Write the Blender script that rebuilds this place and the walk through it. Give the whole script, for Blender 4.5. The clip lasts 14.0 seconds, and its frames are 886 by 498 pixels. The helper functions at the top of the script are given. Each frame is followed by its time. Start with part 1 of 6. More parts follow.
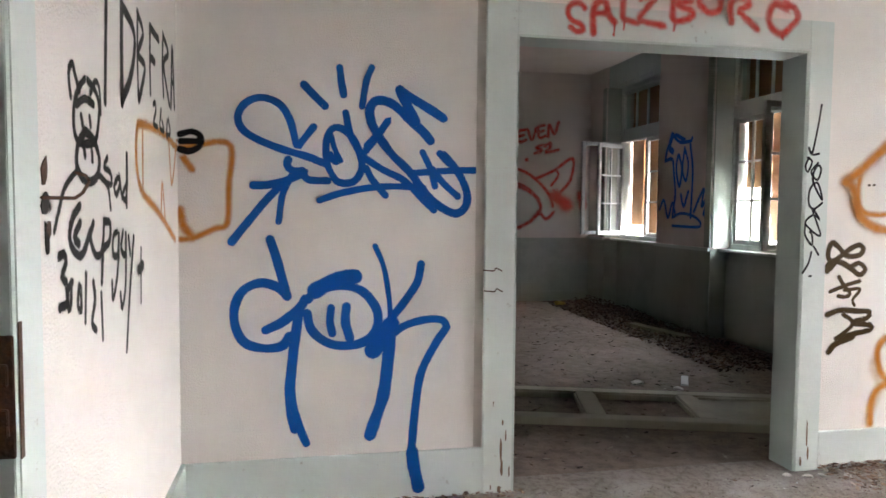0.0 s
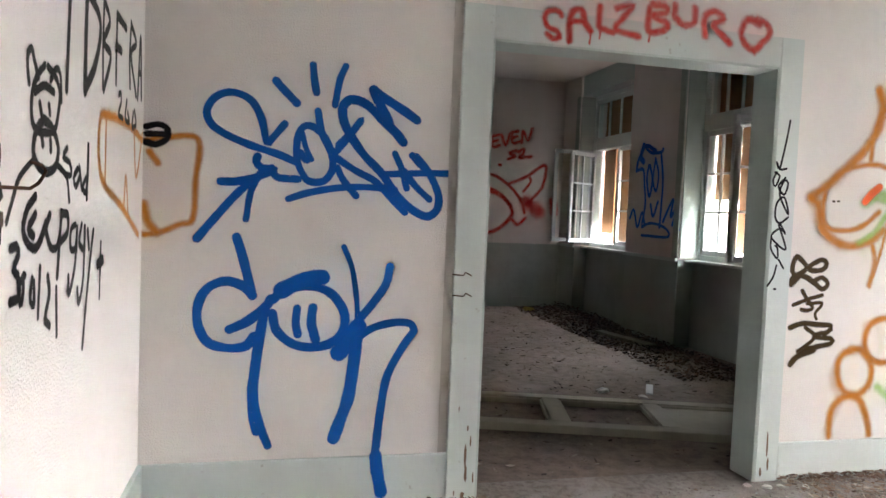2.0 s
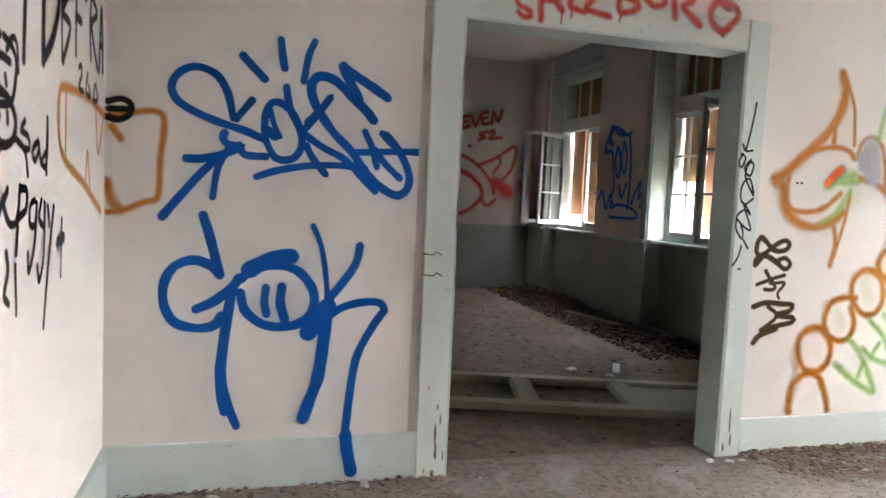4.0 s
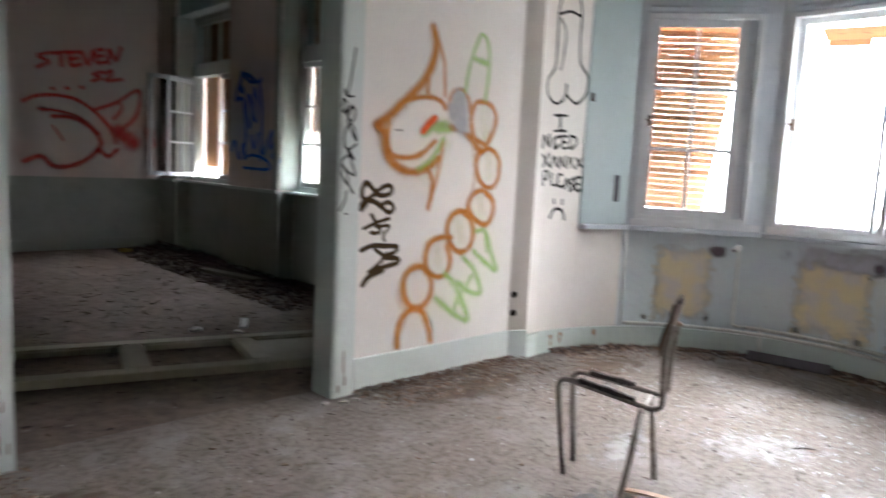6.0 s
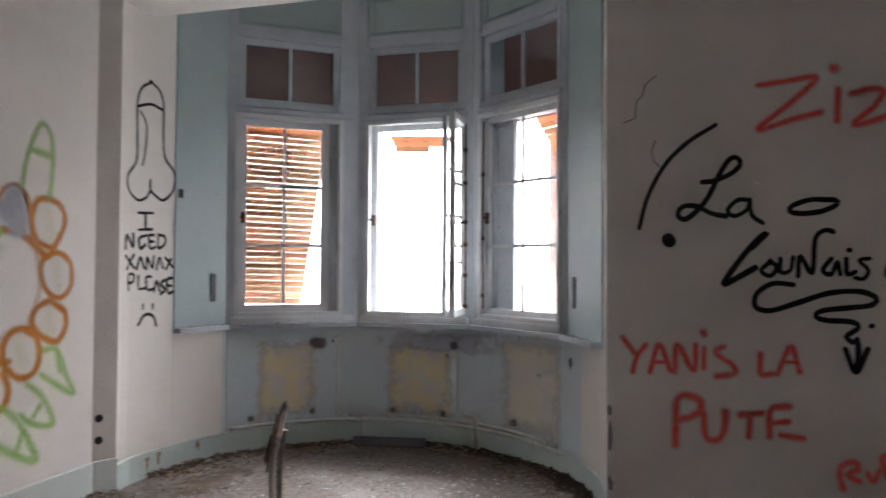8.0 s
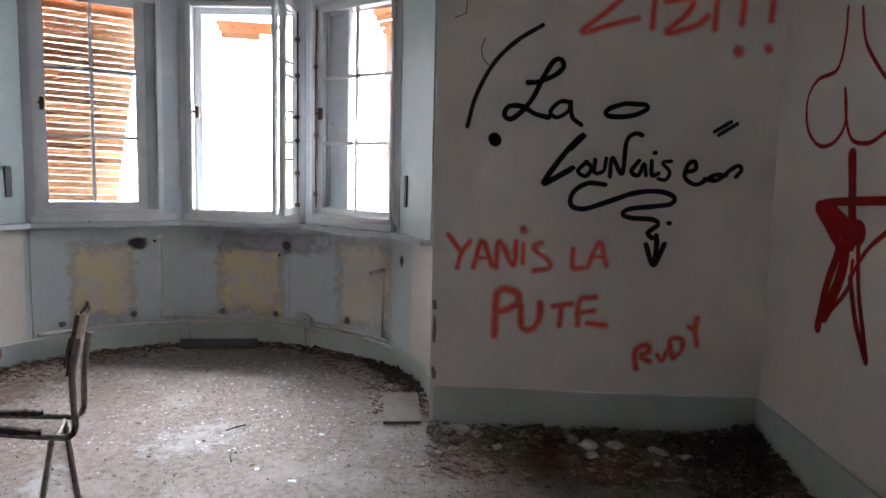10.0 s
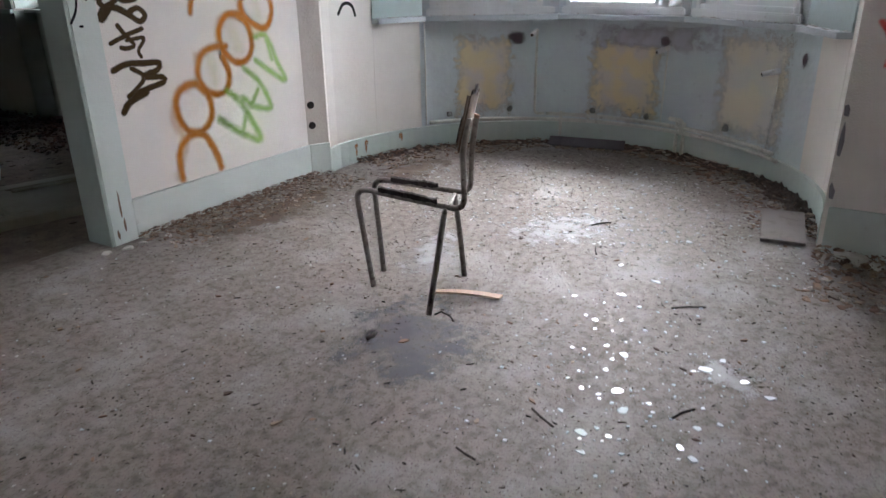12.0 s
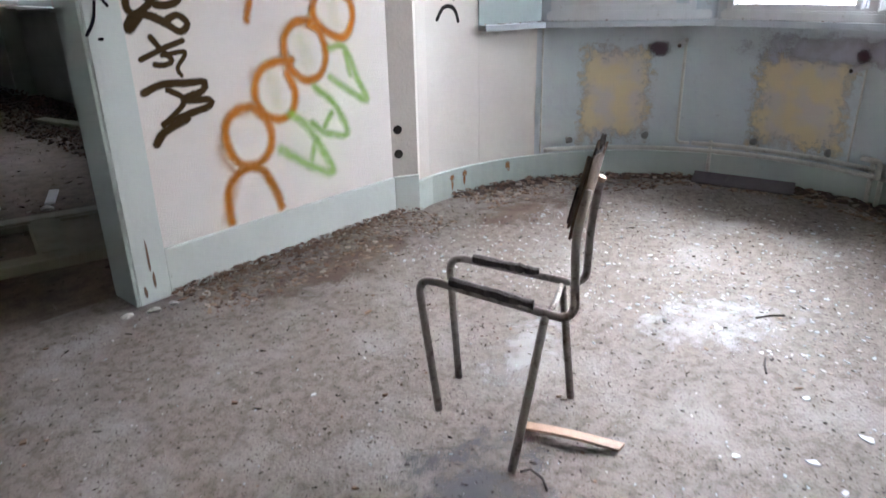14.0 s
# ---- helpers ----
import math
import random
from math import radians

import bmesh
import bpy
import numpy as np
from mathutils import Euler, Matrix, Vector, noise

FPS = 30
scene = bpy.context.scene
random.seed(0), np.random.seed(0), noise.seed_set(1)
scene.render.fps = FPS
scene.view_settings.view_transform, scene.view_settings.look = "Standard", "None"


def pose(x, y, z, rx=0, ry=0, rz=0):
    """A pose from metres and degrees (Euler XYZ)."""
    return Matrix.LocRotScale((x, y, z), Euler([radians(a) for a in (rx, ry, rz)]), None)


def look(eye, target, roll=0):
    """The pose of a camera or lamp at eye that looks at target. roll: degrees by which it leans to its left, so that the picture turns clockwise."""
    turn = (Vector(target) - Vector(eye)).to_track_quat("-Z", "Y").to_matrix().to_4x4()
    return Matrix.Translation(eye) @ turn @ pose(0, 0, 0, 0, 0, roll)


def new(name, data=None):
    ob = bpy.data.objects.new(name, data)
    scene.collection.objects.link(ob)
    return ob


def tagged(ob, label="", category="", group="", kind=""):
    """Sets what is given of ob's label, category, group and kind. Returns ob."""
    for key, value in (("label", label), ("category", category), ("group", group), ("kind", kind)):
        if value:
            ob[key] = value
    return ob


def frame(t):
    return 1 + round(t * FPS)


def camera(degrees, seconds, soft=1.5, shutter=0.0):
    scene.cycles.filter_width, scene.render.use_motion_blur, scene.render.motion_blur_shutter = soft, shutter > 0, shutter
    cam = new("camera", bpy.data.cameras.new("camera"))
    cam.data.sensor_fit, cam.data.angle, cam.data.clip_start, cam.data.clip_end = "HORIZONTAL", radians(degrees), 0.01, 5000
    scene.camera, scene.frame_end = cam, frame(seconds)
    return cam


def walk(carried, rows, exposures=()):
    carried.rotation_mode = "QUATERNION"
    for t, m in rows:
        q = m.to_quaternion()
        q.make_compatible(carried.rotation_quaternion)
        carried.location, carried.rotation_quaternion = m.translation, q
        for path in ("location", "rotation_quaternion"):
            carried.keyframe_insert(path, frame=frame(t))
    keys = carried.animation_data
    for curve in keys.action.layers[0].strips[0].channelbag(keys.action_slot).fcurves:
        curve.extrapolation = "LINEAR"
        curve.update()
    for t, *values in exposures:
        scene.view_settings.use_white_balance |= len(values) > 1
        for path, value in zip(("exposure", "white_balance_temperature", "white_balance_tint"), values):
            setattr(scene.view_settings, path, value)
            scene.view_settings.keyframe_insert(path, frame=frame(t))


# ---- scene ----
cam = camera(64.7, 14.0, shutter=0.5)
PATH = [
    (0, (-0.929, -3.079, 1.308), (-0.546, -1.12, 1.194), 0.5),
    (0.5, (-0.926, -3.068, 1.311), (-0.5, -1.117, 1.196), 1.0),
    (1, (-0.924, -3.065, 1.316), (-0.472, -1.119, 1.224), 1.6),
    (1.5, (-0.917, -3.061, 1.309), (-0.438, -1.121, 1.212), 1.8),
    (2, (-0.919, -3.055, 1.309), (-0.455, -1.112, 1.205), 2.3),
    (2.2, (-0.916, -3.051, 1.306), (-0.457, -1.107, 1.2), 2.3),
    (4.3, (-0.921, -3.043, 1.298), (-0.317, -1.143, 1.128), 2.8),
    (4.5, (-0.885, -3.039, 1.298), (-0.169, -1.182, 1.102), 1.9),
    (5, (-0.812, -3.043, 1.278), (0.148, -1.305, 1.044), 2.2),
    (5.5, (-0.709, -3.035, 1.289), (0.47, -1.432, 1.087), 2.5),
    (6, (-0.598, -3.018, 1.258), (0.769, -1.576, 1.025), 2.8),
    (6.5, (-0.494, -2.971, 1.284), (1.16, -1.876, 1.033), 0.9),
    (7, (-0.48, -2.956, 1.321), (1.327, -2.106, 1.22), -0.5),
    (7.2, (-0.485, -2.962, 1.332), (1.356, -2.18, 1.292), -0.5),
    (7.5, (-0.481, -2.959, 1.337), (1.396, -2.27, 1.364), -0.0),
    (8, (-0.457, -2.972, 1.325), (1.473, -2.449, 1.372), 0.3),
    (8.2, (-0.443, -2.981, 1.319), (1.507, -2.536, 1.361), 0.5),
    (10.3, (-0.398, -3.06, 1.276), (1.587, -2.979, 1.046), 1.4),
    (10.5, (-0.405, -3.045, 1.256), (1.557, -2.831, 0.935), 1.3),
    (11, (-0.428, -2.985, 1.245), (1.433, -2.405, 0.798), 0.6),
    (11.5, (-0.384, -2.969, 1.212), (1.265, -2.065, 0.529), -0.9),
    (12, (-0.321, -2.953, 1.194), (1.26, -1.978, 0.453), -0.8),
    (12.5, (-0.111, -2.794, 1.199), (1.464, -1.773, 0.508), -0.8),
    (13, (0.052, -2.683, 1.186), (1.564, -1.607, 0.44), -1.0),
    (13.5, (0.301, -2.6, 1.173), (1.693, -1.398, 0.388), -0.1),
    (14, (0.458, -2.521, 1.188), (1.839, -1.28, 0.444), -1.3),
]
EXPOSURES = [(0, 3.2, 6550, 11), (2.2, 3.2, 6550, 11), (4.3, 3.1, 6550, 11), (5.5, 2.8, 6400, 11), (6.5, 2.2, 6300, 12), (7.5, 1.7, 6350, 14), (8.2, 1.75, 6350, 14), (10.5, 2.05, 6150, 12), (11.5, 2.1, 6100, 11), (12.5, 2.3, 6050, 11), (14, 2.55, 6000, 11)]
walk(cam, [(t, look(eye, target, roll)) for t, eye, target, roll in PATH], EXPOSURES)

# ---- light ----
world = bpy.data.worlds.new("overcast_sky")
scene.world = world
world.use_nodes = True
wn, wl = world.node_tree.nodes, world.node_tree.links
sky = wn.new("ShaderNodeTexSky")
sky.sky_type = 'NISHITA'
sky.sun_disc = False
sky.sun_elevation = radians(25)
sky.sun_rotation = radians(80)
sky.dust_density = 4.0
sky.ozone_density = 0.6
wn["Background"].inputs["Strength"].default_value = 0.15
wl.new(sky.outputs[0], wn["Background"].inputs["Color"])
sun = new("sun", bpy.data.lights.new("sun", 'SUN'))
sun.data.energy, sun.data.angle, sun.data.color = 4.0, radians(10), (1.0, 0.95, 0.93)
sun.matrix_world = look((30, 2.7, 12.6), (3, -1.5, 0))


# ---- materials ----
def material(name, color, rough=0.6, metal=0.0, grain=None, stain=None, bump=0.0, bump_scale=60.0, spec=0.5, speck=None):
    """Paint, plaster, wood or metal. grain and stain: (scale, strength, colour) of two layers of noise mixed over the colour."""
    m = bpy.data.materials.new(name)
    m.use_nodes = True
    n, l = m.node_tree.nodes, m.node_tree.links
    b = n["Principled BSDF"]
    b.inputs["Roughness"].default_value, b.inputs["Metallic"].default_value = rough, metal
    b.inputs["Specular IOR Level"].default_value = spec
    co = n.new("ShaderNodeTexCoord")
    out = n.new("ShaderNodeRGB")
    out.outputs[0].default_value = (*color, 1)
    out = out.outputs[0]
    for k, layer in enumerate((grain, stain, speck)):
        if not layer:
            continue
        scale, strength, tint = layer[:3]
        lo, hi = layer[3:] if len(layer) > 3 else (0.45, 0.7)
        t = n.new("ShaderNodeTexNoise")
        t.inputs["Scale"].default_value, t.inputs["Detail"].default_value = scale, 8
        t.inputs["Roughness"].default_value = 0.65
        l.new(co.outputs["Object"], t.inputs["Vector"])
        r = n.new("ShaderNodeMapRange")
        r.inputs[1].default_value, r.inputs[2].default_value = lo, hi
        r.inputs[4].default_value = strength
        l.new(t.outputs[0], r.inputs[0])
        x = n.new("ShaderNodeMix")
        x.data_type = 'RGBA'
        l.new(r.outputs[0], x.inputs[0])
        l.new(out, x.inputs[6])
        x.inputs[7].default_value = (*tint, 1)
        out = x.outputs[2]
    l.new(out, b.inputs["Base Color"])
    if bump:
        t = n.new("ShaderNodeTexNoise")
        t.inputs["Scale"].default_value, t.inputs["Detail"].default_value = bump_scale, 5
        l.new(co.outputs["Object"], t.inputs["Vector"])
        u = n.new("ShaderNodeBump")
        u.inputs["Strength"].default_value, u.inputs["Distance"].default_value = bump, 0.01
        l.new(t.outputs[0], u.inputs["Height"])
        l.new(u.outputs[0], b.inputs["Normal"])
    return m


def glass_material(name, tint=(0.9, 0.95, 0.95), rough=0.02):
    m = bpy.data.materials.new(name)
    m.use_nodes = True
    n, l = m.node_tree.nodes, m.node_tree.links
    n.remove(n["Principled BSDF"])
    a, g = n.new("ShaderNodeBsdfTransparent"), n.new("ShaderNodeBsdfGlossy")
    x = n.new("ShaderNodeMixShader")
    a.inputs[0].default_value = (*tint, 1)
    g.inputs["Roughness"].default_value = rough
    x.inputs[0].default_value = 0.05
    l.new(a.outputs[0], x.inputs[1])
    l.new(g.outputs[0], x.inputs[2])
    l.new(x.outputs[0], n["Material Output"].inputs[0])
    return m


PLASTER = material("white_plaster", (0.81, 0.78, 0.74), 0.85, grain=(3.0, 0.25, (0.71, 0.68, 0.64)), stain=(1.1, 0.3, (0.66, 0.62, 0.57), 0.55, 0.8), bump=0.5, bump_scale=140)
PLASTER_SMOOTH = material("smooth_white_plaster", (0.74, 0.71, 0.66), 0.8, grain=(3.0, 0.3, (0.62, 0.59, 0.54)), stain=(1.6, 0.35, (0.56, 0.52, 0.46), 0.55, 0.8), bump=0.08, bump_scale=40)
# stained plaster, its base colour lowered to carry the further room's dimness
PLASTER_FAR = material("dimmed_plaster", (0.66, 0.61, 0.58), 0.85, grain=(2.0, 0.4, (0.56, 0.51, 0.48)), stain=(0.9, 0.4, (0.38, 0.34, 0.315), 0.5, 0.8), bump=0.3, bump_scale=70)
SAGE = material("sage_green_gloss_paint", (0.52, 0.60, 0.56), 0.42, grain=(4.0, 0.3, (0.44, 0.51, 0.47)), stain=(14.0, 0.35, (0.36, 0.38, 0.33), 0.62, 0.72), bump=0.12, bump_scale=40)
SAGE_PALE = material("pale_green_paint", (0.63, 0.69, 0.66), 0.45, grain=(4.0, 0.3, (0.54, 0.6, 0.56)), stain=(18.0, 0.6, (0.33, 0.3, 0.25), 0.66, 0.72), bump=0.12, bump_scale=40)
DADO = material("grey_green_dado_paint", (0.37, 0.41, 0.38), 0.5, grain=(3.0, 0.4, (0.29, 0.325, 0.30)), stain=(1.5, 0.5, (0.22, 0.24, 0.22), 0.5, 0.75), bump=0.15, bump_scale=30)
FRAME = material("weathered_white_window_paint", (0.48, 0.52, 0.55), 0.5, grain=(9.0, 0.4, (0.36, 0.40, 0.43)), stain=(22.0, 0.7, (0.28, 0.24, 0.2), 0.62, 0.70), bump=0.25, bump_scale=50)
FRAME_WHITE = material("white_sash_paint", (0.62, 0.63, 0.63), 0.5, grain=(9.0, 0.35, (0.46, 0.47, 0.47)), stain=(22.0, 0.6, (0.3, 0.26, 0.2), 0.64, 0.72), bump=0.2, bump_scale=50)
BLUE_WALL = material("pale_blue_wall_paint", (0.60, 0.68, 0.69), 0.55, grain=(4.0, 0.7, (0.55, 0.59, 0.65)), speck=(26.0, 0.5, (0.36, 0.38, 0.4), 0.62, 0.72), stain=(2.2, 0.6, (0.62, 0.63, 0.62), 0.5, 0.72), bump=0.25, bump_scale=30)
PANEL = material("dull_green_panel_paint", (0.37, 0.45, 0.44), 0.45, grain=(4.0, 0.3, (0.31, 0.38, 0.37)), stain=(14.0, 0.4, (0.24, 0.26, 0.24), 0.62, 0.72), bump=0.12, bump_scale=40)
CEIL = material("ceiling_distemper", (0.76, 0.75, 0.74), 0.9, grain=(2.0, 0.3, (0.55, 0.54, 0.52)), bump=0.2, bump_scale=40)
FLOOR = material("dusty_grey_floor", (0.24, 0.212, 0.188), 0.6, spec=0.14, grain=(26.0, 0.8, (0.13, 0.106, 0.09), 0.46, 0.62), stain=(2.6, 0.75, (0.32, 0.305, 0.29), 0.50, 0.66), bump=0.25, bump_scale=90, speck=(130.0, 0.85, (0.06, 0.047, 0.04), 0.57, 0.63))
FLOOR_FAR = material("dirty_brown_floor", (0.19, 0.142, 0.118), 0.8, grain=(12.0, 0.8, (0.10, 0.074, 0.062), 0.42, 0.62), stain=(1.6, 0.6, (0.27, 0.23, 0.21), 0.5, 0.68), bump=0.3, bump_scale=120, speck=(70.0, 0.7, (0.06, 0.045, 0.04), 0.54, 0.66))
WOOD_DOOR = material("grimy_cream_door_paint", (0.29, 0.27, 0.2), 0.6, grain=(6.0, 0.5, (0.2, 0.185, 0.135)), stain=(20.0, 0.5, (0.14, 0.11, 0.08), 0.6, 0.72), bump=0.2, bump_scale=40)
SHUTTER = material("orange_wood_slats", (0.76, 0.43, 0.22), 0.6, grain=(14.0, 0.25, (0.56, 0.28, 0.12)), stain=(3.0, 0.3, (0.7, 0.42, 0.22)), bump=0.15, bump_scale=80)
mt = SHUTTER.node_tree
each, tone, old = mt.nodes.new("ShaderNodeObjectInfo"), mt.nodes.new("ShaderNodeMix"), mt.nodes["Principled BSDF"].inputs["Base Color"].links[0].from_socket
tone.data_type, tone.blend_type = 'RGBA', 'MULTIPLY'
tone.inputs[7].default_value = (0.5, 0.42, 0.36, 1)
mt.links.new(each.outputs["Random"], tone.inputs[0])
mt.links.new(old, tone.inputs[6])
mt.links.new(tone.outputs[2], mt.nodes["Principled BSDF"].inputs["Base Color"])
thin, mixed = mt.nodes.new("ShaderNodeBsdfTranslucent"), mt.nodes.new("ShaderNodeMixShader")
thin.inputs[0].default_value = (0.80, 0.53, 0.36, 1)
mixed.inputs[0].default_value = 0.17
mt.links.new(tone.outputs[2], thin.inputs[0])
mt.links.new(mt.nodes["Principled BSDF"].outputs[0], mixed.inputs[1])
mt.links.new(thin.outputs[0], mixed.inputs[2])
mt.links.new(mixed.outputs[0], mt.nodes["Material Output"].inputs[0])
RUST = material("rusty_steel", (0.10, 0.055, 0.035), 0.75, metal=0.5, grain=(40.0, 0.7, (0.22, 0.09, 0.04)), stain=(9.0, 0.6, (0.03, 0.025, 0.022)), bump=0.3, bump_scale=120)
REDWOOD = material("dark_red_wood", (0.22, 0.085, 0.075), 0.6, grain=(3.0, 0.5, (0.12, 0.05, 0.06)), bump=0.2)
SLATE = material("dark_slate_metal", (0.04, 0.042, 0.05), 0.5, grain=(30.0, 0.5, (0.09, 0.085, 0.085)), bump=0.2)
OUTER_WOOD = material("weathered_pink_brown_wood", (0.50, 0.34, 0.29), 0.7, grain=(9.0, 0.5, (0.36, 0.22, 0.18)), stain=(3.0, 0.5, (0.62, 0.52, 0.48), 0.5, 0.65), bump=0.3)
SHUTTER_FAR = material("brown_wood_slats", (0.40, 0.20, 0.09), 0.6, grain=(14.0, 0.4, (0.26, 0.12, 0.05)), bump=0.15, bump_scale=80)
GLASS = glass_material("dusty_window_glass")


# ---- building helpers ----
def mesh_of(name, bm, mat, smooth=False):
    me = bpy.data.meshes.new(name)
    bmesh.ops.recalc_face_normals(bm, faces=bm.faces)
    bm.to_mesh(me)
    bm.free()
    for m in (mat if isinstance(mat, (list, tuple)) else [mat]):
        me.materials.append(m)
    if smooth:
        me.shade_smooth()
    return me


def part(name, bm, mat, parent=None, label="", smooth=False):
    ob = new(name, mesh_of(name, bm, mat, smooth))
    if parent is not None:
        ob.parent = parent
    if label:
        ob["label"] = label
    return ob


def empty(name, m, label, category, group="", kind=""):
    ob = new(name)
    ob.empty_display_size = 0.1
    ob.matrix_basis = m
    return tagged(ob, label, category, group, kind)


def box(bm, x0, y0, z0, x1, y1, z1, bevel=0.0, m=None):
    """Adds a box, its edges rounded off by bevel, to bm."""
    t = bmesh.new()
    bmesh.ops.create_cube(t, size=1)
    bmesh.ops.transform(t, matrix=Matrix.Translation(((x0 + x1) / 2, (y0 + y1) / 2, (z0 + z1) / 2)) @ Matrix.Diagonal((abs(x1 - x0), abs(y1 - y0), abs(z1 - z0), 1)), verts=t.verts)
    if bevel:
        bmesh.ops.bevel(t, geom=t.edges[:], offset=bevel, segments=2, affect='EDGES')
    return merge(bm, t, m)


def merge(bm, t, m=None):
    if m is not None:
        bmesh.ops.transform(t, matrix=m, verts=t.verts)
    tmp = bpy.data.meshes.new("tmp")
    t.to_mesh(tmp)
    t.free()
    bm.from_mesh(tmp)
    bpy.data.meshes.remove(tmp)
    return bm


def boxes(*rows, bevel=0.0):
    bm = bmesh.new()
    for r in rows:
        box(bm, *r, bevel=bevel)
    return bm


def prism(points, z0, z1):
    """An upright prism over a plan outline."""
    bm = bmesh.new()
    lo = [bm.verts.new((x, y, z0)) for x, y in points]
    hi = [bm.verts.new((x, y, z1)) for x, y in points]
    n = len(points)
    for i in range(n):
        bm.faces.new((lo[i], lo[(i + 1) % n], hi[(i + 1) % n], hi[i]))
    bm.faces.new(lo[::-1])
    bm.faces.new(hi)
    return bm


def band(inner, outer, z0, z1):
    """A wall between two plan lines with as many points each."""
    return prism(list(inner) + list(reversed(outer)), z0, z1)


def tube(points, r, sides=8, closed=False):
    """A round bar along the points."""
    bm = bmesh.new()
    pts = [Vector(p) for p in points]
    rings, n, up = [], len(pts), None
    for i, p in enumerate(pts):
        a = pts[(i - 1) % n] if closed or i else p
        b = pts[(i + 1) % n] if closed or i < n - 1 else p
        d = (b - a).normalized()
        if up is None:
            up = d.orthogonal().normalized()
        up = (up - d * up.dot(d)).normalized()
        side = d.cross(up)
        rings.append([bm.verts.new(p + r * (math.cos(2 * math.pi * k / sides) * up + math.sin(2 * math.pi * k / sides) * side)) for k in range(sides)])
    for i in range(n if closed else n - 1):
        q, s = rings[i], rings[(i + 1) % n]
        for k in range(sides):
            bm.faces.new((q[k], q[(k + 1) % sides], s[(k + 1) % sides], s[k]))
    if not closed:
        bm.faces.new(rings[0][::-1])
        bm.faces.new(rings[-1])
    return bm


def rounded(points, r, steps=5):
    """The same line with its corners turned into arcs of about r."""
    pts, out = [Vector(p) for p in points], [Vector(points[0])]
    for a, b, c in zip(pts, pts[1:], pts[2:]):
        s, e = b + (a - b).normalized() * min(r, (a - b).length * 0.49), b + (c - b).normalized() * min(r, (c - b).length * 0.49)
        for k in range(steps + 1):
            t = k / steps
            out.append(s * (1 - t) ** 2 + b * 2 * t * (1 - t) + e * t * t)
    return out + [pts[-1]]


def structure(name, bm, mat, label, category, smooth=False):
    return tagged(part(name, bm, mat, None, "", smooth), label, category, "", "structure")


# ---- the plan ----
H = 3.4                     # ceilings
LX, RX = -1.455, 3.03       # side walls of the near room
BACK = -4.48                # its end wall
DW, DH, DT = 1.485, 2.095, 0.15   # the wide doorway: width, height, depth of its wall
BC, BR = Vector((3.13, -1.45)), 1.415   # the bay's centre and radius
LINTEL = 2.90
FAR, FX = 6.5, 3.10         # the far room's end wall and window wall


def arc(r, a0, a1, n):
    return [(BC.x + r * math.cos(radians(a0 + (a1 - a0) * i / n)), BC.y + r * math.sin(radians(a0 + (a1 - a0) * i / n))) for i in range(n + 1)]


# near room
structure("floor", boxes((-1.6, -4.7, -0.25, 4.9, DT, 0.0)), FLOOR, "dusty grey floor strewn with grit and flakes", "floor")
structure("floor_far_room", boxes((-3.2, DT, -0.25, 3.7, 6.7, 0.0)), FLOOR_FAR, "dirty brown floor of the further room", "floor")
structure("ceiling", boxes((-1.6, -4.7, H, 4.9, DT / 2, H + 0.2)), CEIL, "pale distempered ceiling", "ceiling")
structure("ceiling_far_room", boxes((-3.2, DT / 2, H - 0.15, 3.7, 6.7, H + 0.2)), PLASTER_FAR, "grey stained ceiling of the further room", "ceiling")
structure("wall_north", boxes((-3.2, 0, 0, 0, DT, H), (0, 0, DH, DW, DT, H), (DW, 0, 0, 3.05, DT, H)), PLASTER, "white plaster wall with a wide doorway", "wall")
structure("wall_west", boxes((LX - 0.14, -1.72, 0, LX, 0, H), (LX - 0.14, -2.62, 2.1, LX, -1.72, H), (LX - 0.14, BACK, 0, LX, -2.62, H)), PLASTER, "white plaster wall with spray-painted writing", "wall")
structure("wall_south", boxes((LX - 0.14, BACK - 0.2, 0, RX + 0.2, BACK, H)), PLASTER, "white plaster end wall", "wall")
structure("wall_east", boxes((RX, BACK, 0, RX + 0.3, -2.85, H), (RX, -2.85, LINTEL, RX + 0.3, 0, H)), PLASTER, "cracked white plaster wall beside the bay", "wall")
structure("corridor_wall", boxes((-2.9, -3.2, 0, -2.8, -0.2, H), (-2.8, -0.3, 0, LX - 0.14, -0.2, H), (-2.8, -3.2, 0, LX - 0.14, -3.1, H)), PLASTER, "plain plaster wall behind the side doorway", "wall")
structure("corridor_floor", boxes((-2.9, -3.2, -0.25, -1.6, -0.2, 0.0)), FLOOR, "dusty corridor floor", "floor")
structure("corridor_ceiling", boxes((-2.9, -3.2, H, -1.6, -0.2, H + 0.1)), CEIL, "pale corridor ceiling", "ceiling")


# bay: round breast wall, straight window facets over it
FACETS = [(3.49, -0.090), (3.873, -0.225), (4.42, -0.99), (4.42, -1.87), (3.908, -2.586), (3.49, -2.808)]
SILL = 0.905
T_IN, T_OUT = BR, BR + 0.3
structure("bay_breast_wall", band(arc(T_IN, -60, 60, 96), arc(T_OUT, -60, 60, 96), 0, SILL - 0.03), BLUE_WALL, "curved bay wall, pale blue paint over bare patches", "wall")
for name, a0, a1, x in (("bay_pier_north", 60, 75, 0), ("bay_pier_south", -75, -60, 0)):
    structure(name, band(arc(T_IN - 0.001, a0, a1, 40), arc(T_OUT, a0, a1, 40), 0, SILL - 0.03), PLASTER_SMOOTH, "curved white plaster wall under the sill", "wall")
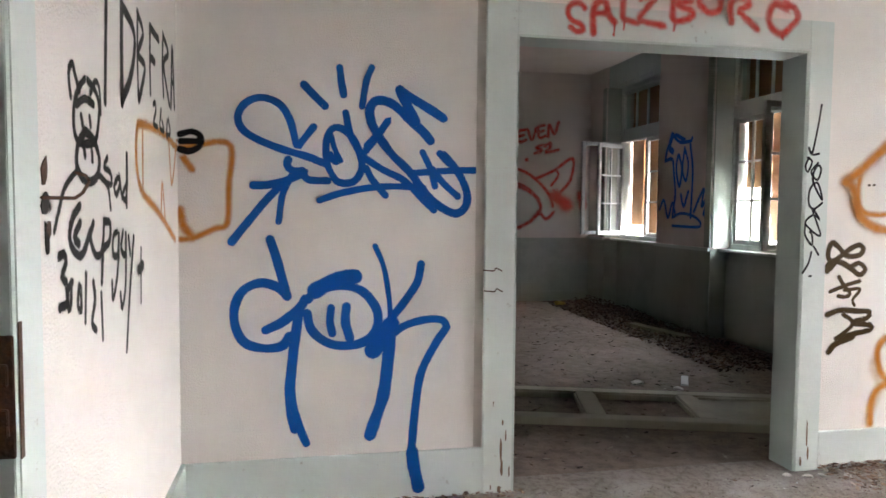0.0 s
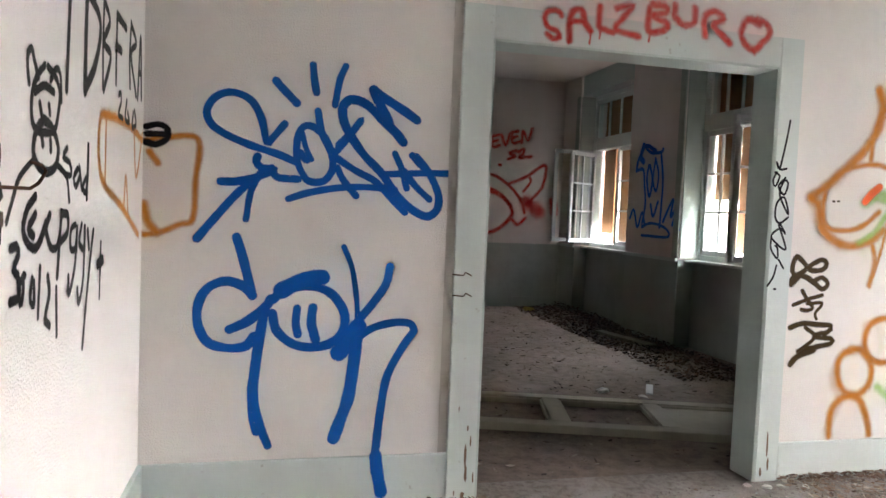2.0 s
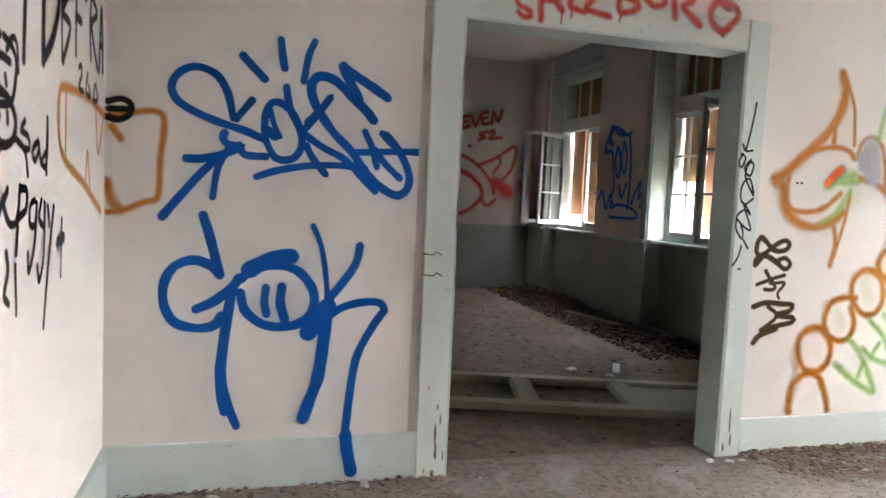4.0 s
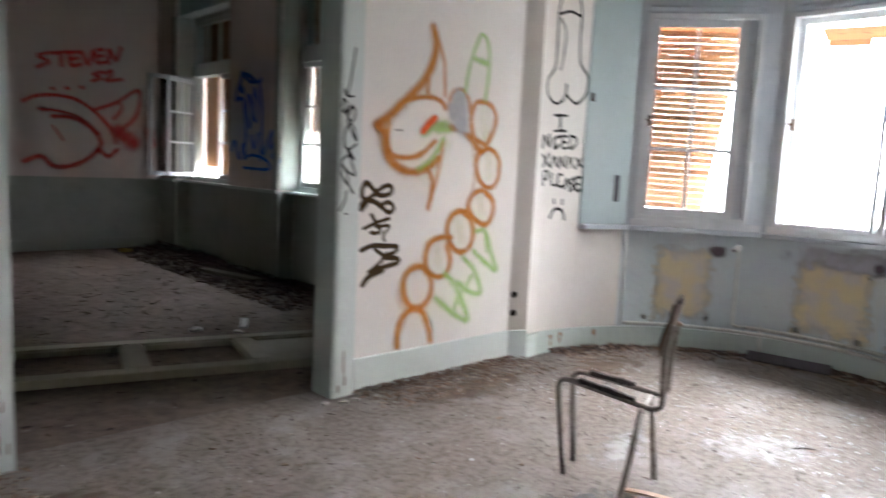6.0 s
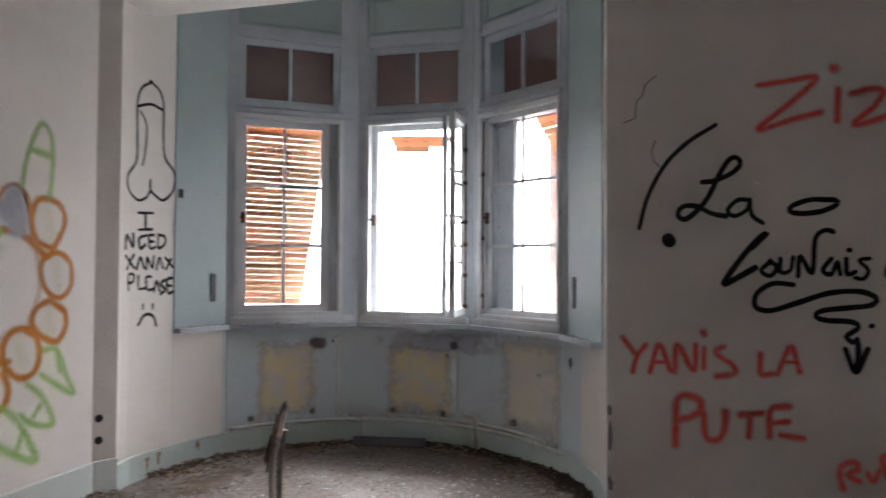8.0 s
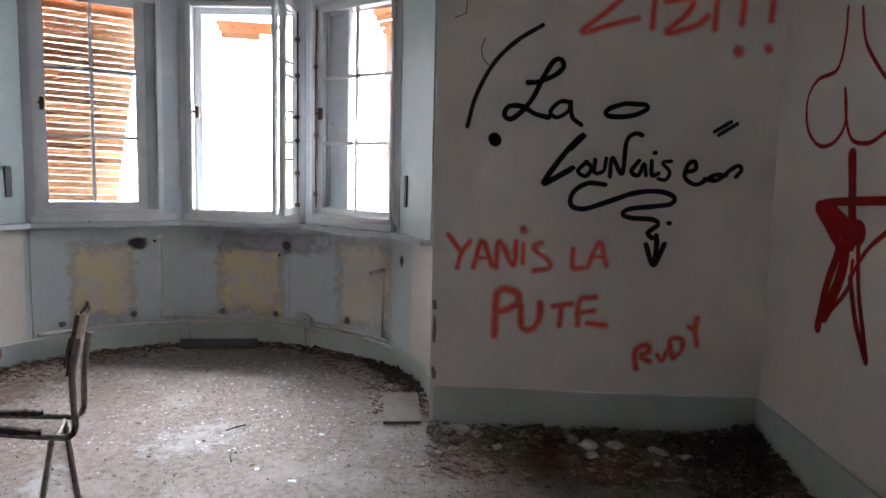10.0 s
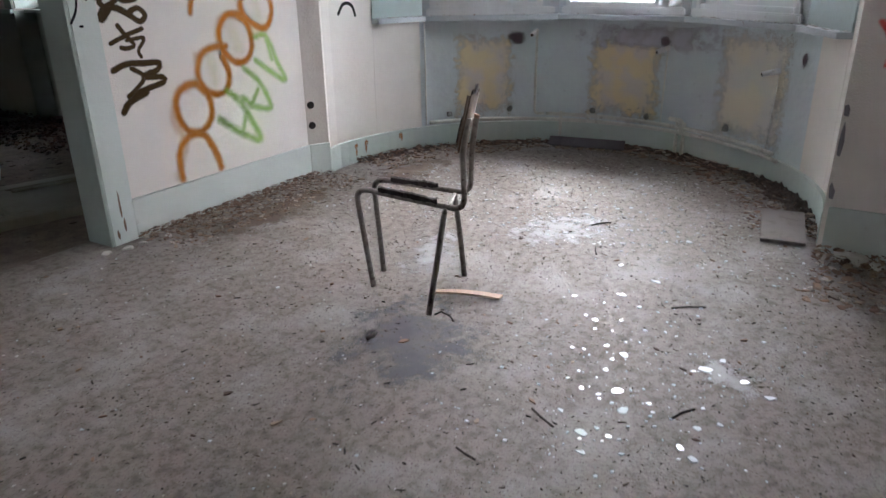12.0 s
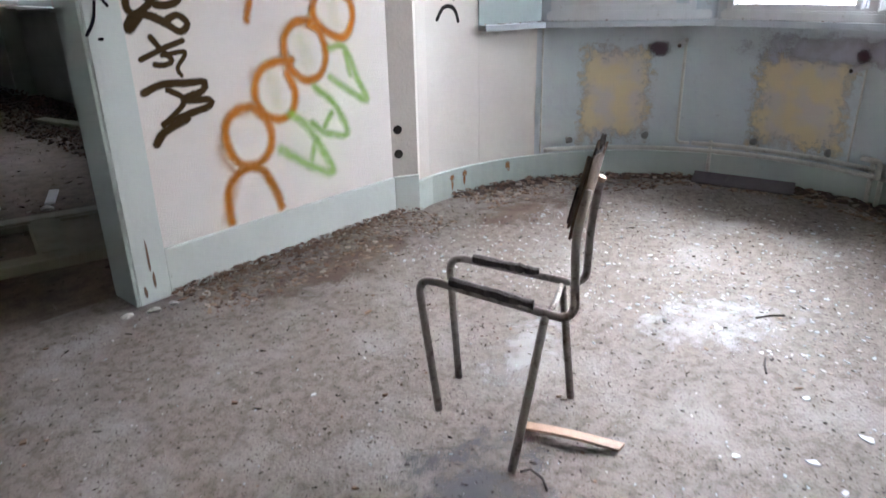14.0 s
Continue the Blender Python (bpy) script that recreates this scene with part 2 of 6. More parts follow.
structure("pilaster_north", prism([(2.893, 0.0), (3.015, -0.06), (3.05, -0.042)] + arc(T_IN, 90, 75, 40) + [(3.62, 0.3), (3.05, 0.3), (3.05, 0.0)], 0, H), PLASTER_SMOOTH, "white plaster pilaster with black writing", "wall")
structure("pilaster_south", prism([(RX, -2.85), (RX + 0.3, -2.85), (RX + 0.3, -3.1), (3.62, -3.2)] + arc(T_IN, -75, -90, 40) + [(3.05, -2.86)], 0, H), PLASTER_SMOOTH, "white plaster pilaster beside the bay", "wall")
structure("bay_ceiling", prism(arc(T_OUT, -90, 90, 24), 3.36, 3.5), CEIL, "pale ceiling of the bay", "ceiling")


def offset_line(pts, d):
    """The plan line moved inwards, towards the bay's centre, by d."""
    return [tuple(Vector(p) + (BC - Vector(p)).normalized() * d) for p in pts]


structure("window_sill", band(offset_line(FACETS, 0.06), offset_line(FACETS, -0.28), SILL - 0.03, SILL), FRAME, "worn grey-white sill running round the bay", "window sill")


def facet_frame(i):
    """The pose of facet i: x along it, y outwards, z up; and its length."""
    a, b = Vector(FACETS[i]), Vector(FACETS[i + 1])
    d = (b - a).normalized()
    return Matrix(((d.x, -d.y, 0, a.x), (d.y, d.x, 0, a.y), (0, 0, 1, 0), (0, 0, 0, 1))), (b - a).length


def bar_frame(bm, x0, z0, x1, z1, w, y0, y1, bevel=0.004):
    """Four bars round a rectangle."""
    box(bm, x0, y0, z0, x0 + w, y1, z1, bevel)
    box(bm, x1 - w, y0, z0, x1, y1, z1, bevel)
    box(bm, x0 + w, y0, z0, x1 - w, y1, z0 + w, bevel)
    box(bm, x0 + w, y0, z1 - w, x1 - w, y1, z1, bevel)
    return bm


def sash(name, parent, m, w, h, cols, rows, mat, panes=(), stile=0.05, depth=0.04):
    """A casement: frame, glazing bars and the panes listed as (column, row)."""
    s = part(name, bar_frame(bmesh.new(), 0, 0, w, h, stile, -depth / 2, depth / 2), mat, parent)
    s.matrix_basis = m
    cw, rh = (w - 2 * stile) / cols, (h - 2 * stile) / rows
    for c in range(1, cols):
        part("glazing_bar", boxes((stile + c * cw - 0.011, -0.014, stile, stile + c * cw + 0.011, 0.014, h - stile), bevel=0.003), mat, s)
    for r in range(1, rows):
        part("glazing_bar", boxes((stile, -0.012, stile + r * rh - 0.011, w - stile, 0.012, stile + r * rh + 0.011), bevel=0.003), mat, s)
    for c, r in panes:
        p = part("pane", boxes((stile + c * cw + 0.006, -0.002, stile + r * rh + 0.006, stile + (c + 1) * cw - 0.006, 0.002, stile + (r + 1) * rh - 0.006)), GLASS, s)
        p.visible_shadow = False
    return s


# side panels of the bay over the sill
for k, i in enumerate((0, 4)):
    m, L = facet_frame(i)
    p = tagged(part("window_panel", boxes((0, 0.0, SILL, L, 0.3, 3.36)), PANEL), "flat sage-green wall panel beside the window", "wall panel", "window panels of the bay", "structure")
    p.matrix_basis = m
    x = L - 0.13 if i == 0 else 0.08
    part("blind_strap_slot", boxes((x, -0.008, 1.07, x + 0.045, 0.004, 1.26), bevel=0.003), SLATE, p, "dark slot of the blind strap")

ZM, ZT = 2.39, 2.97
for k, i in enumerate((1, 2, 3)):
    m, L = facet_frame(i)
    win = empty("window_%d" % (k + 1), m, ("closed casement window with glazing bars in the bay", "open window in the bay with broken sash", "casement window with broken sash in the bay")[k], "window", "bay windows", "structure")
    R = L - (0.06 if k == 0 else 0.0)     # where the opening ends beside a wider post
    fr = bmesh.new()
    box(fr, 0.0, 0.0, SILL, 0.065, 0.16, 3.36, 0.004)
    box(fr, R - 0.065, 0.0, SILL, L, 0.16, 3.36, 0.004)
    box(fr, 0.065, 0.03, SILL, R - 0.065, 0.16, SILL + 0.06, 0.004)
    box(fr, 0.065, 0.02, ZM, R - 0.065, 0.16, ZM + 0.07, 0.004)
    box(fr, 0.065, 0.02, ZT, R - 0.065, 0.16, 3.04, 0.004)
    part("window_frame", fr, FRAME, win)
    part("frieze_panel", boxes((0.065, 0.03, 3.04, L - 0.065, 0.3, 3.36)), PANEL, win)
    part("frieze_moulding", bar_frame(bmesh.new(), 0.09, 3.06, L - 0.09, 3.33, 0.03, 0.015, 0.035), PANEL, win)
    part("outer_reveal", boxes((-0.1, 0.16, SILL, 0.04, 0.42, 3.36), (L - 0.04, 0.16, SILL, L + 0.1, 0.42, 3.36), (0.04, 0.16, 0.6, L - 0.04, 0.42, SILL + 0.03), (0.04, 0.16, 3.0, L - 0.04, 0.42, 3.36)), FRAME, win)
    part("blind_box", boxes((0.04, 0.27, ZM - 0.02, L - 0.04, 0.31, 3.0)), REDWOOD, win, "dark red-brown blind box behind the fanlight")
    for z in (1.15, 1.75, 2.25, 2.6):
        for x in (0.07, R - 0.07):
            part("hinge", boxes((x - 0.009, 0.012, z - 0.03, x + 0.009, 0.034, z + 0.03), bevel=0.004), RUST, win, "small rusty window hinge")
    part("latch", boxes((0.1, 0.02, 1.62, 0.125, 0.05, 1.7), (0.08, 0.005, 1.655, 0.11, 0.02, 1.67), bevel=0.003), RUST, win, "dark iron window latch")
    part("stop_bead", bar_frame(bmesh.new(), 0.052, SILL + 0.045, R - 0.052, ZM + 0.012, 0.036, -0.010, 0.032, 0.006), FRAME_WHITE, win)
    part("stop_bead", bar_frame(bmesh.new(), 0.052, ZM + 0.06, R - 0.052, ZT + 0.012, 0.034, -0.008, 0.03, 0.006), FRAME, win)
    part("drip_board", boxes((0.03, -0.03, SILL + 0.001, L - 0.03, 0.03, SILL + 0.05), bevel=0.009), FRAME_WHITE, win, "paint-worn board along the foot of the window")
    part("transom_rail", boxes((0.04, -0.022, ZM + 0.018, L - 0.04, 0.02, ZM + 0.052), bevel=0.008), FRAME, win)
    part("outer_sash_frame", bar_frame(bmesh.new(), 0.066, SILL + 0.03, R - 0.066, ZM + 0.0, 0.05, 0.112, 0.15, 0.004), FRAME_WHITE, win)
    w = R - 0.15
    sash("transom_sash", win, Matrix.Translation((0.075, 0.06, ZM + 0.08)), w, ZT - ZM - 0.09, 2, 1, FRAME, [(0, 0), (1, 0)])
    if k == 0:
        sash("casement", win, Matrix.Translation((0.075, 0.06, SILL + 0.07)), w - 0.075, ZM - SILL - 0.08, 2, 3, FRAME_WHITE, [(0, 0), (1, 1), (0, 1), (0, 2), (1, 2)], stile=0.06)
        part("closing_board", boxes((R - 0.15, 0.035, SILL + 0.06, R - 0.06, 0.085, ZM + 0.005), bevel=0.006), FRAME, win)
    elif k == 1:
        sash("casement", win, Matrix.Translation((L - 0.075, 0.05, SILL + 0.07)) @ pose(0, 0, 0, 0, 0, -90), w * 0.5, ZM - SILL - 0.08, 1, 3, FRAME_WHITE, [], stile=0.05)
        sash("outer_casement", win, Matrix.Translation((L - 0.066, 0.12, SILL + 0.075)) @ pose(0, 0, 0, 0, 0, -104), w * 0.5, ZM - SILL - 0.1, 1, 4, FRAME, [], stile=0.04, depth=0.03)
        part("bolt_rod", tube([(L - 0.052, -0.012, SILL + 0.12), (L - 0.05, -0.016, 1.6), (L - 0.052, -0.012, ZM - 0.05)], 0.006, 8), RUST, win, "rusty sliding bolt of the window", True)
        for z in (1.02, 1.24, 1.46, 1.62, 1.9, 2.14):
            part("bolt_guide", boxes((L - 0.068, -0.024, z, L - 0.036, -0.004, z + 0.03), bevel=0.004), RUST, win, "rusty guide of the bolt")
        part("bolt_handle", tube([(L - 0.052, -0.02, 1.64), (L - 0.07, -0.05, 1.63), (L - 0.12, -0.055, 1.62)], 0.007, 8), RUST, win, "rusty window handle", True)
    else:
        part("shutter_board", boxes((0.36, 0.40, SILL - 0.05, 0.47, 0.425, 2.30), bevel=0.004), OUTER_WOOD, win, "weathered pink-brown board outside the window")
        part("bolt_rod", tube([(0.115, -0.004, SILL + 0.12), (0.113, -0.01, 1.6), (0.115, -0.004, ZM - 0.05)], 0.006, 8), RUST, win, "rusty sliding bolt of the window", True)
        for z in (1.1, 1.5, 1.95):
            part("bolt_guide", boxes((0.1, -0.016, z, 0.13, 0.0, z + 0.03), bevel=0.004), RUST, win, "rusty guide of the bolt")
        sash("casement", win, Matrix.Translation((0.075, 0.06, SILL + 0.07)), w, ZM - SILL - 0.08, 2, 3, FRAME_WHITE, [(1, 0)], stile=0.05)
        part("folded_leaf", bar_frame(boxes((0.14, 0.10, SILL + 0.1, 0.27, 0.115, ZM - 0.06)), 0.085, SILL + 0.075, 0.33, ZM - 0.03, 0.055, 0.085, 0.125), FRAME, win, "grey-white folded window leaf")

# woodwork of the wide doorway
casing = empty("door_casing", Matrix(), "sage-green painted casing of the wide doorway, chipped near the floor", "door frame", "", "structure")
part("side_board", boxes((-0.138, -0.025, 0, 0, 0.0, DH + 0.145), bevel=0.004), SAGE_PALE, casing)
part("side_board", boxes((DW, -0.025, 0, DW + 0.132, 0.0, DH + 0.145), bevel=0.004), SAGE_PALE, casing)
part("head_board", boxes((0, -0.025, DH, DW, 0.0, DH + 0.145), bevel=0.004), SAGE_PALE, casing)
part("jamb", boxes((-0.001, -0.02, 0, 0.012, DT + 0.01, DH), bevel=0.002), SAGE, casing)
part("jamb", boxes((DW - 0.012, -0.02, 0, DW + 0.001, DT + 0.01, DH), bevel=0.002), SAGE, casing)
part("head_jamb", boxes((0.012, -0.02, DH - 0.012, DW - 0.012, DT + 0.01, DH + 0.001), bevel=0.002), SAGE, casing)

BH = 0.215
BARED = material("bared_brown_wood", (0.20, 0.13, 0.09), 0.8, grain=(25.0, 0.5, (0.10, 0.07, 0.05)), bump=0.3)
chips = random.Random(12)
for x, z, tall, wide in ((-0.052, 0.20, 0.13, 0.014), (-0.047, 0.12, 0.10, 0.016), (-0.03, 0.27, 0.06, 0.008), (-0.045, 0.33, 0.03, 0.012), (-0.012, 0.1, 0.06, 0.01), (-0.09, 0.42, 0.03, 0.006),
                         (DW + 0.062, 0.19, 0.16, 0.012), (DW + 0.072, 0.09, 0.07, 0.014), (DW + 0.03, 0.05, 0.05, 0.016), (-0.06, 0.02, 0.03, 0.03), (-0.1, 0.03, 0.03, 0.008)):
    n = 9
    ring = [(wide * 0.5 * chips.uniform(0.5, 1.1) * math.cos(2 * math.pi * i / n), tall * 0.5 * chips.uniform(0.7, 1.1) * math.sin(2 * math.pi * i / n)) for i in range(n)]
    part("paint_chip", prism(ring, 0, 0.0012), BARED, casing, "brown wood bared by chipped paint").matrix_basis = pose(x, -0.025, z, 90, 0, 0)
structure("baseboard_north_west", boxes((LX + 0.02, -0.02, 0, -0.138, 0.0, BH), bevel=0.003), SAGE_PALE, "tall sage-green baseboard", "baseboard")
structure("baseboard_north_east", boxes((DW + 0.132, -0.02, 0, 2.886, 0.0, 0.195), bevel=0.003), SAGE_PALE, "tall pale green baseboard", "baseboard")
structure("baseboard_pilaster", prism([(2.887, -0.0205), (3.0, -0.08), (3.013, -0.0595), (2.893, -0.0005)], 0, 0.195), SAGE_PALE, "short return of the pale green baseboard", "baseboard")
structure("baseboard_west", boxes((LX, -1.597, 0, LX + 0.02, -0.0, BH), bevel=0.003), SAGE, "tall sage-green baseboard", "baseboard")
structure("baseboard_bay", band([(3.0, -0.08)] + arc(T_IN - 0.022, 90, -90, 60), [(3.0, -0.055)] + arc(T_IN, 90, -90, 60), 0, 0.155), SAGE, "curved sage-green baseboard with rust stains", "baseboard")
structure("baseboard_east", boxes((RX - 0.02, BACK + 0.02, 0, RX, -2.87, 0.215), bevel=0.003), SAGE, "tall sage-green baseboard", "baseboard")
structure("baseboard_south", boxes((LX, BACK, 0, RX, BACK + 0.02, 0.215), bevel=0.003), SAGE, "tall sage-green baseboard", "baseboard")

# side doorway by the first standpoint
side = empty("side_door_casing", Matrix(), "pale green casing of the side doorway with a rusty lock keep", "door frame", "", "structure")
part("side_board", boxes((LX, -1.72, 0, LX + 0.02, -1.597, 2.2), bevel=0.003), SAGE_PALE, side)
part("jamb", boxes((LX - 0.14, -1.738, 0, LX + 0.018, -1.72, 2.1), bevel=0.002), SAGE, side)
keep = part("lock_keep", boxes((LX - 0.012, -1.744, 0.86, LX + 0.021, -1.738, 1.08), (LX - 0.006, -1.75, 0.9, LX + 0.012, -1.742, 0.95), (LX - 0.006, -1.75, 0.99, LX + 0.012, -1.742, 1.03), bevel=0.002), RUST, side, "rusty steel lock keep")
part("rust_stain", boxes((LX + 0.0195, -1.72, 0.85, LX + 0.0215, -1.703, 1.1), bevel=0.0008), RUST, side)

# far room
structure("wall_far_end", boxes((-3.2, FAR, 0.91, FX + 0.5, FAR + 0.2, H)), PLASTER_FAR, "dim-toned plaster end wall with red graffiti", "wall")
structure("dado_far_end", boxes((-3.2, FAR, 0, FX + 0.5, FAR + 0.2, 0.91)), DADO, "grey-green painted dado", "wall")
structure("wall_far_west", boxes((-3.2, DT, 0, -3.0, FAR, H)), PLASTER_FAR, "dim-toned plaster side wall", "wall")
SK = 0.03   # the window niches run a little askew
ND = 0.2    # their depth
W2, W1 = (2.2, 3.37), (4.49, 5.95)
for name, y0, y1 in (("a", DT, W2[0]), ("b", W2[1], W1[0]), ("c", W1[1], FAR)):
    e0, e1 = (y0 if name == "a" else y0 + SK), (y1 if name == "c" else y1 + SK)
    plan = [(FX, y0), (FX, y1), (FX + ND, e1), (FX + 0.6, e1), (FX + 0.6, e0), (FX + ND, e0)]
    structure("far_pier_" + name, prism(plan, 0.92, H), PLASTER_FAR, "dim-toned plaster pier between the windows of the further room", "wall")
    structure("far_pier_dado_" + name, prism(plan, 0, 0.92), DADO, "grey-green painted dado of a pier", "wall")
    structure("far_dado_cap_" + name, prism([(FX - 0.03, y0 + 0.001), (FX - 0.03, y1 + 0.02), (FX + ND, e1 + 0.02), (FX + ND, e0)], 0.9, 0.935), SAGE, "narrow moulded cap of the dado", "trim")
for k, (y0, y1) in enumerate((W2, W1)):
    a, b = y0 + SK, y1 + SK
    L = b - a
    structure("far_breast_%d" % (k + 1), boxes((FX + ND, a, 0, FX + 0.6, b, 0.92)), DADO, "grey-green wall under a window of the further room", "wall")
    structure("far_lintel_%d" % (k + 1), boxes((FX + 0.03, y0, 2.98, FX + 0.6, b, H)), PANEL, "panelled blind box over a window of the further room", "wall")
    win = empty("window_%d" % (k + 4), Matrix(((0, 1, 0, FX + ND + 0.01), (1, 0, 0, a), (0, 0, 1, 0), (0, 0, 0, 1))), "tall white casement window of the further room", "window", "windows of the further room", "structure")
    fr = bar_frame(bmesh.new(), 0, 0.92, L, 2.98, 0.06, 0, 0.12)
    box(fr, 0.06, -0.01, 2.24, L - 0.06, 0.12, 2.36, 0.006)
    part("window_frame", fr, SAGE_PALE, win)
    part("window_sill", boxes((-0.1, -0.12, 0.9, L + 0.02, 0.12, 0.925), bevel=0.004), SAGE_PALE, win)
    part("niche_lining", boxes((L - 0.044, -ND + 0.002, 0.94, L - 0.032, 0.0, 2.97), (L - 0.032, -ND - 0.024, 0.94, L + 0.07, -ND - 0.012, 2.97)), DADO, win, "dull green lining board of the niche")
    part("blind_box", boxes((0.0, 0.2, 2.36, L, 0.23, 3.0)), REDWOOD, win, "dark red-brown blind box behind the fanlight")
    sash("transom_sash", win, Matrix.Translation((0.06, 0.04, 2.36)), L - 0.12, 0.56, 4, 1, SAGE_PALE, [(0, 0), (1, 0), (2, 0), (3, 0)])
    w = (L - 0.12) / 2
    if k == 0:
        sash("casement", win, Matrix.Translation((0.06 + w, 0.04, 0.98)), w, 1.26, 2, 3, FRAME_WHITE, [(0, 0), (1, 0), (0, 1), (0, 2), (1, 2), (1, 1)])
        sash("casement", win, Matrix.Translation((0.06, 0.04, 0.98)) @ pose(0, 0, 0, 0, 0, -100), w, 1.26, 2, 3, FRAME_WHITE, [])
    else:
        sash("casement", win, Matrix.Translation((L - 0.03, 0.0, 0.98)) @ pose(0, 0, 0, 0, 0, -90), 0.56, 1.26, 1, 1, FRAME, [])
        sash("casement", win, Matrix.Translation((L - 0.06, 0.03, 0.98)) @ pose(0, 0, 0, 0, 0, 240), 0.56, 1.22, 2, 3, FRAME, [])
        sash("casement", win, Matrix.Translation((0.06, 0.04, 0.98)), w, 1.26, 2, 3, FRAME_WHITE, [(0, 0), (1, 1)])
GROUND = material("grey_gravel", (0.20, 0.195, 0.18), 0.9, grain=(2.0, 0.4, (0.15, 0.145, 0.13)), stain=(0.2, 0.5, (0.12, 0.14, 0.09)))
structure("ground", prism([(90 * math.cos(a), 90 * math.sin(a)) for a in (2 * math.pi * i / 64 for i in range(64))], -1.4, -0.9), GROUND, "grey gravel ground outside the windows", "ground")
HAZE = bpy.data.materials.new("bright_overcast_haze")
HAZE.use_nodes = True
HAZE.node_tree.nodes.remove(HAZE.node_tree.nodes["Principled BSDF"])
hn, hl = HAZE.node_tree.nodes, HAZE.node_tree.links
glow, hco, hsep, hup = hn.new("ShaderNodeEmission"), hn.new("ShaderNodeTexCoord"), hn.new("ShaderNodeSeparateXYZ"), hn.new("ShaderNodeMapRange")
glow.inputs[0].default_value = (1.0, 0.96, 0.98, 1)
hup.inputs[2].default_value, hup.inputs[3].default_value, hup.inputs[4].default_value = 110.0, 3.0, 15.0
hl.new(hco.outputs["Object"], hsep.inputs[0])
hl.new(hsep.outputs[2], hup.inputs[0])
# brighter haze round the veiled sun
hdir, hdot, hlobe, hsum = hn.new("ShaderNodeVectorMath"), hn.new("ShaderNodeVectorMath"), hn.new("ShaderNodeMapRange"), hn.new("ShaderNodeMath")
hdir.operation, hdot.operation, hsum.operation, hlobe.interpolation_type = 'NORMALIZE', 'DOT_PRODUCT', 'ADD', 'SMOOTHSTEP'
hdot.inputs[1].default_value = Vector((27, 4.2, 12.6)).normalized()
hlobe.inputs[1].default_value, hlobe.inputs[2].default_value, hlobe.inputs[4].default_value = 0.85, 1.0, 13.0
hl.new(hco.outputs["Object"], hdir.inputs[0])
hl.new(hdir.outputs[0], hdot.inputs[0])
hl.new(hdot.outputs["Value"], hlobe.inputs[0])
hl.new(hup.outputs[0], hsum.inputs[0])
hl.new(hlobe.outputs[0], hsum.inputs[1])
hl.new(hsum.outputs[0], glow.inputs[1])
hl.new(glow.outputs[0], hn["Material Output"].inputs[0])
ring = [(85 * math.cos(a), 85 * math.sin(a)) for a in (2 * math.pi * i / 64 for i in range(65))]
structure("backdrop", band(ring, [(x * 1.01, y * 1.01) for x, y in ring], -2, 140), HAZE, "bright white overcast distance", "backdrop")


# ---- paint on walls ----
def spray(name, color, core=0.55, rough=0.5, strength=1.0):
    """Sprayed or brushed paint: full in the middle of a stroke, thinning out to its rim with speckle."""
    m = bpy.data.materials.new(name)
    m.use_nodes = True
    n, l = m.node_tree.nodes, m.node_tree.links
    b = n["Principled BSDF"]
    b.inputs["Roughness"].default_value, b.inputs["Specular IOR Level"].default_value = rough, 0.08
    co = n.new("ShaderNodeTexCoord")
    uv = n.new("ShaderNodeUVMap")
    sep = n.new("ShaderNodeSeparateXYZ")
    l.new(uv.outputs[0], sep.inputs[0])
    t = n.new("ShaderNodeTexNoise")
    t.inputs["Scale"].default_value, t.inputs["Detail"].default_value = 420, 1
    l.new(co.outputs["Object"], t.inputs["Vector"])
    big = n.new("ShaderNodeTexNoise")
    big.inputs["Scale"].default_value, big.inputs["Detail"].default_value = 7, 5
    l.new(co.outputs["Object"], big.inputs["Vector"])
    # how much of the wall the droplets cover, from the middle of the stroke to its rim
    cover = n.new("ShaderNodeMapRange")
    cover.interpolation_type = 'SMOOTHSTEP'
    cover.inputs[1].default_value, cover.inputs[2].default_value = core, 0.97
    cover.inputs[3].default_value, cover.inputs[4].default_value = 0.24 + 0.56 * strength, 0.22
    l.new(sep.outputs[0], cover.inputs[0])
    a = n.new("ShaderNodeMath")
    a.operation = 'SUBTRACT'
    l.new(cover.outputs[0], a.inputs[0])
    l.new(t.outputs[0], a.inputs[1])
    r = n.new("ShaderNodeMapRange")
    r.inputs[1].default_value, r.inputs[2].default_value = -0.04, 0.04
    l.new(a.outputs[0], r.inputs[0])
    l.new(r.outputs[0], b.inputs["Alpha"])
    x = n.new("ShaderNodeMix")
    x.data_type = 'RGBA'
    l.new(big.outputs[0], x.inputs[0])
    x.inputs[6].default_value = (*[c * 0.8 for c in color], 1)
    x.inputs[7].default_value = (*[min(1, c * 1.2) for c in color], 1)
    l.new(x.outputs[2], b.inputs["Base Color"])
    return m


BLUE = spray("blue_spray_paint", (0.004, 0.10, 0.42), 0.68)
BLUEDARK = spray("dark_blue_spray_paint", (0.012, 0.14, 0.6), 0.5)
RED = spray("red_spray_paint", (0.60, 0.05, 0.04), 0.1, strength=0.66)
REDDARK = spray("deep_red_spray_paint", (0.85, 0.095, 0.08), 0.05, strength=0.68)
REDSTAR = spray("dark_red_brush_paint", (0.34, 0.012, 0.012), 0.6)
ORANGE = spray("orange_brown_spray_paint", (0.56, 0.21, 0.03), 0.0, strength=0.74)
GREEN = spray("green_spray_paint", (0.34, 0.56, 0.13), 0.0, strength=0.58)
REDORANGE = spray("orange_red_spray_paint", (0.75, 0.13, 0.03), 0.4)
GREYBLUE = spray("grey_blue_spray_paint", (0.42, 0.44, 0.48), 0.2, strength=0.7)
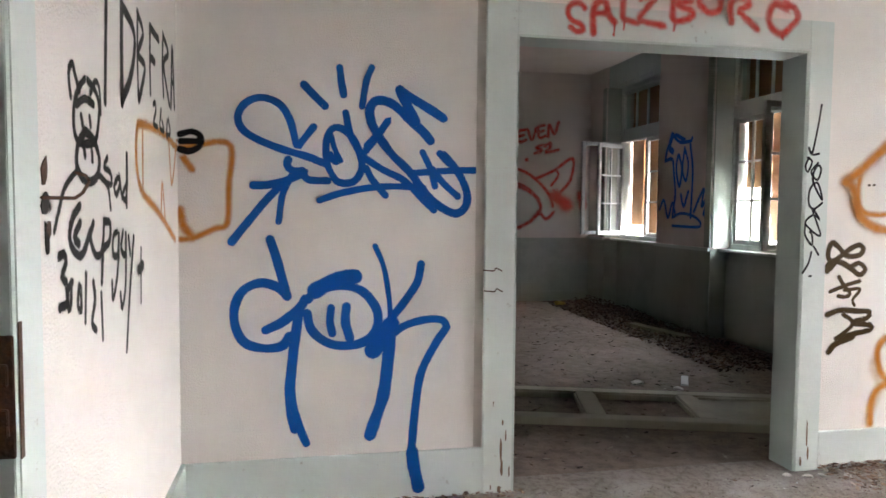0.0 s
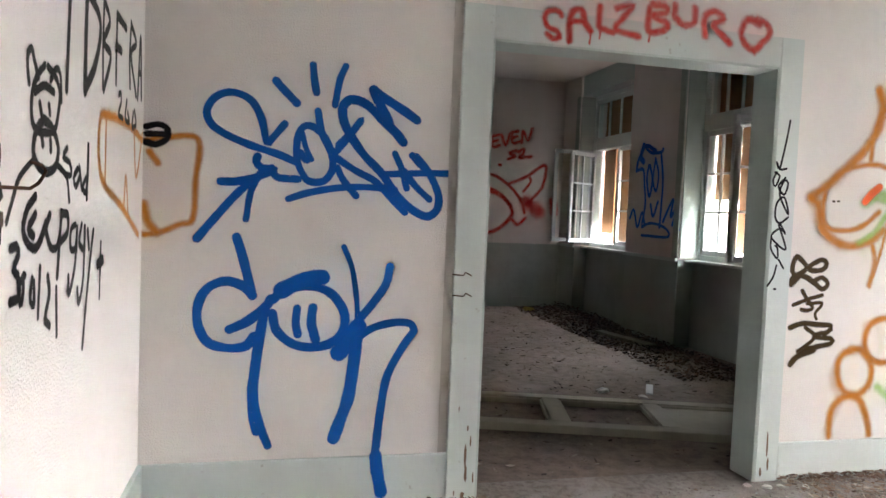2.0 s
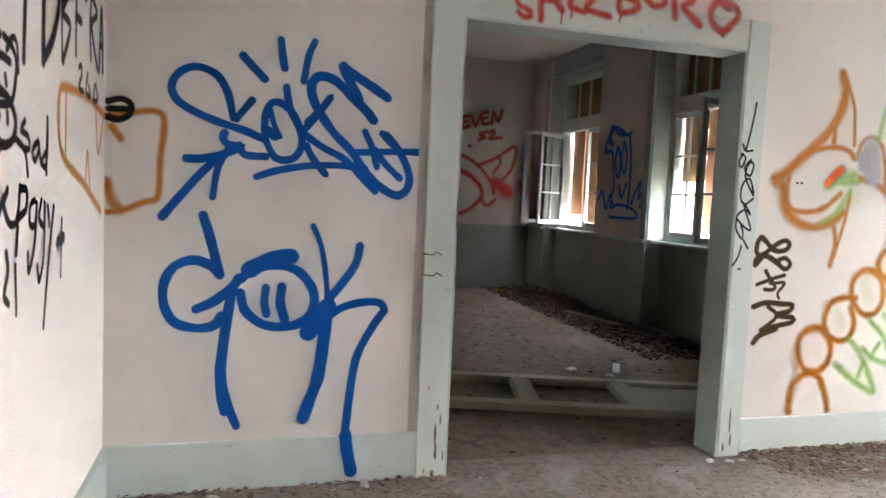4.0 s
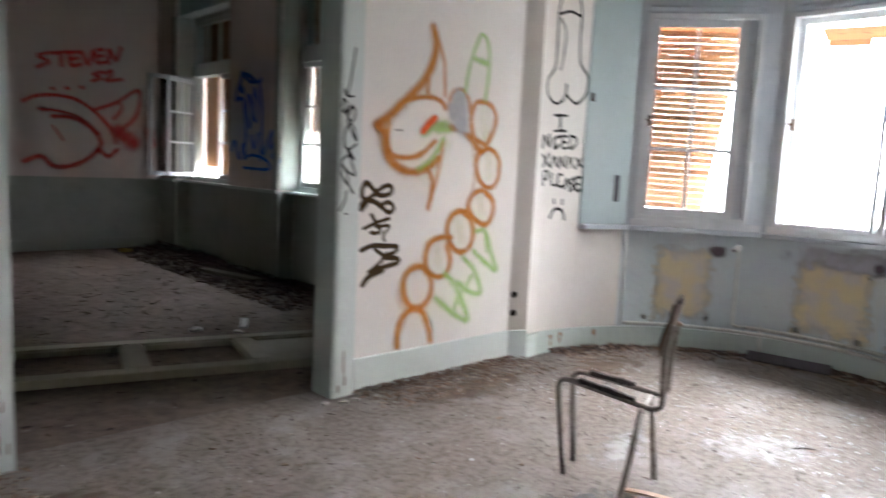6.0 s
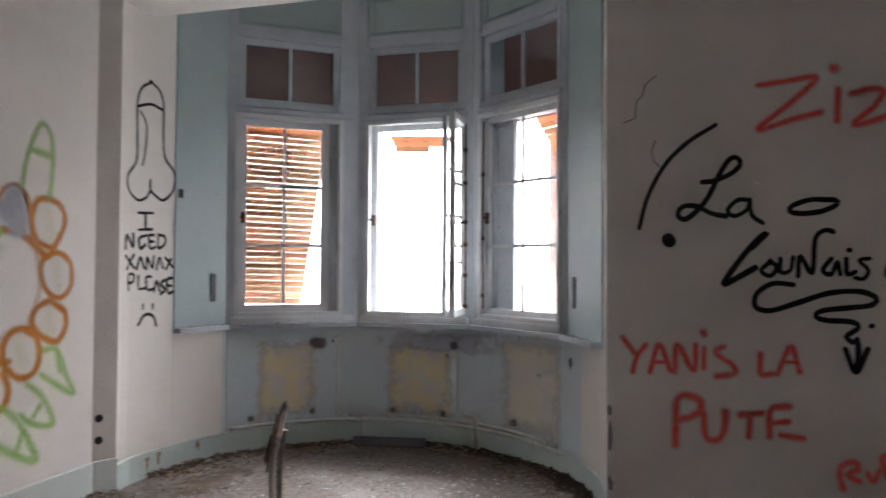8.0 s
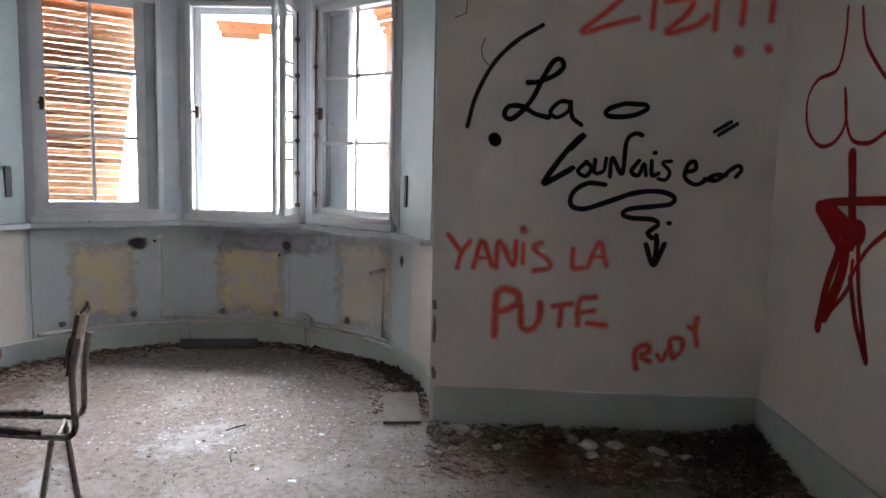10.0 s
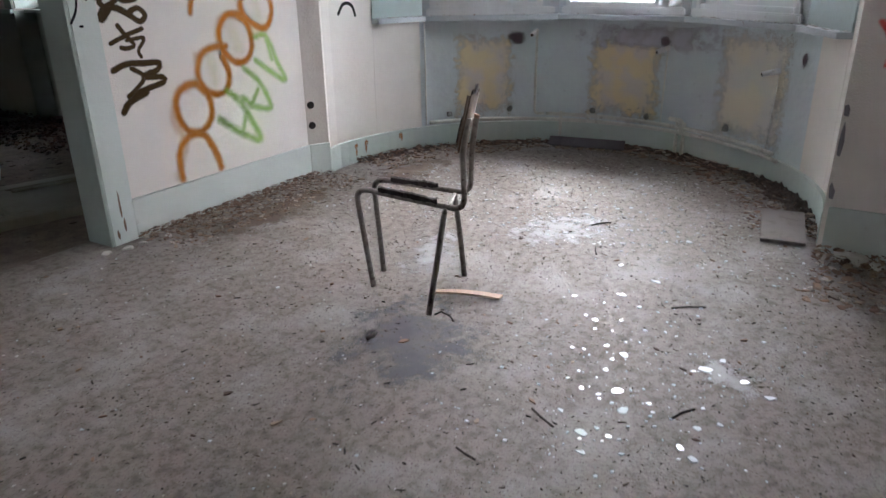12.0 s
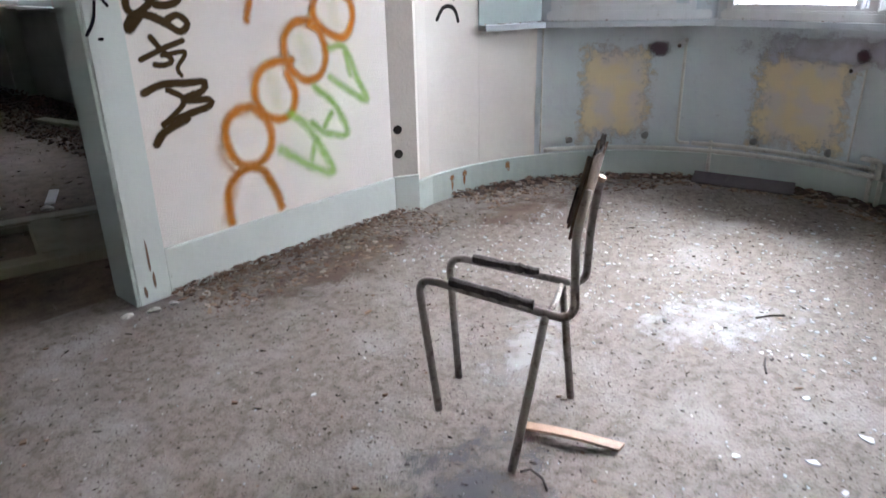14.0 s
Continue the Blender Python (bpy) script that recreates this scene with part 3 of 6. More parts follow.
BLACK = spray("black_spray_paint", (0.012, 0.011, 0.012), 0.35, strength=0.93)
INKSPRAY = spray("black_can_paint", (0.014, 0.012, 0.012), 0.4, strength=0.95)
INK = spray("black_brush_ink", (0.008, 0.007, 0.012), 0.75, 0.35)
BROWN = spray("dark_brown_spray_paint", (0.06, 0.035, 0.012), 0.3, strength=0.95)
GREENMIST = spray("thin_green_mist", (0.42, 0.55, 0.2), 0.0, strength=0.3)
ORANGEMIST = spray("thin_orange_mist", (0.55, 0.25, 0.08), 0.0, strength=0.42)
GRAFFITI = []


def graffiti(name, mat, plane, label, at):
    """Opens a drawing on a wall: plane 'y' or 'x' at that coordinate, or 'bay', the curved face."""
    g = dict(name=name, mat=mat, plane=plane, at=at, label=label, strokes=[])
    GRAFFITI.append(g)
    return g


def stroke(g, width, *points):
    g["strokes"].append((width, points))


def smooth_line(pts, step):
    """A Catmull-Rom line through the points."""
    p = [Vector(q) for q in pts]
    if len(p) == 2:
        p.insert(1, (p[0] + p[1]) / 2)
    p = [2 * p[0] - p[1]] + p + [2 * p[-1] - p[-2]]
    out = []
    for a, b, c, d in zip(p, p[1:], p[2:], p[3:]):
        k = max(2, int((c - b).length / step))
        for i in range(k):
            t = i / k
            out.append(0.5 * (2 * b + (c - a) * t + (2 * a - 5 * b + 4 * c - d) * t * t + (3 * b - a - 3 * c + d) * t ** 3))
    return out + [p[-2]]


def wall_point(g, u, z, lift):
    if g["plane"] == "bay":
        if u > 90:      # on the straight flank of the pilaster
            d = BR * radians(u - 90)
            return (BC.x - d, BC.y + BR - 0.0875 * d - 0.001 - lift, z)
        u = 82 - (82 - u) * 0.86 if u < 82 and g["at"] == 0.0 and z > SILL else u
        a, r = radians(u), BR - 0.0006 - lift
        return (BC.x + r * math.cos(a), BC.y + r * math.sin(a), z)
    if g["plane"] == "y":
        return (u, g["at"] - lift, z)
    return (g["at"] + (lift if g["at"] < 0 else -lift), u, z)


def finish(g):
    """Lays the strokes on the wall as thin films of paint, each a part of its drawing."""
    owner = THING.get(g["name"], g["name"])
    if owner not in DRAWN:
        DRAWN[owner] = empty(owner, Matrix.Translation(wall_point(g, *g["strokes"][0][1][0], 0)), g["label"], "graffiti")
    thing = DRAWN[owner]
    scale = BR if g["plane"] == "bay" else 1.0
    for k, (width, pts) in enumerate(g["strokes"]):
        verts, faces, rim = [], [], []
        if g["plane"] == "bay":
            pts = [(radians(u) * scale, z) for u, z in pts]
        line = smooth_line(pts, 0.012)
        h = width * g["mat"].get("reach", 0.72)
        lift = 0.00012 * (k % 12)

        def put(q, e, i):
            u = math.degrees(q.x / scale) if g["plane"] == "bay" else q.x
            verts.append(Vector(wall_point(g, u, q.y, lift + 0.000003 * i)) - thing.matrix_basis.translation)
            rim.append(e)
            return len(verts) - 1
        rows = []
        for i, q in enumerate(line):
            d = (line[min(i + 1, len(line) - 1)] - line[max(i - 1, 0)])
            d = d.normalized() if d.length > 1e-6 else Vector((1, 0))
            nrm = Vector((-d.y, d.x))
            w = h * (1 + 0.16 * noise.noise(Vector((q.x * 14, q.y * 14, k))))
            rows.append((put(q + nrm * w, 1, i), put(q, 0, i), put(q - nrm * w, 1, i)))
            if i:
                a, b = rows[-2], rows[-1]
                faces += [(a[0], a[1], b[1], b[0]), (a[1], a[2], b[2], b[1])]
            for end, sign in ((0, -1), (len(line) - 1, 1)):
                if i == end:
                    ring = [rows[-1][0]] + [put(q + (nrm * math.cos(t) + d * sign * math.sin(t)) * w, 1, i) for t in (math.pi * j / 6 for j in range(1, 6))] + [rows[-1][2]]
                    faces += [(rows[-1][1], ring[j], ring[j + 1]) for j in range(6)]
        me = bpy.data.meshes.new("stroke")
        me.from_pydata(verts, [], faces)
        uv = me.uv_layers.new(name="rim")
        for loop in me.loops:
            uv.data[loop.index].uv = (rim[loop.vertex_index], 0)
        me.materials.append(g["mat"])
        new("stroke", me).parent = thing


DRAWN = {}
THING = {"gok_tag_foot": "gok_tag", "orange_box_half": "orange_box", "orange_box_side": "orange_box", "caterpillar_spikes": "caterpillar", "caterpillar_face": "caterpillar",
         "caterpillar_cheek": "caterpillar", "eye_dots": "caterpillar", "green_mist": "caterpillar", "orange_mist": "caterpillar", "sad_piggy_words": "pig_drawing", "black_marks": "black_lettering"}
for hard in (BLUE, BLACK, INKSPRAY, BROWN, BLUEDARK):
    hard["reach"] = 0.68
for soft in (RED, REDDARK, GREYBLUE):
    soft["reach"] = 1.25
for wide in (ORANGE, GREEN):
    wide["reach"] = 1.7
BLUE["reach"], BROWN["reach"], BLACK["reach"] = 0.64, 0.85, 0.92



# ---- things in the near room ----
STEEL = material("worn_grey_brown_steel", (0.30, 0.26, 0.23), 0.38, metal=0.0, grain=(45.0, 0.8, (0.08, 0.05, 0.04), 0.52, 0.64), stain=(8.0, 0.6, (0.4, 0.38, 0.36), 0.5, 0.7), bump=0.3, bump_scale=150)
CHARRED = material("charred_dark_wood", (0.035, 0.026, 0.024), 0.7, grain=(30.0, 0.6, (0.09, 0.07, 0.06)), stain=(9.0, 0.5, (0.015, 0.012, 0.012)), bump=0.6, bump_scale=60)
PLY = material("splintered_plywood", (0.16, 0.105, 0.08), 0.7, grain=(20.0, 0.6, (0.08, 0.05, 0.04)), stain=(6.0, 0.6, (0.36, 0.27, 0.2), 0.5, 0.65), bump=0.5, bump_scale=70)
PALE_WOOD = material("pale_bent_plywood", (0.50, 0.34, 0.24), 0.6, grain=(18.0, 0.4, (0.4, 0.26, 0.18)), bump=0.2, bump_scale=60)


def school_chair():
    """A stacking chair stripped of its seat: tube frame, rail remnants and a split back."""
    chair = empty("chair", Matrix(), "rusty tube-framed school chair with its seat missing and a splintered back", "chair")
    r = 0.0115
    near = rounded([(1.682, -1.392, 0.033), (1.660, -1.348, 0.440), (1.846, -1.716, 0.352), (1.842, -1.708, 0.58), (1.853, -1.728, 0.70)], 0.055, 7)
    far = rounded([(1.886, -1.293, 0.0), (1.872, -1.272, 0.412), (2.052, -1.626, 0.352), (2.054, -1.628, 0.53), (2.063, -1.645, 0.665)], 0.055, 7)
    part("side_frame", tube(near, r, 10), STEEL, chair, smooth=True)
    part("side_frame", tube(far, r, 10), STEEL, chair, smooth=True)
    part("rear_leg", tube([(1.812, -1.650, 0.362), (1.72, -1.668, 0.18), (1.632, -1.682, 0.0)], r, 10), STEEL, chair, smooth=True)
    part("rear_leg", tube([(2.022, -1.568, 0.355), (2.016, -1.595, 0.18), (2.013, -1.619, 0.0)], r, 10), STEEL, chair, smooth=True)
    part("brace", tube([(1.812, -1.652, 0.36), (1.92, -1.61, 0.345), (2.022, -1.568, 0.352)], 0.008, 8), STEEL, chair, smooth=True)
    for a, b, name in (((1.700, -1.425, 0.440), (1.800, -1.622, 0.394), "seat_rail"), ((1.905, -1.338, 0.415), (1.992, -1.508, 0.388), "seat_rail")):
        a, b = Vector(a), Vector(b)
        d = (b - a).normalized()
        side = d.cross(Vector((0, 0, 1))).normalized()
        bm = bmesh.new()
        rows, n = [], 14
        for i in range(n + 1):
            t = i / n
            c = a + (b - a) * t
            w = 0.013 + 0.006 * noise.noise(c * 40)
            h = 0.007 + 0.006 * noise.noise(c * 55 + Vector((3, 1, 2)))
            rows.append([bm.verts.new(c + side * sx * w + Vector((0, 0, sz * h - 0.004))) for sx, sz in ((-1, -1.4), (1, -1.4), (1, 1), (0.2, 1.5), (-1, 0.8))])
        for q, s in zip(rows, rows[1:]):
            for k in range(5):
                bm.faces.new((q[k], q[(k + 1) % 5], s[(k + 1) % 5], s[k]))
        bm.faces.new(rows[0][::-1])
        bm.faces.new(rows[-1])
        part(name, bm, CHARRED, chair, "charred strip of wood left of the seat")
    # split plies of the back, standing before the uprights
    back = empty("backrest", Matrix(), "", "")
    back.parent = chair
    for k, (off, lo, hi, w0, w1) in enumerate(((0.010, 0.575, 0.775, 0.0, 0.225), (0.017, 0.585, 0.79, 0.02, 0.22), (0.024, 0.60, 0.77, 0.01, 0.22), (0.030, 0.61, 0.70, 0.02, 0.15))):
        bm = bmesh.new()
        grid = []
        for i in range(13):
            row = []
            for j in range(9):
                u, v = w0 + (w1 - w0) * i / 12, lo + (hi - lo) * j / 8
                edge = 0.018 * noise.noise(Vector((u * 30, k * 4.0, v * 6)))
                if j in (0, 8):
                    v += edge
                bow = 0.018 * ((u - 0.115) / 0.115) ** 2 + 0.004 * noise.noise(Vector((u * 12, v * 12, k)))
                fore = off - 0.006 + bow - (v - 0.56) * 0.22
                x = 1.838 + u * 0.92 - 0.455 * fore
                y = -1.716 + u * 0.39 + 0.89 * fore
                row.append((x, y, v))
            grid.append(row)
        f = [[bm.verts.new(p) for p in row] for row in grid]
        g = [[bm.verts.new((p[0] - 0.0022, p[1] + 0.0043, p[2])) for p in row] for row in grid]
        for i in range(12):
            for j in range(8):
                bm.faces.new((f[i][j], f[i + 1][j], f[i + 1][j + 1], f[i][j + 1]))
                bm.faces.new((g[i][j], g[i][j + 1], g[i + 1][j + 1], g[i + 1][j]))
        for i in range(12):
            bm.faces.new((f[i][0], g[i][0], g[i + 1][0], f[i + 1][0]))
            bm.faces.new((f[i][8], f[i + 1][8], g[i + 1][8], g[i][8]))
        for j in range(8):
            bm.faces.new((f[0][j], f[0][j + 1], g[0][j + 1], g[0][j]))
            bm.faces.new((f[12][j], g[12][j], g[12][j + 1], f[12][j + 1]))
        part("ply", bm, CHARRED if k % 2 else PLY, back)
    bm = tube([(2.062, -1.643, 0.66), (2.064, -1.648, 0.672)], 0.0128, 10)
    part("end_cap", bm, PALE_WOOD, chair, "pale plastic end cap")
    return chair


school_chair()


def bent_strip():
    bm = bmesh.new()
    rows = []
    for i in range(15):
        t = i / 14
        x, y = 1.80 + 0.088 * t + 0.0 * t, -1.592 - 0.26 * t
        x += 0.022 * (0.25 - (t - 0.5) ** 2) * -2
        z = 0.004 + 0.014 * (1 - 4 * (t - 0.5) ** 2)
        w = 0.017
        rows.append([bm.verts.new(p) for p in ((x - w, y, z), (x + w, y, z), (x + w, y, z + 0.007), (x - w, y, z + 0.007))])
    for q, s in zip(rows, rows[1:]):
        for k in range(4):
            bm.faces.new((q[k], q[(k + 1) % 4], s[(k + 1) % 4], s[k]))
    bm.faces.new(rows[0][::-1])
    bm.faces.new(rows[-1])
    tagged(part("wood_strip", bm, PALE_WOOD), "curved strip of pale plywood lying by the chair", "wood strip")


bent_strip()


def chunk_mesh(name, seed, mat, size=1.0, flat=0.5):
    """A broken lump about size across."""
    rnd = random.Random(seed)
    bm = bmesh.new()
    bmesh.ops.create_icosphere(bm, subdivisions=2, radius=0.5 * size)
    for v in bm.verts:
        k = 1 + 0.5 * noise.noise(v.co / size * 2.6 + Vector((seed, 0, 0)))
        v.co = Vector((v.co.x * k, v.co.y * k * 0.75, v.co.z * k * flat))
    z = min(v.co.z for v in bm.verts) * 0.6
    for v in bm.verts:
        v.co.z = max(v.co.z, z) - z
    return mesh_of(name, bm, mat)


def flake_mesh(name, seed, mat, size, thick):
    """A flat broken piece with a ragged outline."""
    rnd = random.Random(seed)
    n = rnd.randint(5, 8)
    pts = []
    for i in range(n):
        a = 2 * math.pi * (i + rnd.uniform(-0.3, 0.3)) / n
        q = size * rnd.uniform(0.3, 0.58)
        pts.append((q * math.cos(a), q * math.sin(a) * 0.75))
    return mesh_of(name, prism(pts, 0, thick), mat)


SHARD = material("milky_glass_shard", (0.72, 0.76, 0.77), 0.12, grain=(20.0, 0.4, (0.55, 0.6, 0.62)))
PLASTER_BIT = material("broken_plaster", (0.58, 0.56, 0.52), 0.9, grain=(25.0, 0.6, (0.42, 0.39, 0.35)), stain=(8.0, 0.5, (0.3, 0.26, 0.22)), bump=0.5, bump_scale=60)
DARK_BIT = material("dark_grime_chip", (0.045, 0.035, 0.03), 0.8, grain=(30.0, 0.5, (0.09, 0.07, 0.06)), bump=0.3)
shards = [flake_mesh("glass_shard", 20 + k, SHARD, 0.045, 0.003) for k in range(6)]
rnd = random.Random(5)
for k, (x, y) in enumerate([(2.15, -2.25), (1.9, -2.23), (1.74, -2.33), (1.71, -2.4), (1.59, -2.38), (1.24, -2.43), (1.16, -2.46), (1.47, -2.55),
                            (1.4, -2.5), (1.47, -2.75), (1.73, -2.77), (1.28, -2.72), (1.31, -2.34), (1.49, -2.45), (2.19, -2.54), (1.31, -2.68),
                            (2.05, -2.09), (2.08, -2.34), (2.34, -2.33), (1.26, -2.5), (1.83, -2.69), (1.45, -2.35), (1.91, -2.41), (1.75, -2.65),
                            (2.76, -1.61), (2.7, -1.79), (3.32, -2.19), (1.53, -1.02), (2.86, -2.34), (2.44, -2.15), (1.68, -2.85), (1.42, -2.7)]):
    ob = tagged(new("glass_shard", shards[k % 6]), "small pale shard of broken window glass on the floor", "glass shard", "glass shards on the floor")
    s = (0.8, 0.6, 0.5, 1.0, 0.55)[k % 5]
    ob.matrix_basis = pose(x, y, 0.001, rnd.uniform(-2, 2), rnd.uniform(-3, 3), rnd.uniform(0, 360)) @ Matrix.Diagonal((s, s, 1, 1))
lumps = [chunk_mesh("plaster_lump", 3 * k + 1, PLASTER_BIT, 0.1, 0.35) for k in range(5)]
for k, (x, y, s) in enumerate([(2.96, -2.98, 1.5), (2.93, -3.09, 0.9), (2.95, -3.31, 0.9), (2.92, -3.39, 0.6), (2.91, -3.55, 1.1), (2.84, -3.62, 1.2), (2.73, -3.62, 0.8),
                               (2.86, -3.75, 1.0), (2.8, -3.94, 0.9), (2.75, -4.06, 0.7), (2.23, -4.18, 1.0), (2.78, -3.19, 0.7), (2.83, -3.5, 0.5), (2.94, -4.23, 0.9),
                               (1.41, -0.07, 0.5), (1.5, -0.10, 0.55), (1.58, -0.1, 0.4), (1.71, -0.12, 0.45), (-0.38, -0.07, 0.6), (-1.02, -0.09, 0.5), (1.52, 1.76, 1.1), (1.74, 1.55, 0.8)]):
    ob = tagged(new("plaster_lump", lumps[k % 5]), "broken lump of white wall plaster on the floor", "plaster lump", "plaster lumps")
    ob.matrix_basis = pose(x, y, 0.0, 0, 0, rnd.uniform(0, 360)) @ Matrix.Diagonal((s, s, s, 1))
tagged(part("floor_board", boxes((-0.165, -0.096, 0.0, 0.165, 0.096, 0.016), bevel=0.002), material("grey_board", (0.27, 0.235, 0.21), 0.7, grain=(8.0, 0.5, (0.2, 0.17, 0.15)), stain=(20.0, 0.5, (0.13, 0.1, 0.08), 0.55, 0.7), bump=0.1)), "grey-brown square board tipped up on the litter by the bay wall", "board").matrix_basis = pose(3.20, -2.69, 0.028, 0, -8, 8)
tagged(part("floor_board", boxes((-0.27, -0.045, 0.0, 0.27, 0.045, 0.018), bevel=0.003), material("dark_violet_board", (0.13, 0.115, 0.125), 0.8, grain=(9.0, 0.5, (0.08, 0.07, 0.075)), stain=(20.0, 0.5, (0.2, 0.18, 0.18), 0.55, 0.7), bump=0.2)), "dark grey-violet board lying in the litter under the window", "board").matrix_basis = pose(BC.x + (BR - 0.11) * math.cos(radians(9)), BC.y + (BR - 0.11) * math.sin(radians(9)), 0.022, 0, 0, 99) @ pose(0, 0, 0, -32, 0, 0)
for x, y, a, L in ((2.165, -2.5, -57, 0.13), (1.47, -2.65, -30, 0.09), (1.25, -2.31, 60, 0.1), (2.55, -2.0, 20, 0.1), (1.0, -2.2, 75, 0.07), (2.9, -1.9, -40, 0.11)):
    ob = tagged(part("twig", tube([(-L / 2, 0, 0.004), (0, 0.004, 0.006), (L / 2, 0, 0.004)], 0.0035, 6), DARK_BIT), "thin dark splinter of wood on the floor", "splinter", "splinters on the floor")
    ob.matrix_basis = pose(x, y, 0, 0, 0, a)
tagged(part("cable_scrap", tube([(1.645, -1.70, 0.002), (1.66, -1.72, 0.012), (1.655, -1.76, 0.008), (1.63, -1.79, 0.004)], 0.0035, 6), DARK_BIT, None, "", True), "short curl of black cable on the floor", "cable")
tagged(part("black_scrap", tube([(1.36, -1.60, 0.008), (1.375, -1.615, 0.018), (1.392, -1.612, 0.02), (1.398, -1.595, 0.008)], 0.008, 7), DARK_BIT, None, "", True), "curled scrap of black rubber on the floor", "scrap")


# ---- bay: pipes, patches, holes ----
PIPE = material("painted_heating_pipe", (0.64, 0.65, 0.60), 0.5, grain=(20.0, 0.5, (0.4, 0.41, 0.38)), stain=(12.0, 0.7, (0.2, 0.15, 0.11), 0.6, 0.7), bump=0.3, bump_scale=60)


def bay_at(a, z, d=0.0):
    return (BC.x + (BR - d) * math.cos(radians(a)), BC.y + (BR - d) * math.sin(radians(a)), z)


def bay_run(a0, a1, z0, z1, d, n=40):
    return [bay_at(a0 + (a1 - a0) * i / n, z0 + (z1 - z0) * i / n, d) for i in range(n + 1)]


BRACKET = material("grimy_wall_socket", (0.19, 0.19, 0.185), 0.8, grain=(40.0, 0.8, (0.07, 0.06, 0.055)), stain=(14.0, 0.6, (0.3, 0.31, 0.3), 0.5, 0.65), bump=0.5)
pipes = empty("heating_pipes", Matrix(), "old painted heating pipes running round the bay wall", "pipe")
part("pipe", tube(bay_run(58, -52, 0.185, 0.155, 0.034), 0.013, 10), PIPE, pipes, "", True)
part("pipe", tube(bay_run(22, -50, 0.215, 0.185, 0.034), 0.013, 10), PIPE, pipes, "", True)
for a, z0, z1 in ((25.5, 0.215, 0.79), (-12.0, 0.20, 0.70), (-47.0, 0.16, 0.645), (58.8, 0.17, 0.87)):
    r = {58.8: 0.005, 25.5: 0.009, -12.0: 0.005, -47.0: 0.003}[a]
    top = bay_at(a, z1, 0.02)
    line = rounded([bay_at(a - 3, z0, 0.034), bay_at(a, z0, 0.034), bay_at(a, z1, 0.02), bay_at(a, z1, 0.07)], 0.03)
    if a > 50:
        line = [bay_at(a, z0, 0.02), bay_at(a, z1, 0.016)]
    riser = part("riser", tube(line, r, 8), PIPE, pipes, "", True)
    if a < 50:
        part("stub", tube([bay_at(a, z1, 0.012), bay_at(a + 1.6, z1 - 0.022, 0.10)], 0.0155, 10), FRAME_WHITE, riser, "bright white pipe end", True)
        part("bore", tube([bay_at(a + 1.6, z1 - 0.022, 0.0985), bay_at(a + 1.64, z1 - 0.0225, 0.102)], 0.011, 10), DARK_BIT, riser, "dark open pipe end")
for a in (17.6, -17.3, -19.5):
    part("drop", tube(rounded([bay_at(a, 0.235, 0.034), bay_at(a, 0.0, 0.034)], 0.02), 0.012, 8), PIPE, pipes, "", True)
part("union", tube(rounded([bay_at(-15, 0.25, 0.045), bay_at(-19, 0.25, 0.05), bay_at(-19, 0.16, 0.05)], 0.02), 0.014, 8), PIPE, pipes, "", True)
for a, z in ((32.9, 0.25), (8.4, 0.25), (-7.4, 0.24), (51.4, 0.235), (-31.9, 0.25)):
    bm = chunk_mesh("pipe_bracket", int(a * 10), BRACKET, 0.052, 0.9)
    ob = new("bracket", bm)
    ob.parent = pipes
    ob.matrix_basis = Matrix.Translation(bay_at(a, z - 0.02, 0.018))


def bay_patch(name, a0, a1, z0, z1, mat, label, category, lift=0.0008, round_off=False):
    """A patch of other paint on the curved wall, its rim worn ragged."""
    n, k = 26, 18
    verts, rim, faces = [], [], []
    for i in range(n + 1):
        for j in range(k + 1):
            u, v = i / n, j / k
            verts.append(bay_at(a0 + (a1 - a0) * u, z0 + (z1 - z0) * v, lift))
            rim.append(math.hypot(2 * u - 1, 2 * v - 1) if round_off else max(abs(2 * u - 1), abs(2 * v - 1)))
    for i in range(n):
        for j in range(k):
            p = i * (k + 1) + j
            faces.append((p, p + 1, p + k + 2, p + k + 1))
    me = bpy.data.meshes.new(name)
    me.from_pydata(verts, [], faces)
    uv = me.uv_layers.new(name="rim")
    for loop in me.loops:
        uv.data[loop.index].uv = (rim[loop.vertex_index], 0)
    me.materials.append(mat)
    return tagged(new(name, me), label, category)


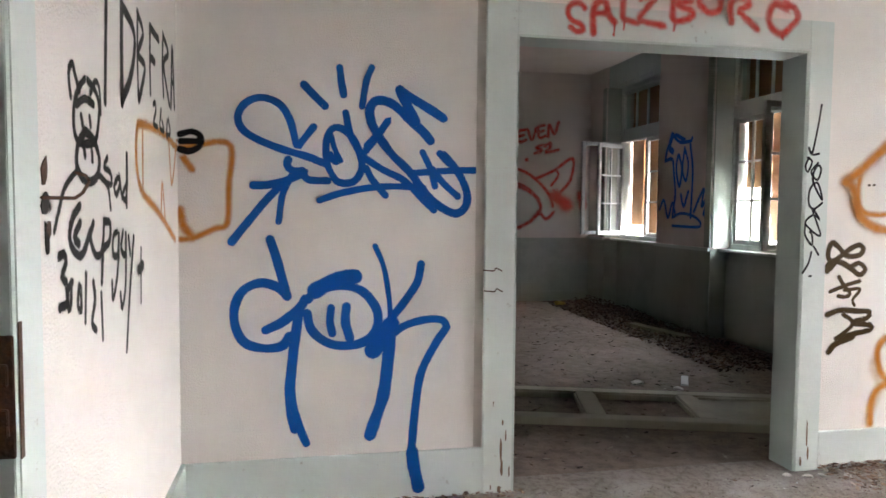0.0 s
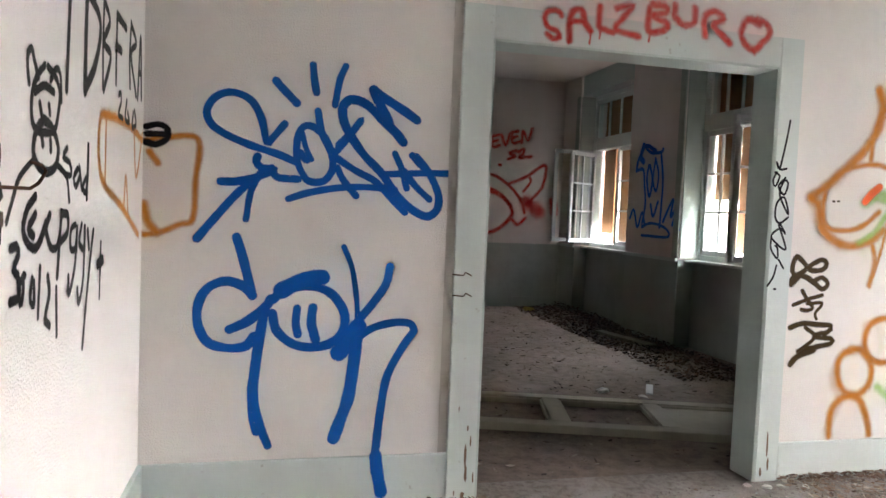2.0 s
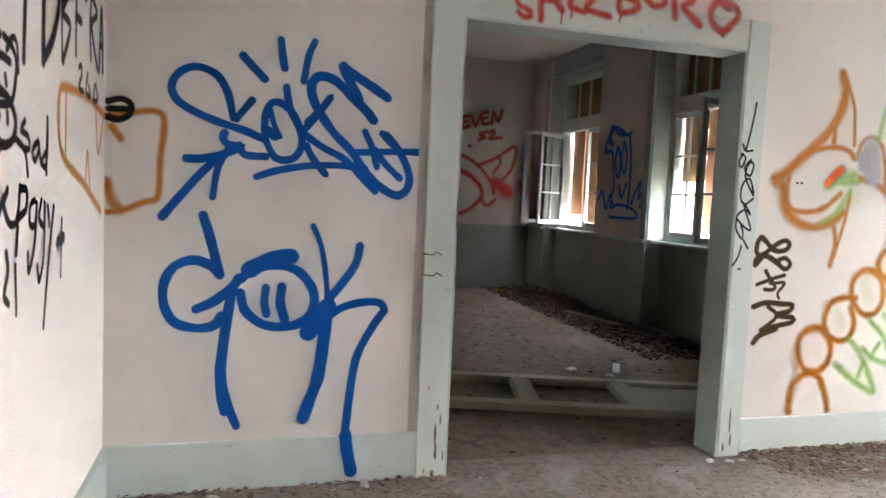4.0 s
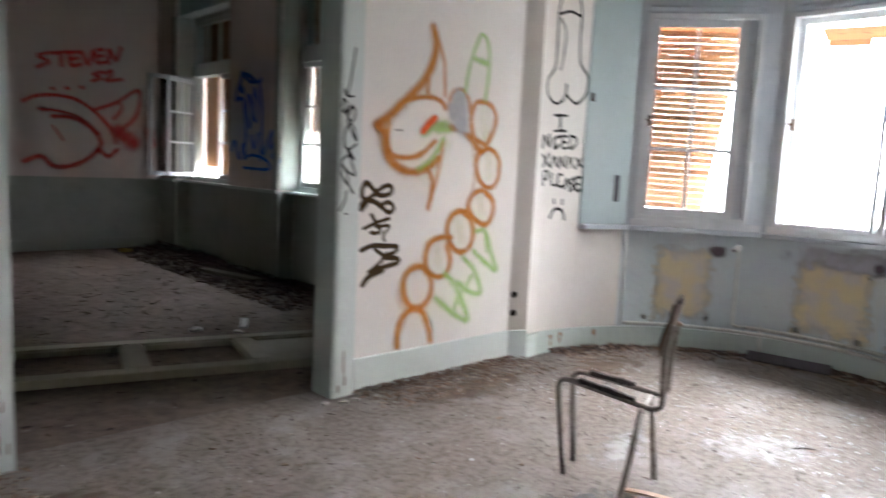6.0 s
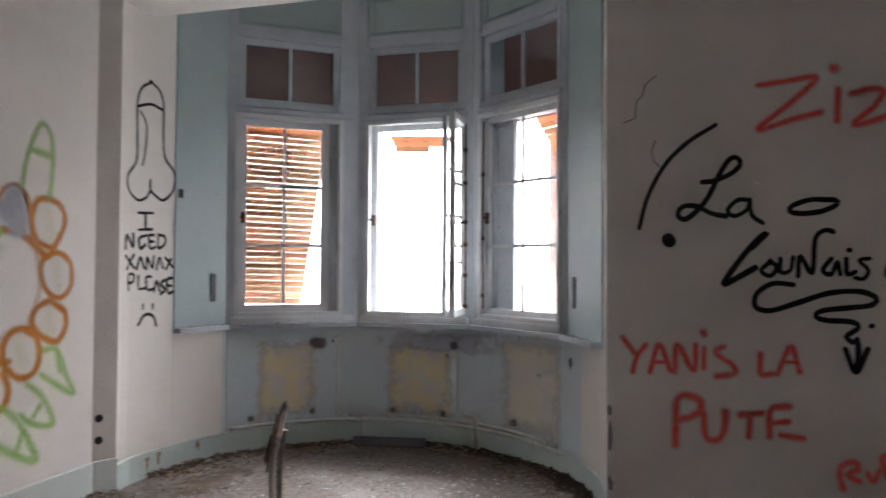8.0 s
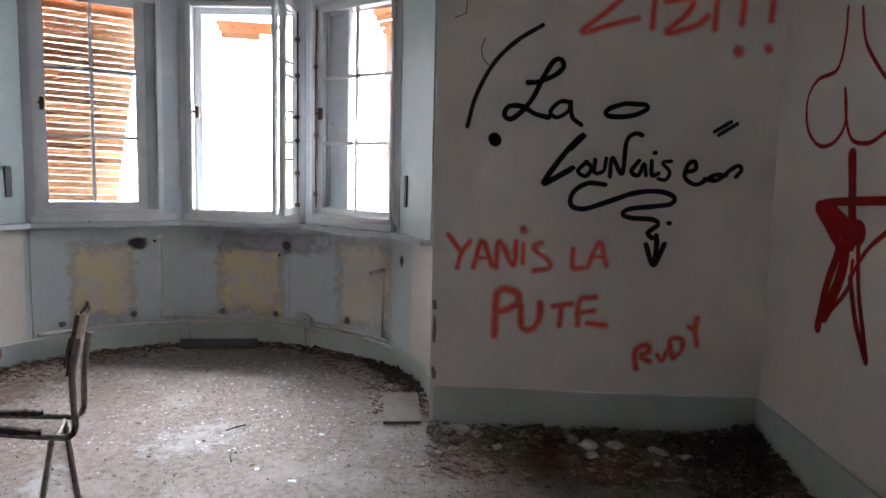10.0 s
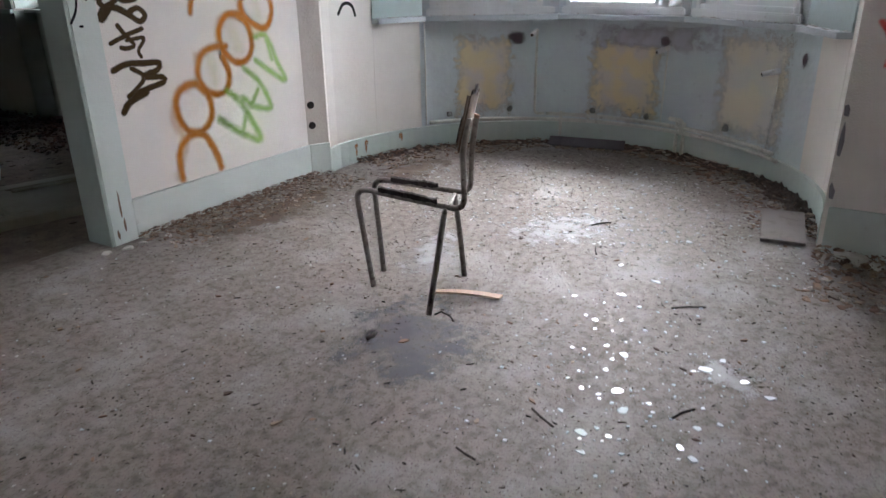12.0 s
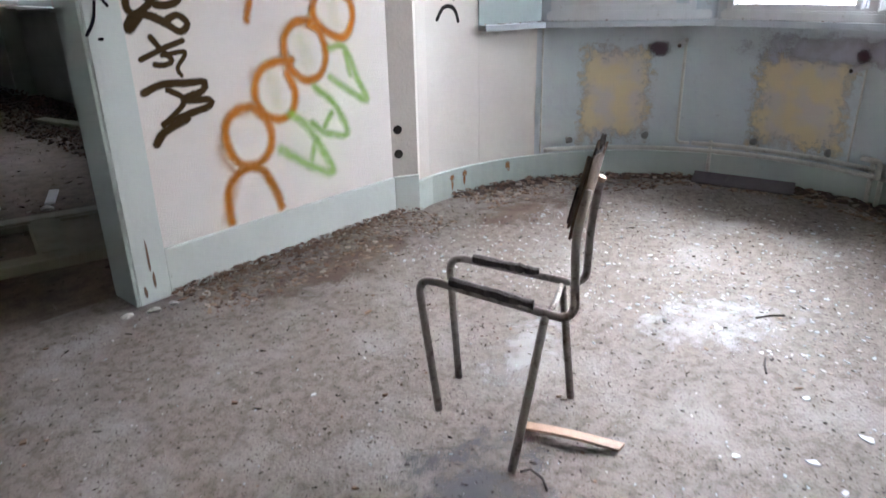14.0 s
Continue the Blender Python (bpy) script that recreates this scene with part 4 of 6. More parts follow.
def worn(name, color, other, core=0.35, scale=5.0, grit=1.3):
    """Old paint or dust in two colours: a ragged outline, crumbling into specks at its rim."""
    m = bpy.data.materials.new(name)
    m.use_nodes = True
    n, l = m.node_tree.nodes, m.node_tree.links
    b = n["Principled BSDF"]
    b.inputs["Roughness"].default_value, b.inputs["Specular IOR Level"].default_value = 0.7, 0.2
    co, uv, sep = n.new("ShaderNodeTexCoord"), n.new("ShaderNodeUVMap"), n.new("ShaderNodeSeparateXYZ")
    l.new(uv.outputs[0], sep.inputs[0])
    total = sep.outputs[0]
    for k, (size, weight) in enumerate(((scale, 1.5 * (1.1 - core)), (28.0, 0.5), (240.0, grit))):
        t = n.new("ShaderNodeTexNoise")
        t.inputs["Scale"].default_value, t.inputs["Detail"].default_value = size, 3
        l.new(co.outputs["Object"], t.inputs["Vector"])
        if k == 0:
            big = t
        a = n.new("ShaderNodeMath")
        a.operation = 'MULTIPLY_ADD'
        l.new(t.outputs[0], a.inputs[0])
        a.inputs[1].default_value = weight
        l.new(total, a.inputs[2])
        total = a.outputs[0]
    mid = 0.5 * (1.5 * (1.1 - core) + 0.5 + grit) + 0.45 + 0.4 * core
    r = n.new("ShaderNodeMapRange")
    r.inputs[1].default_value, r.inputs[2].default_value, r.inputs[3].default_value, r.inputs[4].default_value = mid - 0.08, mid + 0.08, 1.0, 0.0
    l.new(total, r.inputs[0])
    l.new(r.outputs[0], b.inputs["Alpha"])
    q, x = n.new("ShaderNodeMapRange"), n.new("ShaderNodeMix")
    q.inputs[1].default_value, q.inputs[2].default_value = 0.4, 0.6
    l.new(big.outputs[0], q.inputs[0])
    x.data_type = 'RGBA'
    l.new(q.outputs[0], x.inputs[0])
    x.inputs[6].default_value, x.inputs[7].default_value = (*color, 1), (*other, 1)
    l.new(x.outputs[2], b.inputs["Base Color"])
    return m


YELLOWED = worn("yellowed_bare_paint", (0.74, 0.64, 0.42), (0.66, 0.61, 0.55), 0.8, 7.0, 0.9)
CREAM = worn("cream_bare_paint", (0.74, 0.69, 0.57), (0.68, 0.66, 0.61), 0.9, 5.0, 0.9)
GREYED = worn("violet_grey_scuffs", (0.48, 0.49, 0.55), (0.40, 0.38, 0.41), 0.3, 9.0)
SOOT = worn("dark_violet_stain", (0.11, 0.085, 0.10), (0.15, 0.12, 0.14), 0.5)
bay_patch("bare_patch", 50, 31, 0.17, 0.82, YELLOWED, "yellowed bare patch on the blue bay wall", "bare patch")["group"] = "bare patches of the bay"
bay_patch("bare_patch", 11.5, -11.5, 0.17, 0.82, YELLOWED, "yellow and grey bare patch on the blue bay wall", "bare patch")["group"] = "bare patches of the bay"
bay_patch("bare_patch", -26, -50.5, 0.17, 0.86, CREAM, "cream bare patch on the blue bay wall", "bare patch")["group"] = "bare patches of the bay"
bay_patch("scuffed_paint", 16, -30, 0.66, 0.87, GREYED, "violet-grey scuffs under the window sill", "paint stain", 0.0014)
bay_patch("paint_stain", 34.5, 27.5, 0.685, 0.80, SOOT, "dark violet stain on the bay wall", "paint stain", 0.002, True)
bay_patch("paint_stain", -8.5, -12.5, 0.69, 0.78, SOOT, "small dark stain on the bay wall", "paint stain", 0.002, True)
bay_patch("paint_stain", -53, -56, 0.66, 0.78, SOOT, "small dark stain on the bay wall", "paint stain", 0.002, True)
RUSTY = worn("rust_streak", (0.30, 0.12, 0.04), (0.40, 0.22, 0.10), 0.4)
for a, z, h in ((83.9, 0.11, 0.05), (83.8, 0.07, 0.085), (80.0, 0.12, 0.06), (80.1, 0.085, 0.07), (67.6, 0.12, 0.06), (67.3, 0.10, 0.07)):
    p = bay_patch("rust_spot", a + (1.0 if h < 0.065 else 0.5), a - (1.0 if h < 0.065 else 0.5), z - h / 2, z + h / 2, RUSTY, "orange rust streak on the baseboard", "rust spot", 0.0228, True)
    p["group"] = "rust spots on the baseboard"
HOLE = material("dark_hole", (0.02, 0.016, 0.014), 0.95, grain=(30.0, 0.5, (0.05, 0.04, 0.035)))
for z in (0.437, 0.312):
    bm = bmesh.new()
    bmesh.ops.create_cone(bm, cap_ends=True, segments=14, radius1=0.024, radius2=0.022, depth=0.008)
    ob = tagged(part("pipe_hole", bm, HOLE), "round dark pipe hole low on the wall", "hole", "pipe holes")
    ob.matrix_basis = pose(2.922, -0.0165, z, 90, 0, -26.2)
# darker plaster colour that paints in the shade of the two strips
GREY_STRIP = material("shade_toned_plaster", (0.62, 0.58, 0.53), 0.9, grain=(6.0, 0.4, (0.54, 0.5, 0.45)), bump=0.2)
structure("plaster_strip_east", prism([(2.8915, -0.0006), (3.0135, -0.0606), (3.0135, -0.0592), (2.8915, 0.0008)], 0.196, H), GREY_STRIP, "splayed plaster beside the pilaster, toned darker for its shade", "wall strip")
structure("plaster_strip_west", boxes((-0.178, -0.0012, BH, -0.138, 0.0, DH + 0.3)), GREY_STRIP, "strip of plaster beside the casing, toned darker for shade", "wall strip")
for z, x0 in ((1.035, -0.148), (0.941, -0.144)):
    tagged(part("wire_hook", tube(rounded([(x0, -0.03, z), (x0 + 0.05, -0.045, z - 0.004), (x0 + 0.055, -0.04, z + 0.012), (x0 + 0.085, -0.045, z - 0.004)], 0.01), 0.003, 6), RUST, None, "", True), "small bent wire hook on the door casing", "hook", "wire hooks")
tagged(part("wire_end", tube([(LX + 0.004, -1.541, 1.324), (LX + 0.02, -1.388, 1.325), (LX + 0.03, -1.368, 1.337), (LX + 0.025, -1.298, 1.365), (LX + 0.03, -1.346, 1.378), (LX + 0.03, -1.414, 1.38)], 0.004, 6), RUST, None, "", True), "twisted rusty wire sticking out of the wall", "wire")
for k, (z, y, tall, wide, mat) in enumerate(((1.378, -1.514, 0.062, 0.046, RUST), (1.31, -1.514, 0.064, 0.05, HOLE), (1.24, -1.512, 0.085, 0.03, HOLE), (1.262, -1.50, 0.04, 0.03, RUST))):
    ob = tagged(new("rusty_hole", flake_mesh("rusty_hole", 131 + k, mat, 1.0, 0.002)), "rusty broken hole in the plaster", "hole", "rusty holes")
    ob.matrix_basis = pose(LX + 0.0004 + 0.0004 * k, y, z, 0, 90, 0) @ Matrix.Diagonal((tall, wide * 1.3, 1, 1))
CRACK = material("crack_shadow", (0.06, 0.05, 0.045), 0.95)
for pts in (((-2.93, 2.02), (-2.985, 2.04), (-2.99, 2.12), (-3.02, 2.15), (-3.03, 2.2), (-3.08, 2.24)), ((-3.08, 1.93), (-3.06, 1.88), (-3.07, 1.83), (-3.10, 1.80))):
    tagged(part("wall_crack", tube([(RX - 0.0003, y, z) for y, z in pts], 0.0025, 5), CRACK), "hairline crack in the plaster beside the bay", "crack", "wall cracks")
VIOLET_CHIP = material("bared_violet_grey_plaster", (0.26, 0.25, 0.28), 0.9, grain=(25.0, 0.6, (0.17, 0.16, 0.18)), bump=0.4)
for k, (z, tall) in enumerate(((0.63, 0.9), (0.50, 2.4), (0.28, 1.2))):
    ob = tagged(new("chipped_edge", flake_mesh("chipped_edge", 70 + k, VIOLET_CHIP, 0.07, 0.002)), "chipped violet-grey edge of the plaster corner", "chip", "chips of the plaster corner")
    ob.matrix_basis = pose(RX + 0.0006, -2.866, z, 0, -90, 0) @ Matrix.Diagonal((tall, 0.5, 1, 1))
for a in (72.0,):
    ob = tagged(part("bell_push", boxes((-0.02, -0.012, -0.035, 0.02, 0.004, 0.035), bevel=0.006), DARK_BIT), "small dark bell push on the pilaster", "bell push")
    ob.matrix_basis = Matrix.Translation(bay_at(73.5, 1.79, 0.004)) @ pose(0, 0, 0, 0, 0, -16)


# ---- shutters outside the bay ----
def blind(i, rows, label):
    """A roller blind of thin wooden slats that hangs outside facet i; rows: (height, from, to, tilt)."""
    m, L = facet_frame(i)
    b = empty("roller_blind", m @ Matrix.Translation((0, 0.34, 0)), label, "roller blind", "roller blinds of the bay")
    for z, x0, x1, tilt in rows:
        bm = boxes((0, -0.004, -0.0213, x1 - x0, 0.004, 0.0213), bevel=0.002)
        s = part("slat", bm, SHUTTER, b)
        s.matrix_basis = pose(x0, 0.002 * math.sin(z * 40), z, 6 + 2.5 * math.sin(z * 173), tilt, 0)
        for k in range(int((x1 - x0) / 0.16)):
            t = part("slot", boxes((0.1 + k * 0.16, -0.0055, 0.016, 0.125 + k * 0.16, 0.0055, 0.020)), DARK_BIT, s)
    return b


blind(1, [(1.06 + 0.044 * k, 0.0, 0.58 + 0.0065 * k, 1.6) for k in range(31)], "orange wooden roller blind hanging askew outside the window")
blind(2, [(2.33 - 0.044 * k, 0.13 + 0.02 * k, 0.66 - 0.1 * k, 3.0) for k in range(3)], "remains of an orange wooden roller blind")
blind(3, [(2.36 - 0.044 * k, 0.30 + 0.03 * k, 0.84, -2.0) for k in range(14)], "torn corner of an orange wooden roller blind")
for (y0, y1), spans in ((W2, ((0.0, 0.62, 46), (0.62, 0.78, 44), (0.78, 1.17, 32))), (W1, ((0.0, 0.5, 46), (0.5, 0.62, 24), (0.62, 1.1, 46), (1.1, 1.46, 42)))):
    b = empty("roller_blind", Matrix.Translation((FX + 0.40, y0 + SK, 0)), "orange-brown roller blind behind a window of the further room", "roller blind", "blinds of the further room")
    for u0, u1, n in spans:
        for k in range(n):
            s = part("slat", boxes((0, u0, -0.0218, 0.01, u1 - 0.01, 0.0218), bevel=0.002), SHUTTER_FAR, b)
            s.matrix_basis = pose(0.004 * math.sin(k), 0, 2.92 - 0.0435 * k, 0, 0, 0)

# ---- further room ----
def fallen_door():
    L, W = 2.19, 0.73
    d = empty("fallen_door", pose(0.284, 0.921, 0.018, 0.0, 0.6, -14.8) @ Matrix.Translation((-0.24, 0, 0)), "old panelled door leaf lying flat on the floor, two panels broken out", "door")
    t = 0.05
    part("stile", boxes((0, 0, 0, L, 0.1, t), bevel=0.004), WOOD_DOOR, d)
    part("stile", boxes((0, W - 0.1, 0, L, W, t), bevel=0.004), WOOD_DOOR, d)
    for x0, x1 in ((0, 0.12), (0.696, 0.815), (1.38, 1.49), (2.07, L)):
        part("rail", boxes((x0, 0.1, 0, x1, W - 0.1, t), bevel=0.004), WOOD_DOOR, d)
    part("panel", boxes((1.49, 0.1, 0.012, 2.07, W - 0.1, 0.028)), WOOD_DOOR, d)
    part("panel_moulding", bar_frame_flat(1.49, 0.1, 2.07, W - 0.1, 0.022, 0.028, 0.042), WOOD_DOOR, d)
    part("panel_moulding", bar_frame_flat(0.815, 0.1, 1.38, W - 0.1, 0.014, 0.012, 0.04), WOOD_DOOR, d)
    part("panel_moulding", bar_frame_flat(0.12, 0.1, 0.696, W - 0.1, 0.014, 0.012, 0.04), WOOD_DOOR, d)


def bar_frame_flat(x0, y0, x1, y1, w, z0, z1):
    bm = bmesh.new()
    for r in ((x0, y0, z0, x0 + w, y1, z1), (x1 - w, y0, z0, x1, y1, z1), (x0 + w, y0, z0, x1 - w, y0 + w, z1), (x0 + w, y1 - w, z0, x1 - w, y1, z1)):
        box(bm, *r, bevel=0.003)
    return bm


fallen_door()
tagged(part("plank", boxes((-0.45, -0.06, 0.0, 0.45, 0.06, 0.035), bevel=0.004), WOOD_DOOR), "grimy plank lying on the far floor", "plank").matrix_basis = pose(2.8, 3.85, 0.0, 0, 0, -78)
tagged(part("yellow_rag", boxes((-0.09, -0.05, 0, 0.09, 0.05, 0.05), bevel=0.02), material("yellow_foam", (0.55, 0.42, 0.12), 0.9, grain=(20.0, 0.5, (0.35, 0.25, 0.07)), bump=0.5)), "crumpled yellow scrap on the far floor", "scrap").matrix_basis = pose(2.5, 6.03, 0, 0, 8, 30)
tagged(part("white_slat_piece", boxes((-0.09, -0.025, 0, 0.09, 0.025, 0.012), bevel=0.003), FRAME_WHITE), "short pale piece of wood leaning on the door leaf", "wood piece").matrix_basis = pose(1.76, 1.5, 0.075, 0, -8, 60)
structure("dado_door_panel", boxes((1.55, FAR - 0.02, 0.05, 2.35, FAR, 0.86), bevel=0.006), DADO, "low panelled door set in the dado", "panel")
structure("baseboard_far_end", boxes((-3.0, FAR - 0.018, 0, 1.55, FAR, 0.14), (2.35, FAR - 0.018, 0, FX, FAR, 0.14), bevel=0.003), DADO, "dark green baseboard of the further room", "baseboard")


# ---- smears and dust on the floor ----
def floor_patch(name, x, y, rx, ry, turn, mat, label, z=0.0006):
    n = 30
    verts, rim, faces = [(0, 0, 0)], [0.0], []
    for k in range(1, 9):
        for i in range(n):
            a = 2 * math.pi * i / n
            verts.append((k / 8 * rx * math.cos(a), k / 8 * ry * math.sin(a), 0))
            rim.append(k / 8)
    for i in range(n):
        j = (i + 1) % n
        faces.append((0, 1 + i, 1 + j))
        for k in range(7):
            p = 1 + k * n
            faces.append((p + i, p + n + i, p + n + j, p + j))
    me = bpy.data.meshes.new(name)
    me.from_pydata(verts, [], faces)
    uv = me.uv_layers.new(name="rim")
    for loop in me.loops:
        uv.data[loop.index].uv = (rim[loop.vertex_index], 0)
    me.materials.append(mat)
    ob = tagged(new(name, me), label, "floor stain", "stains on the floor")
    ob.matrix_basis = pose(x, y, z, 0, 0, turn)


SMEAR = worn("blue_grey_ash_smear", (0.12, 0.118, 0.128), (0.165, 0.155, 0.155), 0.0, 7.0)
DUST = worn("white_plaster_dust", (0.34, 0.335, 0.33), (0.30, 0.29, 0.285), 0.0, 12.0)
BROWN_DIRT = worn("brown_dirt_film", (0.13, 0.09, 0.07), (0.18, 0.14, 0.11), 0.1, 8.0)
floor_patch("ash_smear", 1.44, -1.72, 0.52, 0.36, 20, SMEAR, "blue-grey ash smear on the floor under the chair")
floor_patch("plaster_dust", 1.75, -2.72, 0.2, 0.13, 30, DUST, "patch of white plaster dust on the floor")
floor_patch("plaster_dust", 2.75, -1.75, 0.55, 0.32, -35, DUST, "patch of white plaster dust on the bay floor")
floor_patch("plaster_dust", 2.2, -1.35, 0.5, 0.16, 10, DUST, "streak of pale dust across the floor")
floor_patch("brown_dirt", 2.3, -0.32, 0.85, 0.22, 4, BROWN_DIRT, "brown dirt spread along the wall")
floor_patch("brown_dirt", 2.65, -3.6, 0.42, 0.75, 0, BROWN_DIRT, "brown dirt spread along the wall", 0.0008)
floor_patch("brown_dirt", -0.2, -0.4, 0.8, 0.22, -3, BROWN_DIRT, "brown dirt spread along the wall")
floor_patch("brown_dirt", 3.3, -0.5, 0.6, 0.25, -15, BROWN_DIRT, "brown dirt spread along the bay wall")


# ---- litter ----
def litter_material(name, *colors, rough=0.8):
    """One of the colours for each piece."""
    m = bpy.data.materials.new(name)
    m.use_nodes = True
    n, l = m.node_tree.nodes, m.node_tree.links
    b = n["Principled BSDF"]
    b.inputs["Roughness"].default_value, b.inputs["Specular IOR Level"].default_value = rough, 0.3
    g = n.new("ShaderNodeNewGeometry")
    r = n.new("ShaderNodeValToRGB")
    r.color_ramp.interpolation = 'CONSTANT'
    while len(r.color_ramp.elements) < len(colors):
        r.color_ramp.elements.new(0.5)
    for k, c in enumerate(colors):
        r.color_ramp.elements[k].position = k / len(colors)
        r.color_ramp.elements[k].color = (*c, 1)
    l.new(g.outputs["Random Per Island"], r.inputs[0])
    l.new(r.outputs[0], b.inputs["Base Color"])
    return m


def scatter(name, count, place, size, thick, mat, label, category, seed, slim=0.6, tilt=10, power=2.0):
    """Many small flat pieces in one mesh; place(rnd) gives x, y, z."""
    rnd = random.Random(seed)
    verts, faces = [], []
    for _ in range(count):
        x, y, z = place(rnd)
        s = size[0] + (size[1] - size[0]) * rnd.random() ** power
        n = rnd.choice((4, 5, 6))
        turn = pose(x, y, z, rnd.uniform(-tilt, tilt), rnd.uniform(-tilt, tilt), rnd.uniform(0, 360))
        k = rnd.uniform(slim * 0.5, min(1.0, slim * 1.4))
        ring = [(s * 0.5 * rnd.uniform(0.6, 1.1) * math.cos(2 * math.pi * i / n + 0.0), k * s * 0.5 * rnd.uniform(0.6, 1.1) * math.sin(2 * math.pi * i / n)) for i in range(n)]
        h = thick * rnd.uniform(0.5, 1.5)
        b = len(verts)
        for zz in (0, h):
            verts += [tuple(turn @ Vector((px, py, zz))) for px, py in ring]
        faces.append(tuple(range(b + n, b + 2 * n)))
        faces += [(b + i, b + (i + 1) % n, b + n + (i + 1) % n, b + n + i) for i in range(n)]
    me = bpy.data.meshes.new(name)
    me.from_pydata(verts, [], faces)
    me.materials.append(mat)
    return tagged(new(name, me), label, category, "", "stuff")


def room_floor(rnd):
    while True:
        x, y = rnd.uniform(-1.3, 4.4), rnd.uniform(-4.3, -0.05)
        if x < 2.9 or (Vector((x, y)) - BC).length < BR - 0.06:
            return x, y, 0.001


def bay_floor(rnd):
    while True:
        a, r = rnd.uniform(-95, 100), 1.5 * rnd.random() ** 0.6
        x, y = BC.x - 0.5 + r * math.cos(radians(a)), BC.y - 0.2 + r * math.sin(radians(a)) * 0.85
        if (Vector((x, y)) - BC).length < BR - 0.06 or x < 2.9:
            return x, y, 0.001


def by_north_wall(rnd):
    d = rnd.random() ** 2.8 * 0.33
    return rnd.uniform(1.62, 3.0), -0.03 - d, 0.002 + max(0, 0.03 - d * 0.2) * rnd.random()


def by_west_wall(rnd):
    d = rnd.random() ** 2.5 * 0.3
    return rnd.uniform(-1.4, 0.05), -0.03 - d, 0.002 + max(0, 0.012 - d * 0.1) * rnd.random()


def bay_edge(rnd):
    a, d = rnd.uniform(-88, 84), rnd.random() ** 2.0 * 0.3
    if abs(a) < 30:
        d *= 0.6
    r = BR - 0.03 - d
    return BC.x + r * math.cos(radians(a)), BC.y + r * math.sin(radians(a)), 0.002 + max(0, 0.03 - d * 0.3) * rnd.random()


def by_east_wall(rnd):
    d = rnd.random() ** 1.8 * 0.55
    return RX - 0.03 - d, rnd.uniform(-4.4, -2.85), 0.002 + max(0, 0.04 - d * 0.15) * rnd.random()


def south_corner(rnd):
    x, y = rnd.random() ** 1.5, rnd.random() ** 1.5
    return RX - 0.04 - x * 0.8, BACK + 0.04 + y * 0.45, 0.002 + max(0, 0.10 * (1 - x - y)) * rnd.random()


def on_sill(rnd):
    i, t = rnd.choice((0, 1, 2, 3, 4)), rnd.random()
    a, c = Vector(FACETS[i]), Vector(FACETS[i + 1])
    q = a + (c - a) * t
    q += (BC - q).normalized() * rnd.uniform(0.005, 0.05)
    return q.x, q.y, SILL + 0.001


def far_floor(rnd):
    return rnd.uniform(-1.5, 3.05), rnd.uniform(0.2, 6.4), 0.001


def far_edge(rnd):
    d = rnd.random() ** 1.6 * 0.7
    y = rnd.uniform(2.0, 6.4)
    return FX - 0.02 - d, y, 0.002 + max(0, 0.1 - d * 0.2) * rnd.random() * (1 if y > 4.6 else 0.5)


BROWNS = litter_material("brown_litter", (0.14, 0.08, 0.05), (0.21, 0.14, 0.10), (0.08, 0.05, 0.037), (0.30, 0.23, 0.17), (0.40, 0.35, 0.30), (0.18, 0.11, 0.08), (0.26, 0.17, 0.12), rough=0.6)
GREYS = litter_material("pale_litter", (0.42, 0.40, 0.37), (0.56, 0.55, 0.53), (0.36, 0.41, 0.42), (0.28, 0.23, 0.19), (0.46, 0.51, 0.53), (0.33, 0.29, 0.26), rough=0.6)
DARKS = litter_material("dark_grit", (0.05, 0.042, 0.036), (0.09, 0.07, 0.058), (0.035, 0.03, 0.028), (0.14, 0.11, 0.09))
CHIPS = litter_material("glass_crumbs", (0.72, 0.76, 0.78), (0.6, 0.66, 0.68), (0.8, 0.82, 0.82), (0.5, 0.58, 0.6), rough=0.1)
EARTHS = litter_material("earthy_rubbish", (0.06, 0.045, 0.038), (0.11, 0.075, 0.058), (0.16, 0.10, 0.075), (0.04, 0.032, 0.028), (0.08, 0.055, 0.042), (0.14, 0.11, 0.09))
FOREST = litter_material("far_room_litter", (0.07, 0.05, 0.04), (0.12, 0.09, 0.07), (0.04, 0.03, 0.026), (0.28, 0.25, 0.22), (0.17, 0.13, 0.11))
scatter("dark_grit", 21000, room_floor, (0.002, 0.014), 0.0015, DARKS, "dark grit strewn over the floor", "grit", 1, 0.4, 6, 2.4)
scatter("floor_splinters", 900, room_floor, (0.008, 0.032), 0.003, DARKS, "dark splinters strewn over the floor", "splinters", 21, 0.22, 8, 3.0)
scatter("sill_crumbs", 160, on_sill, (0.004, 0.03), 0.004, GREYS, "paint crumbs and grit on the window sill", "crumbs", 22, 0.6, 15, 2.5)
scatter("paint_flakes", 5000, room_floor, (0.002, 0.014), 0.0015, GREYS, "pale paint flakes strewn over the floor", "paint flakes", 2, 0.7, 8, 3.0)
scatter("bay_paint_flakes", 3000, bay_floor, (0.002, 0.03), 0.0012, GREYS, "grey and bluish paint flakes on the bay floor", "paint flakes", 3, 0.8, 4, 4.0)
scatter("glass_crumbs", 500, bay_floor, (0.003, 0.02), 0.002, CHIPS, "small bright crumbs of broken glass", "glass crumbs", 4, 0.8, 3, 3.0)
scatter("wall_litter", 4200, by_north_wall, (0.003, 0.05), 0.002, BROWNS, "brown leaf and plaster litter along the wall", "litter", 5, 0.55, 12, 5.0)
scatter("doorway_litter", 600, by_west_wall, (0.006, 0.04), 0.003, BROWNS, "brown litter along the baseboard", "litter", 6, 0.5, 20)
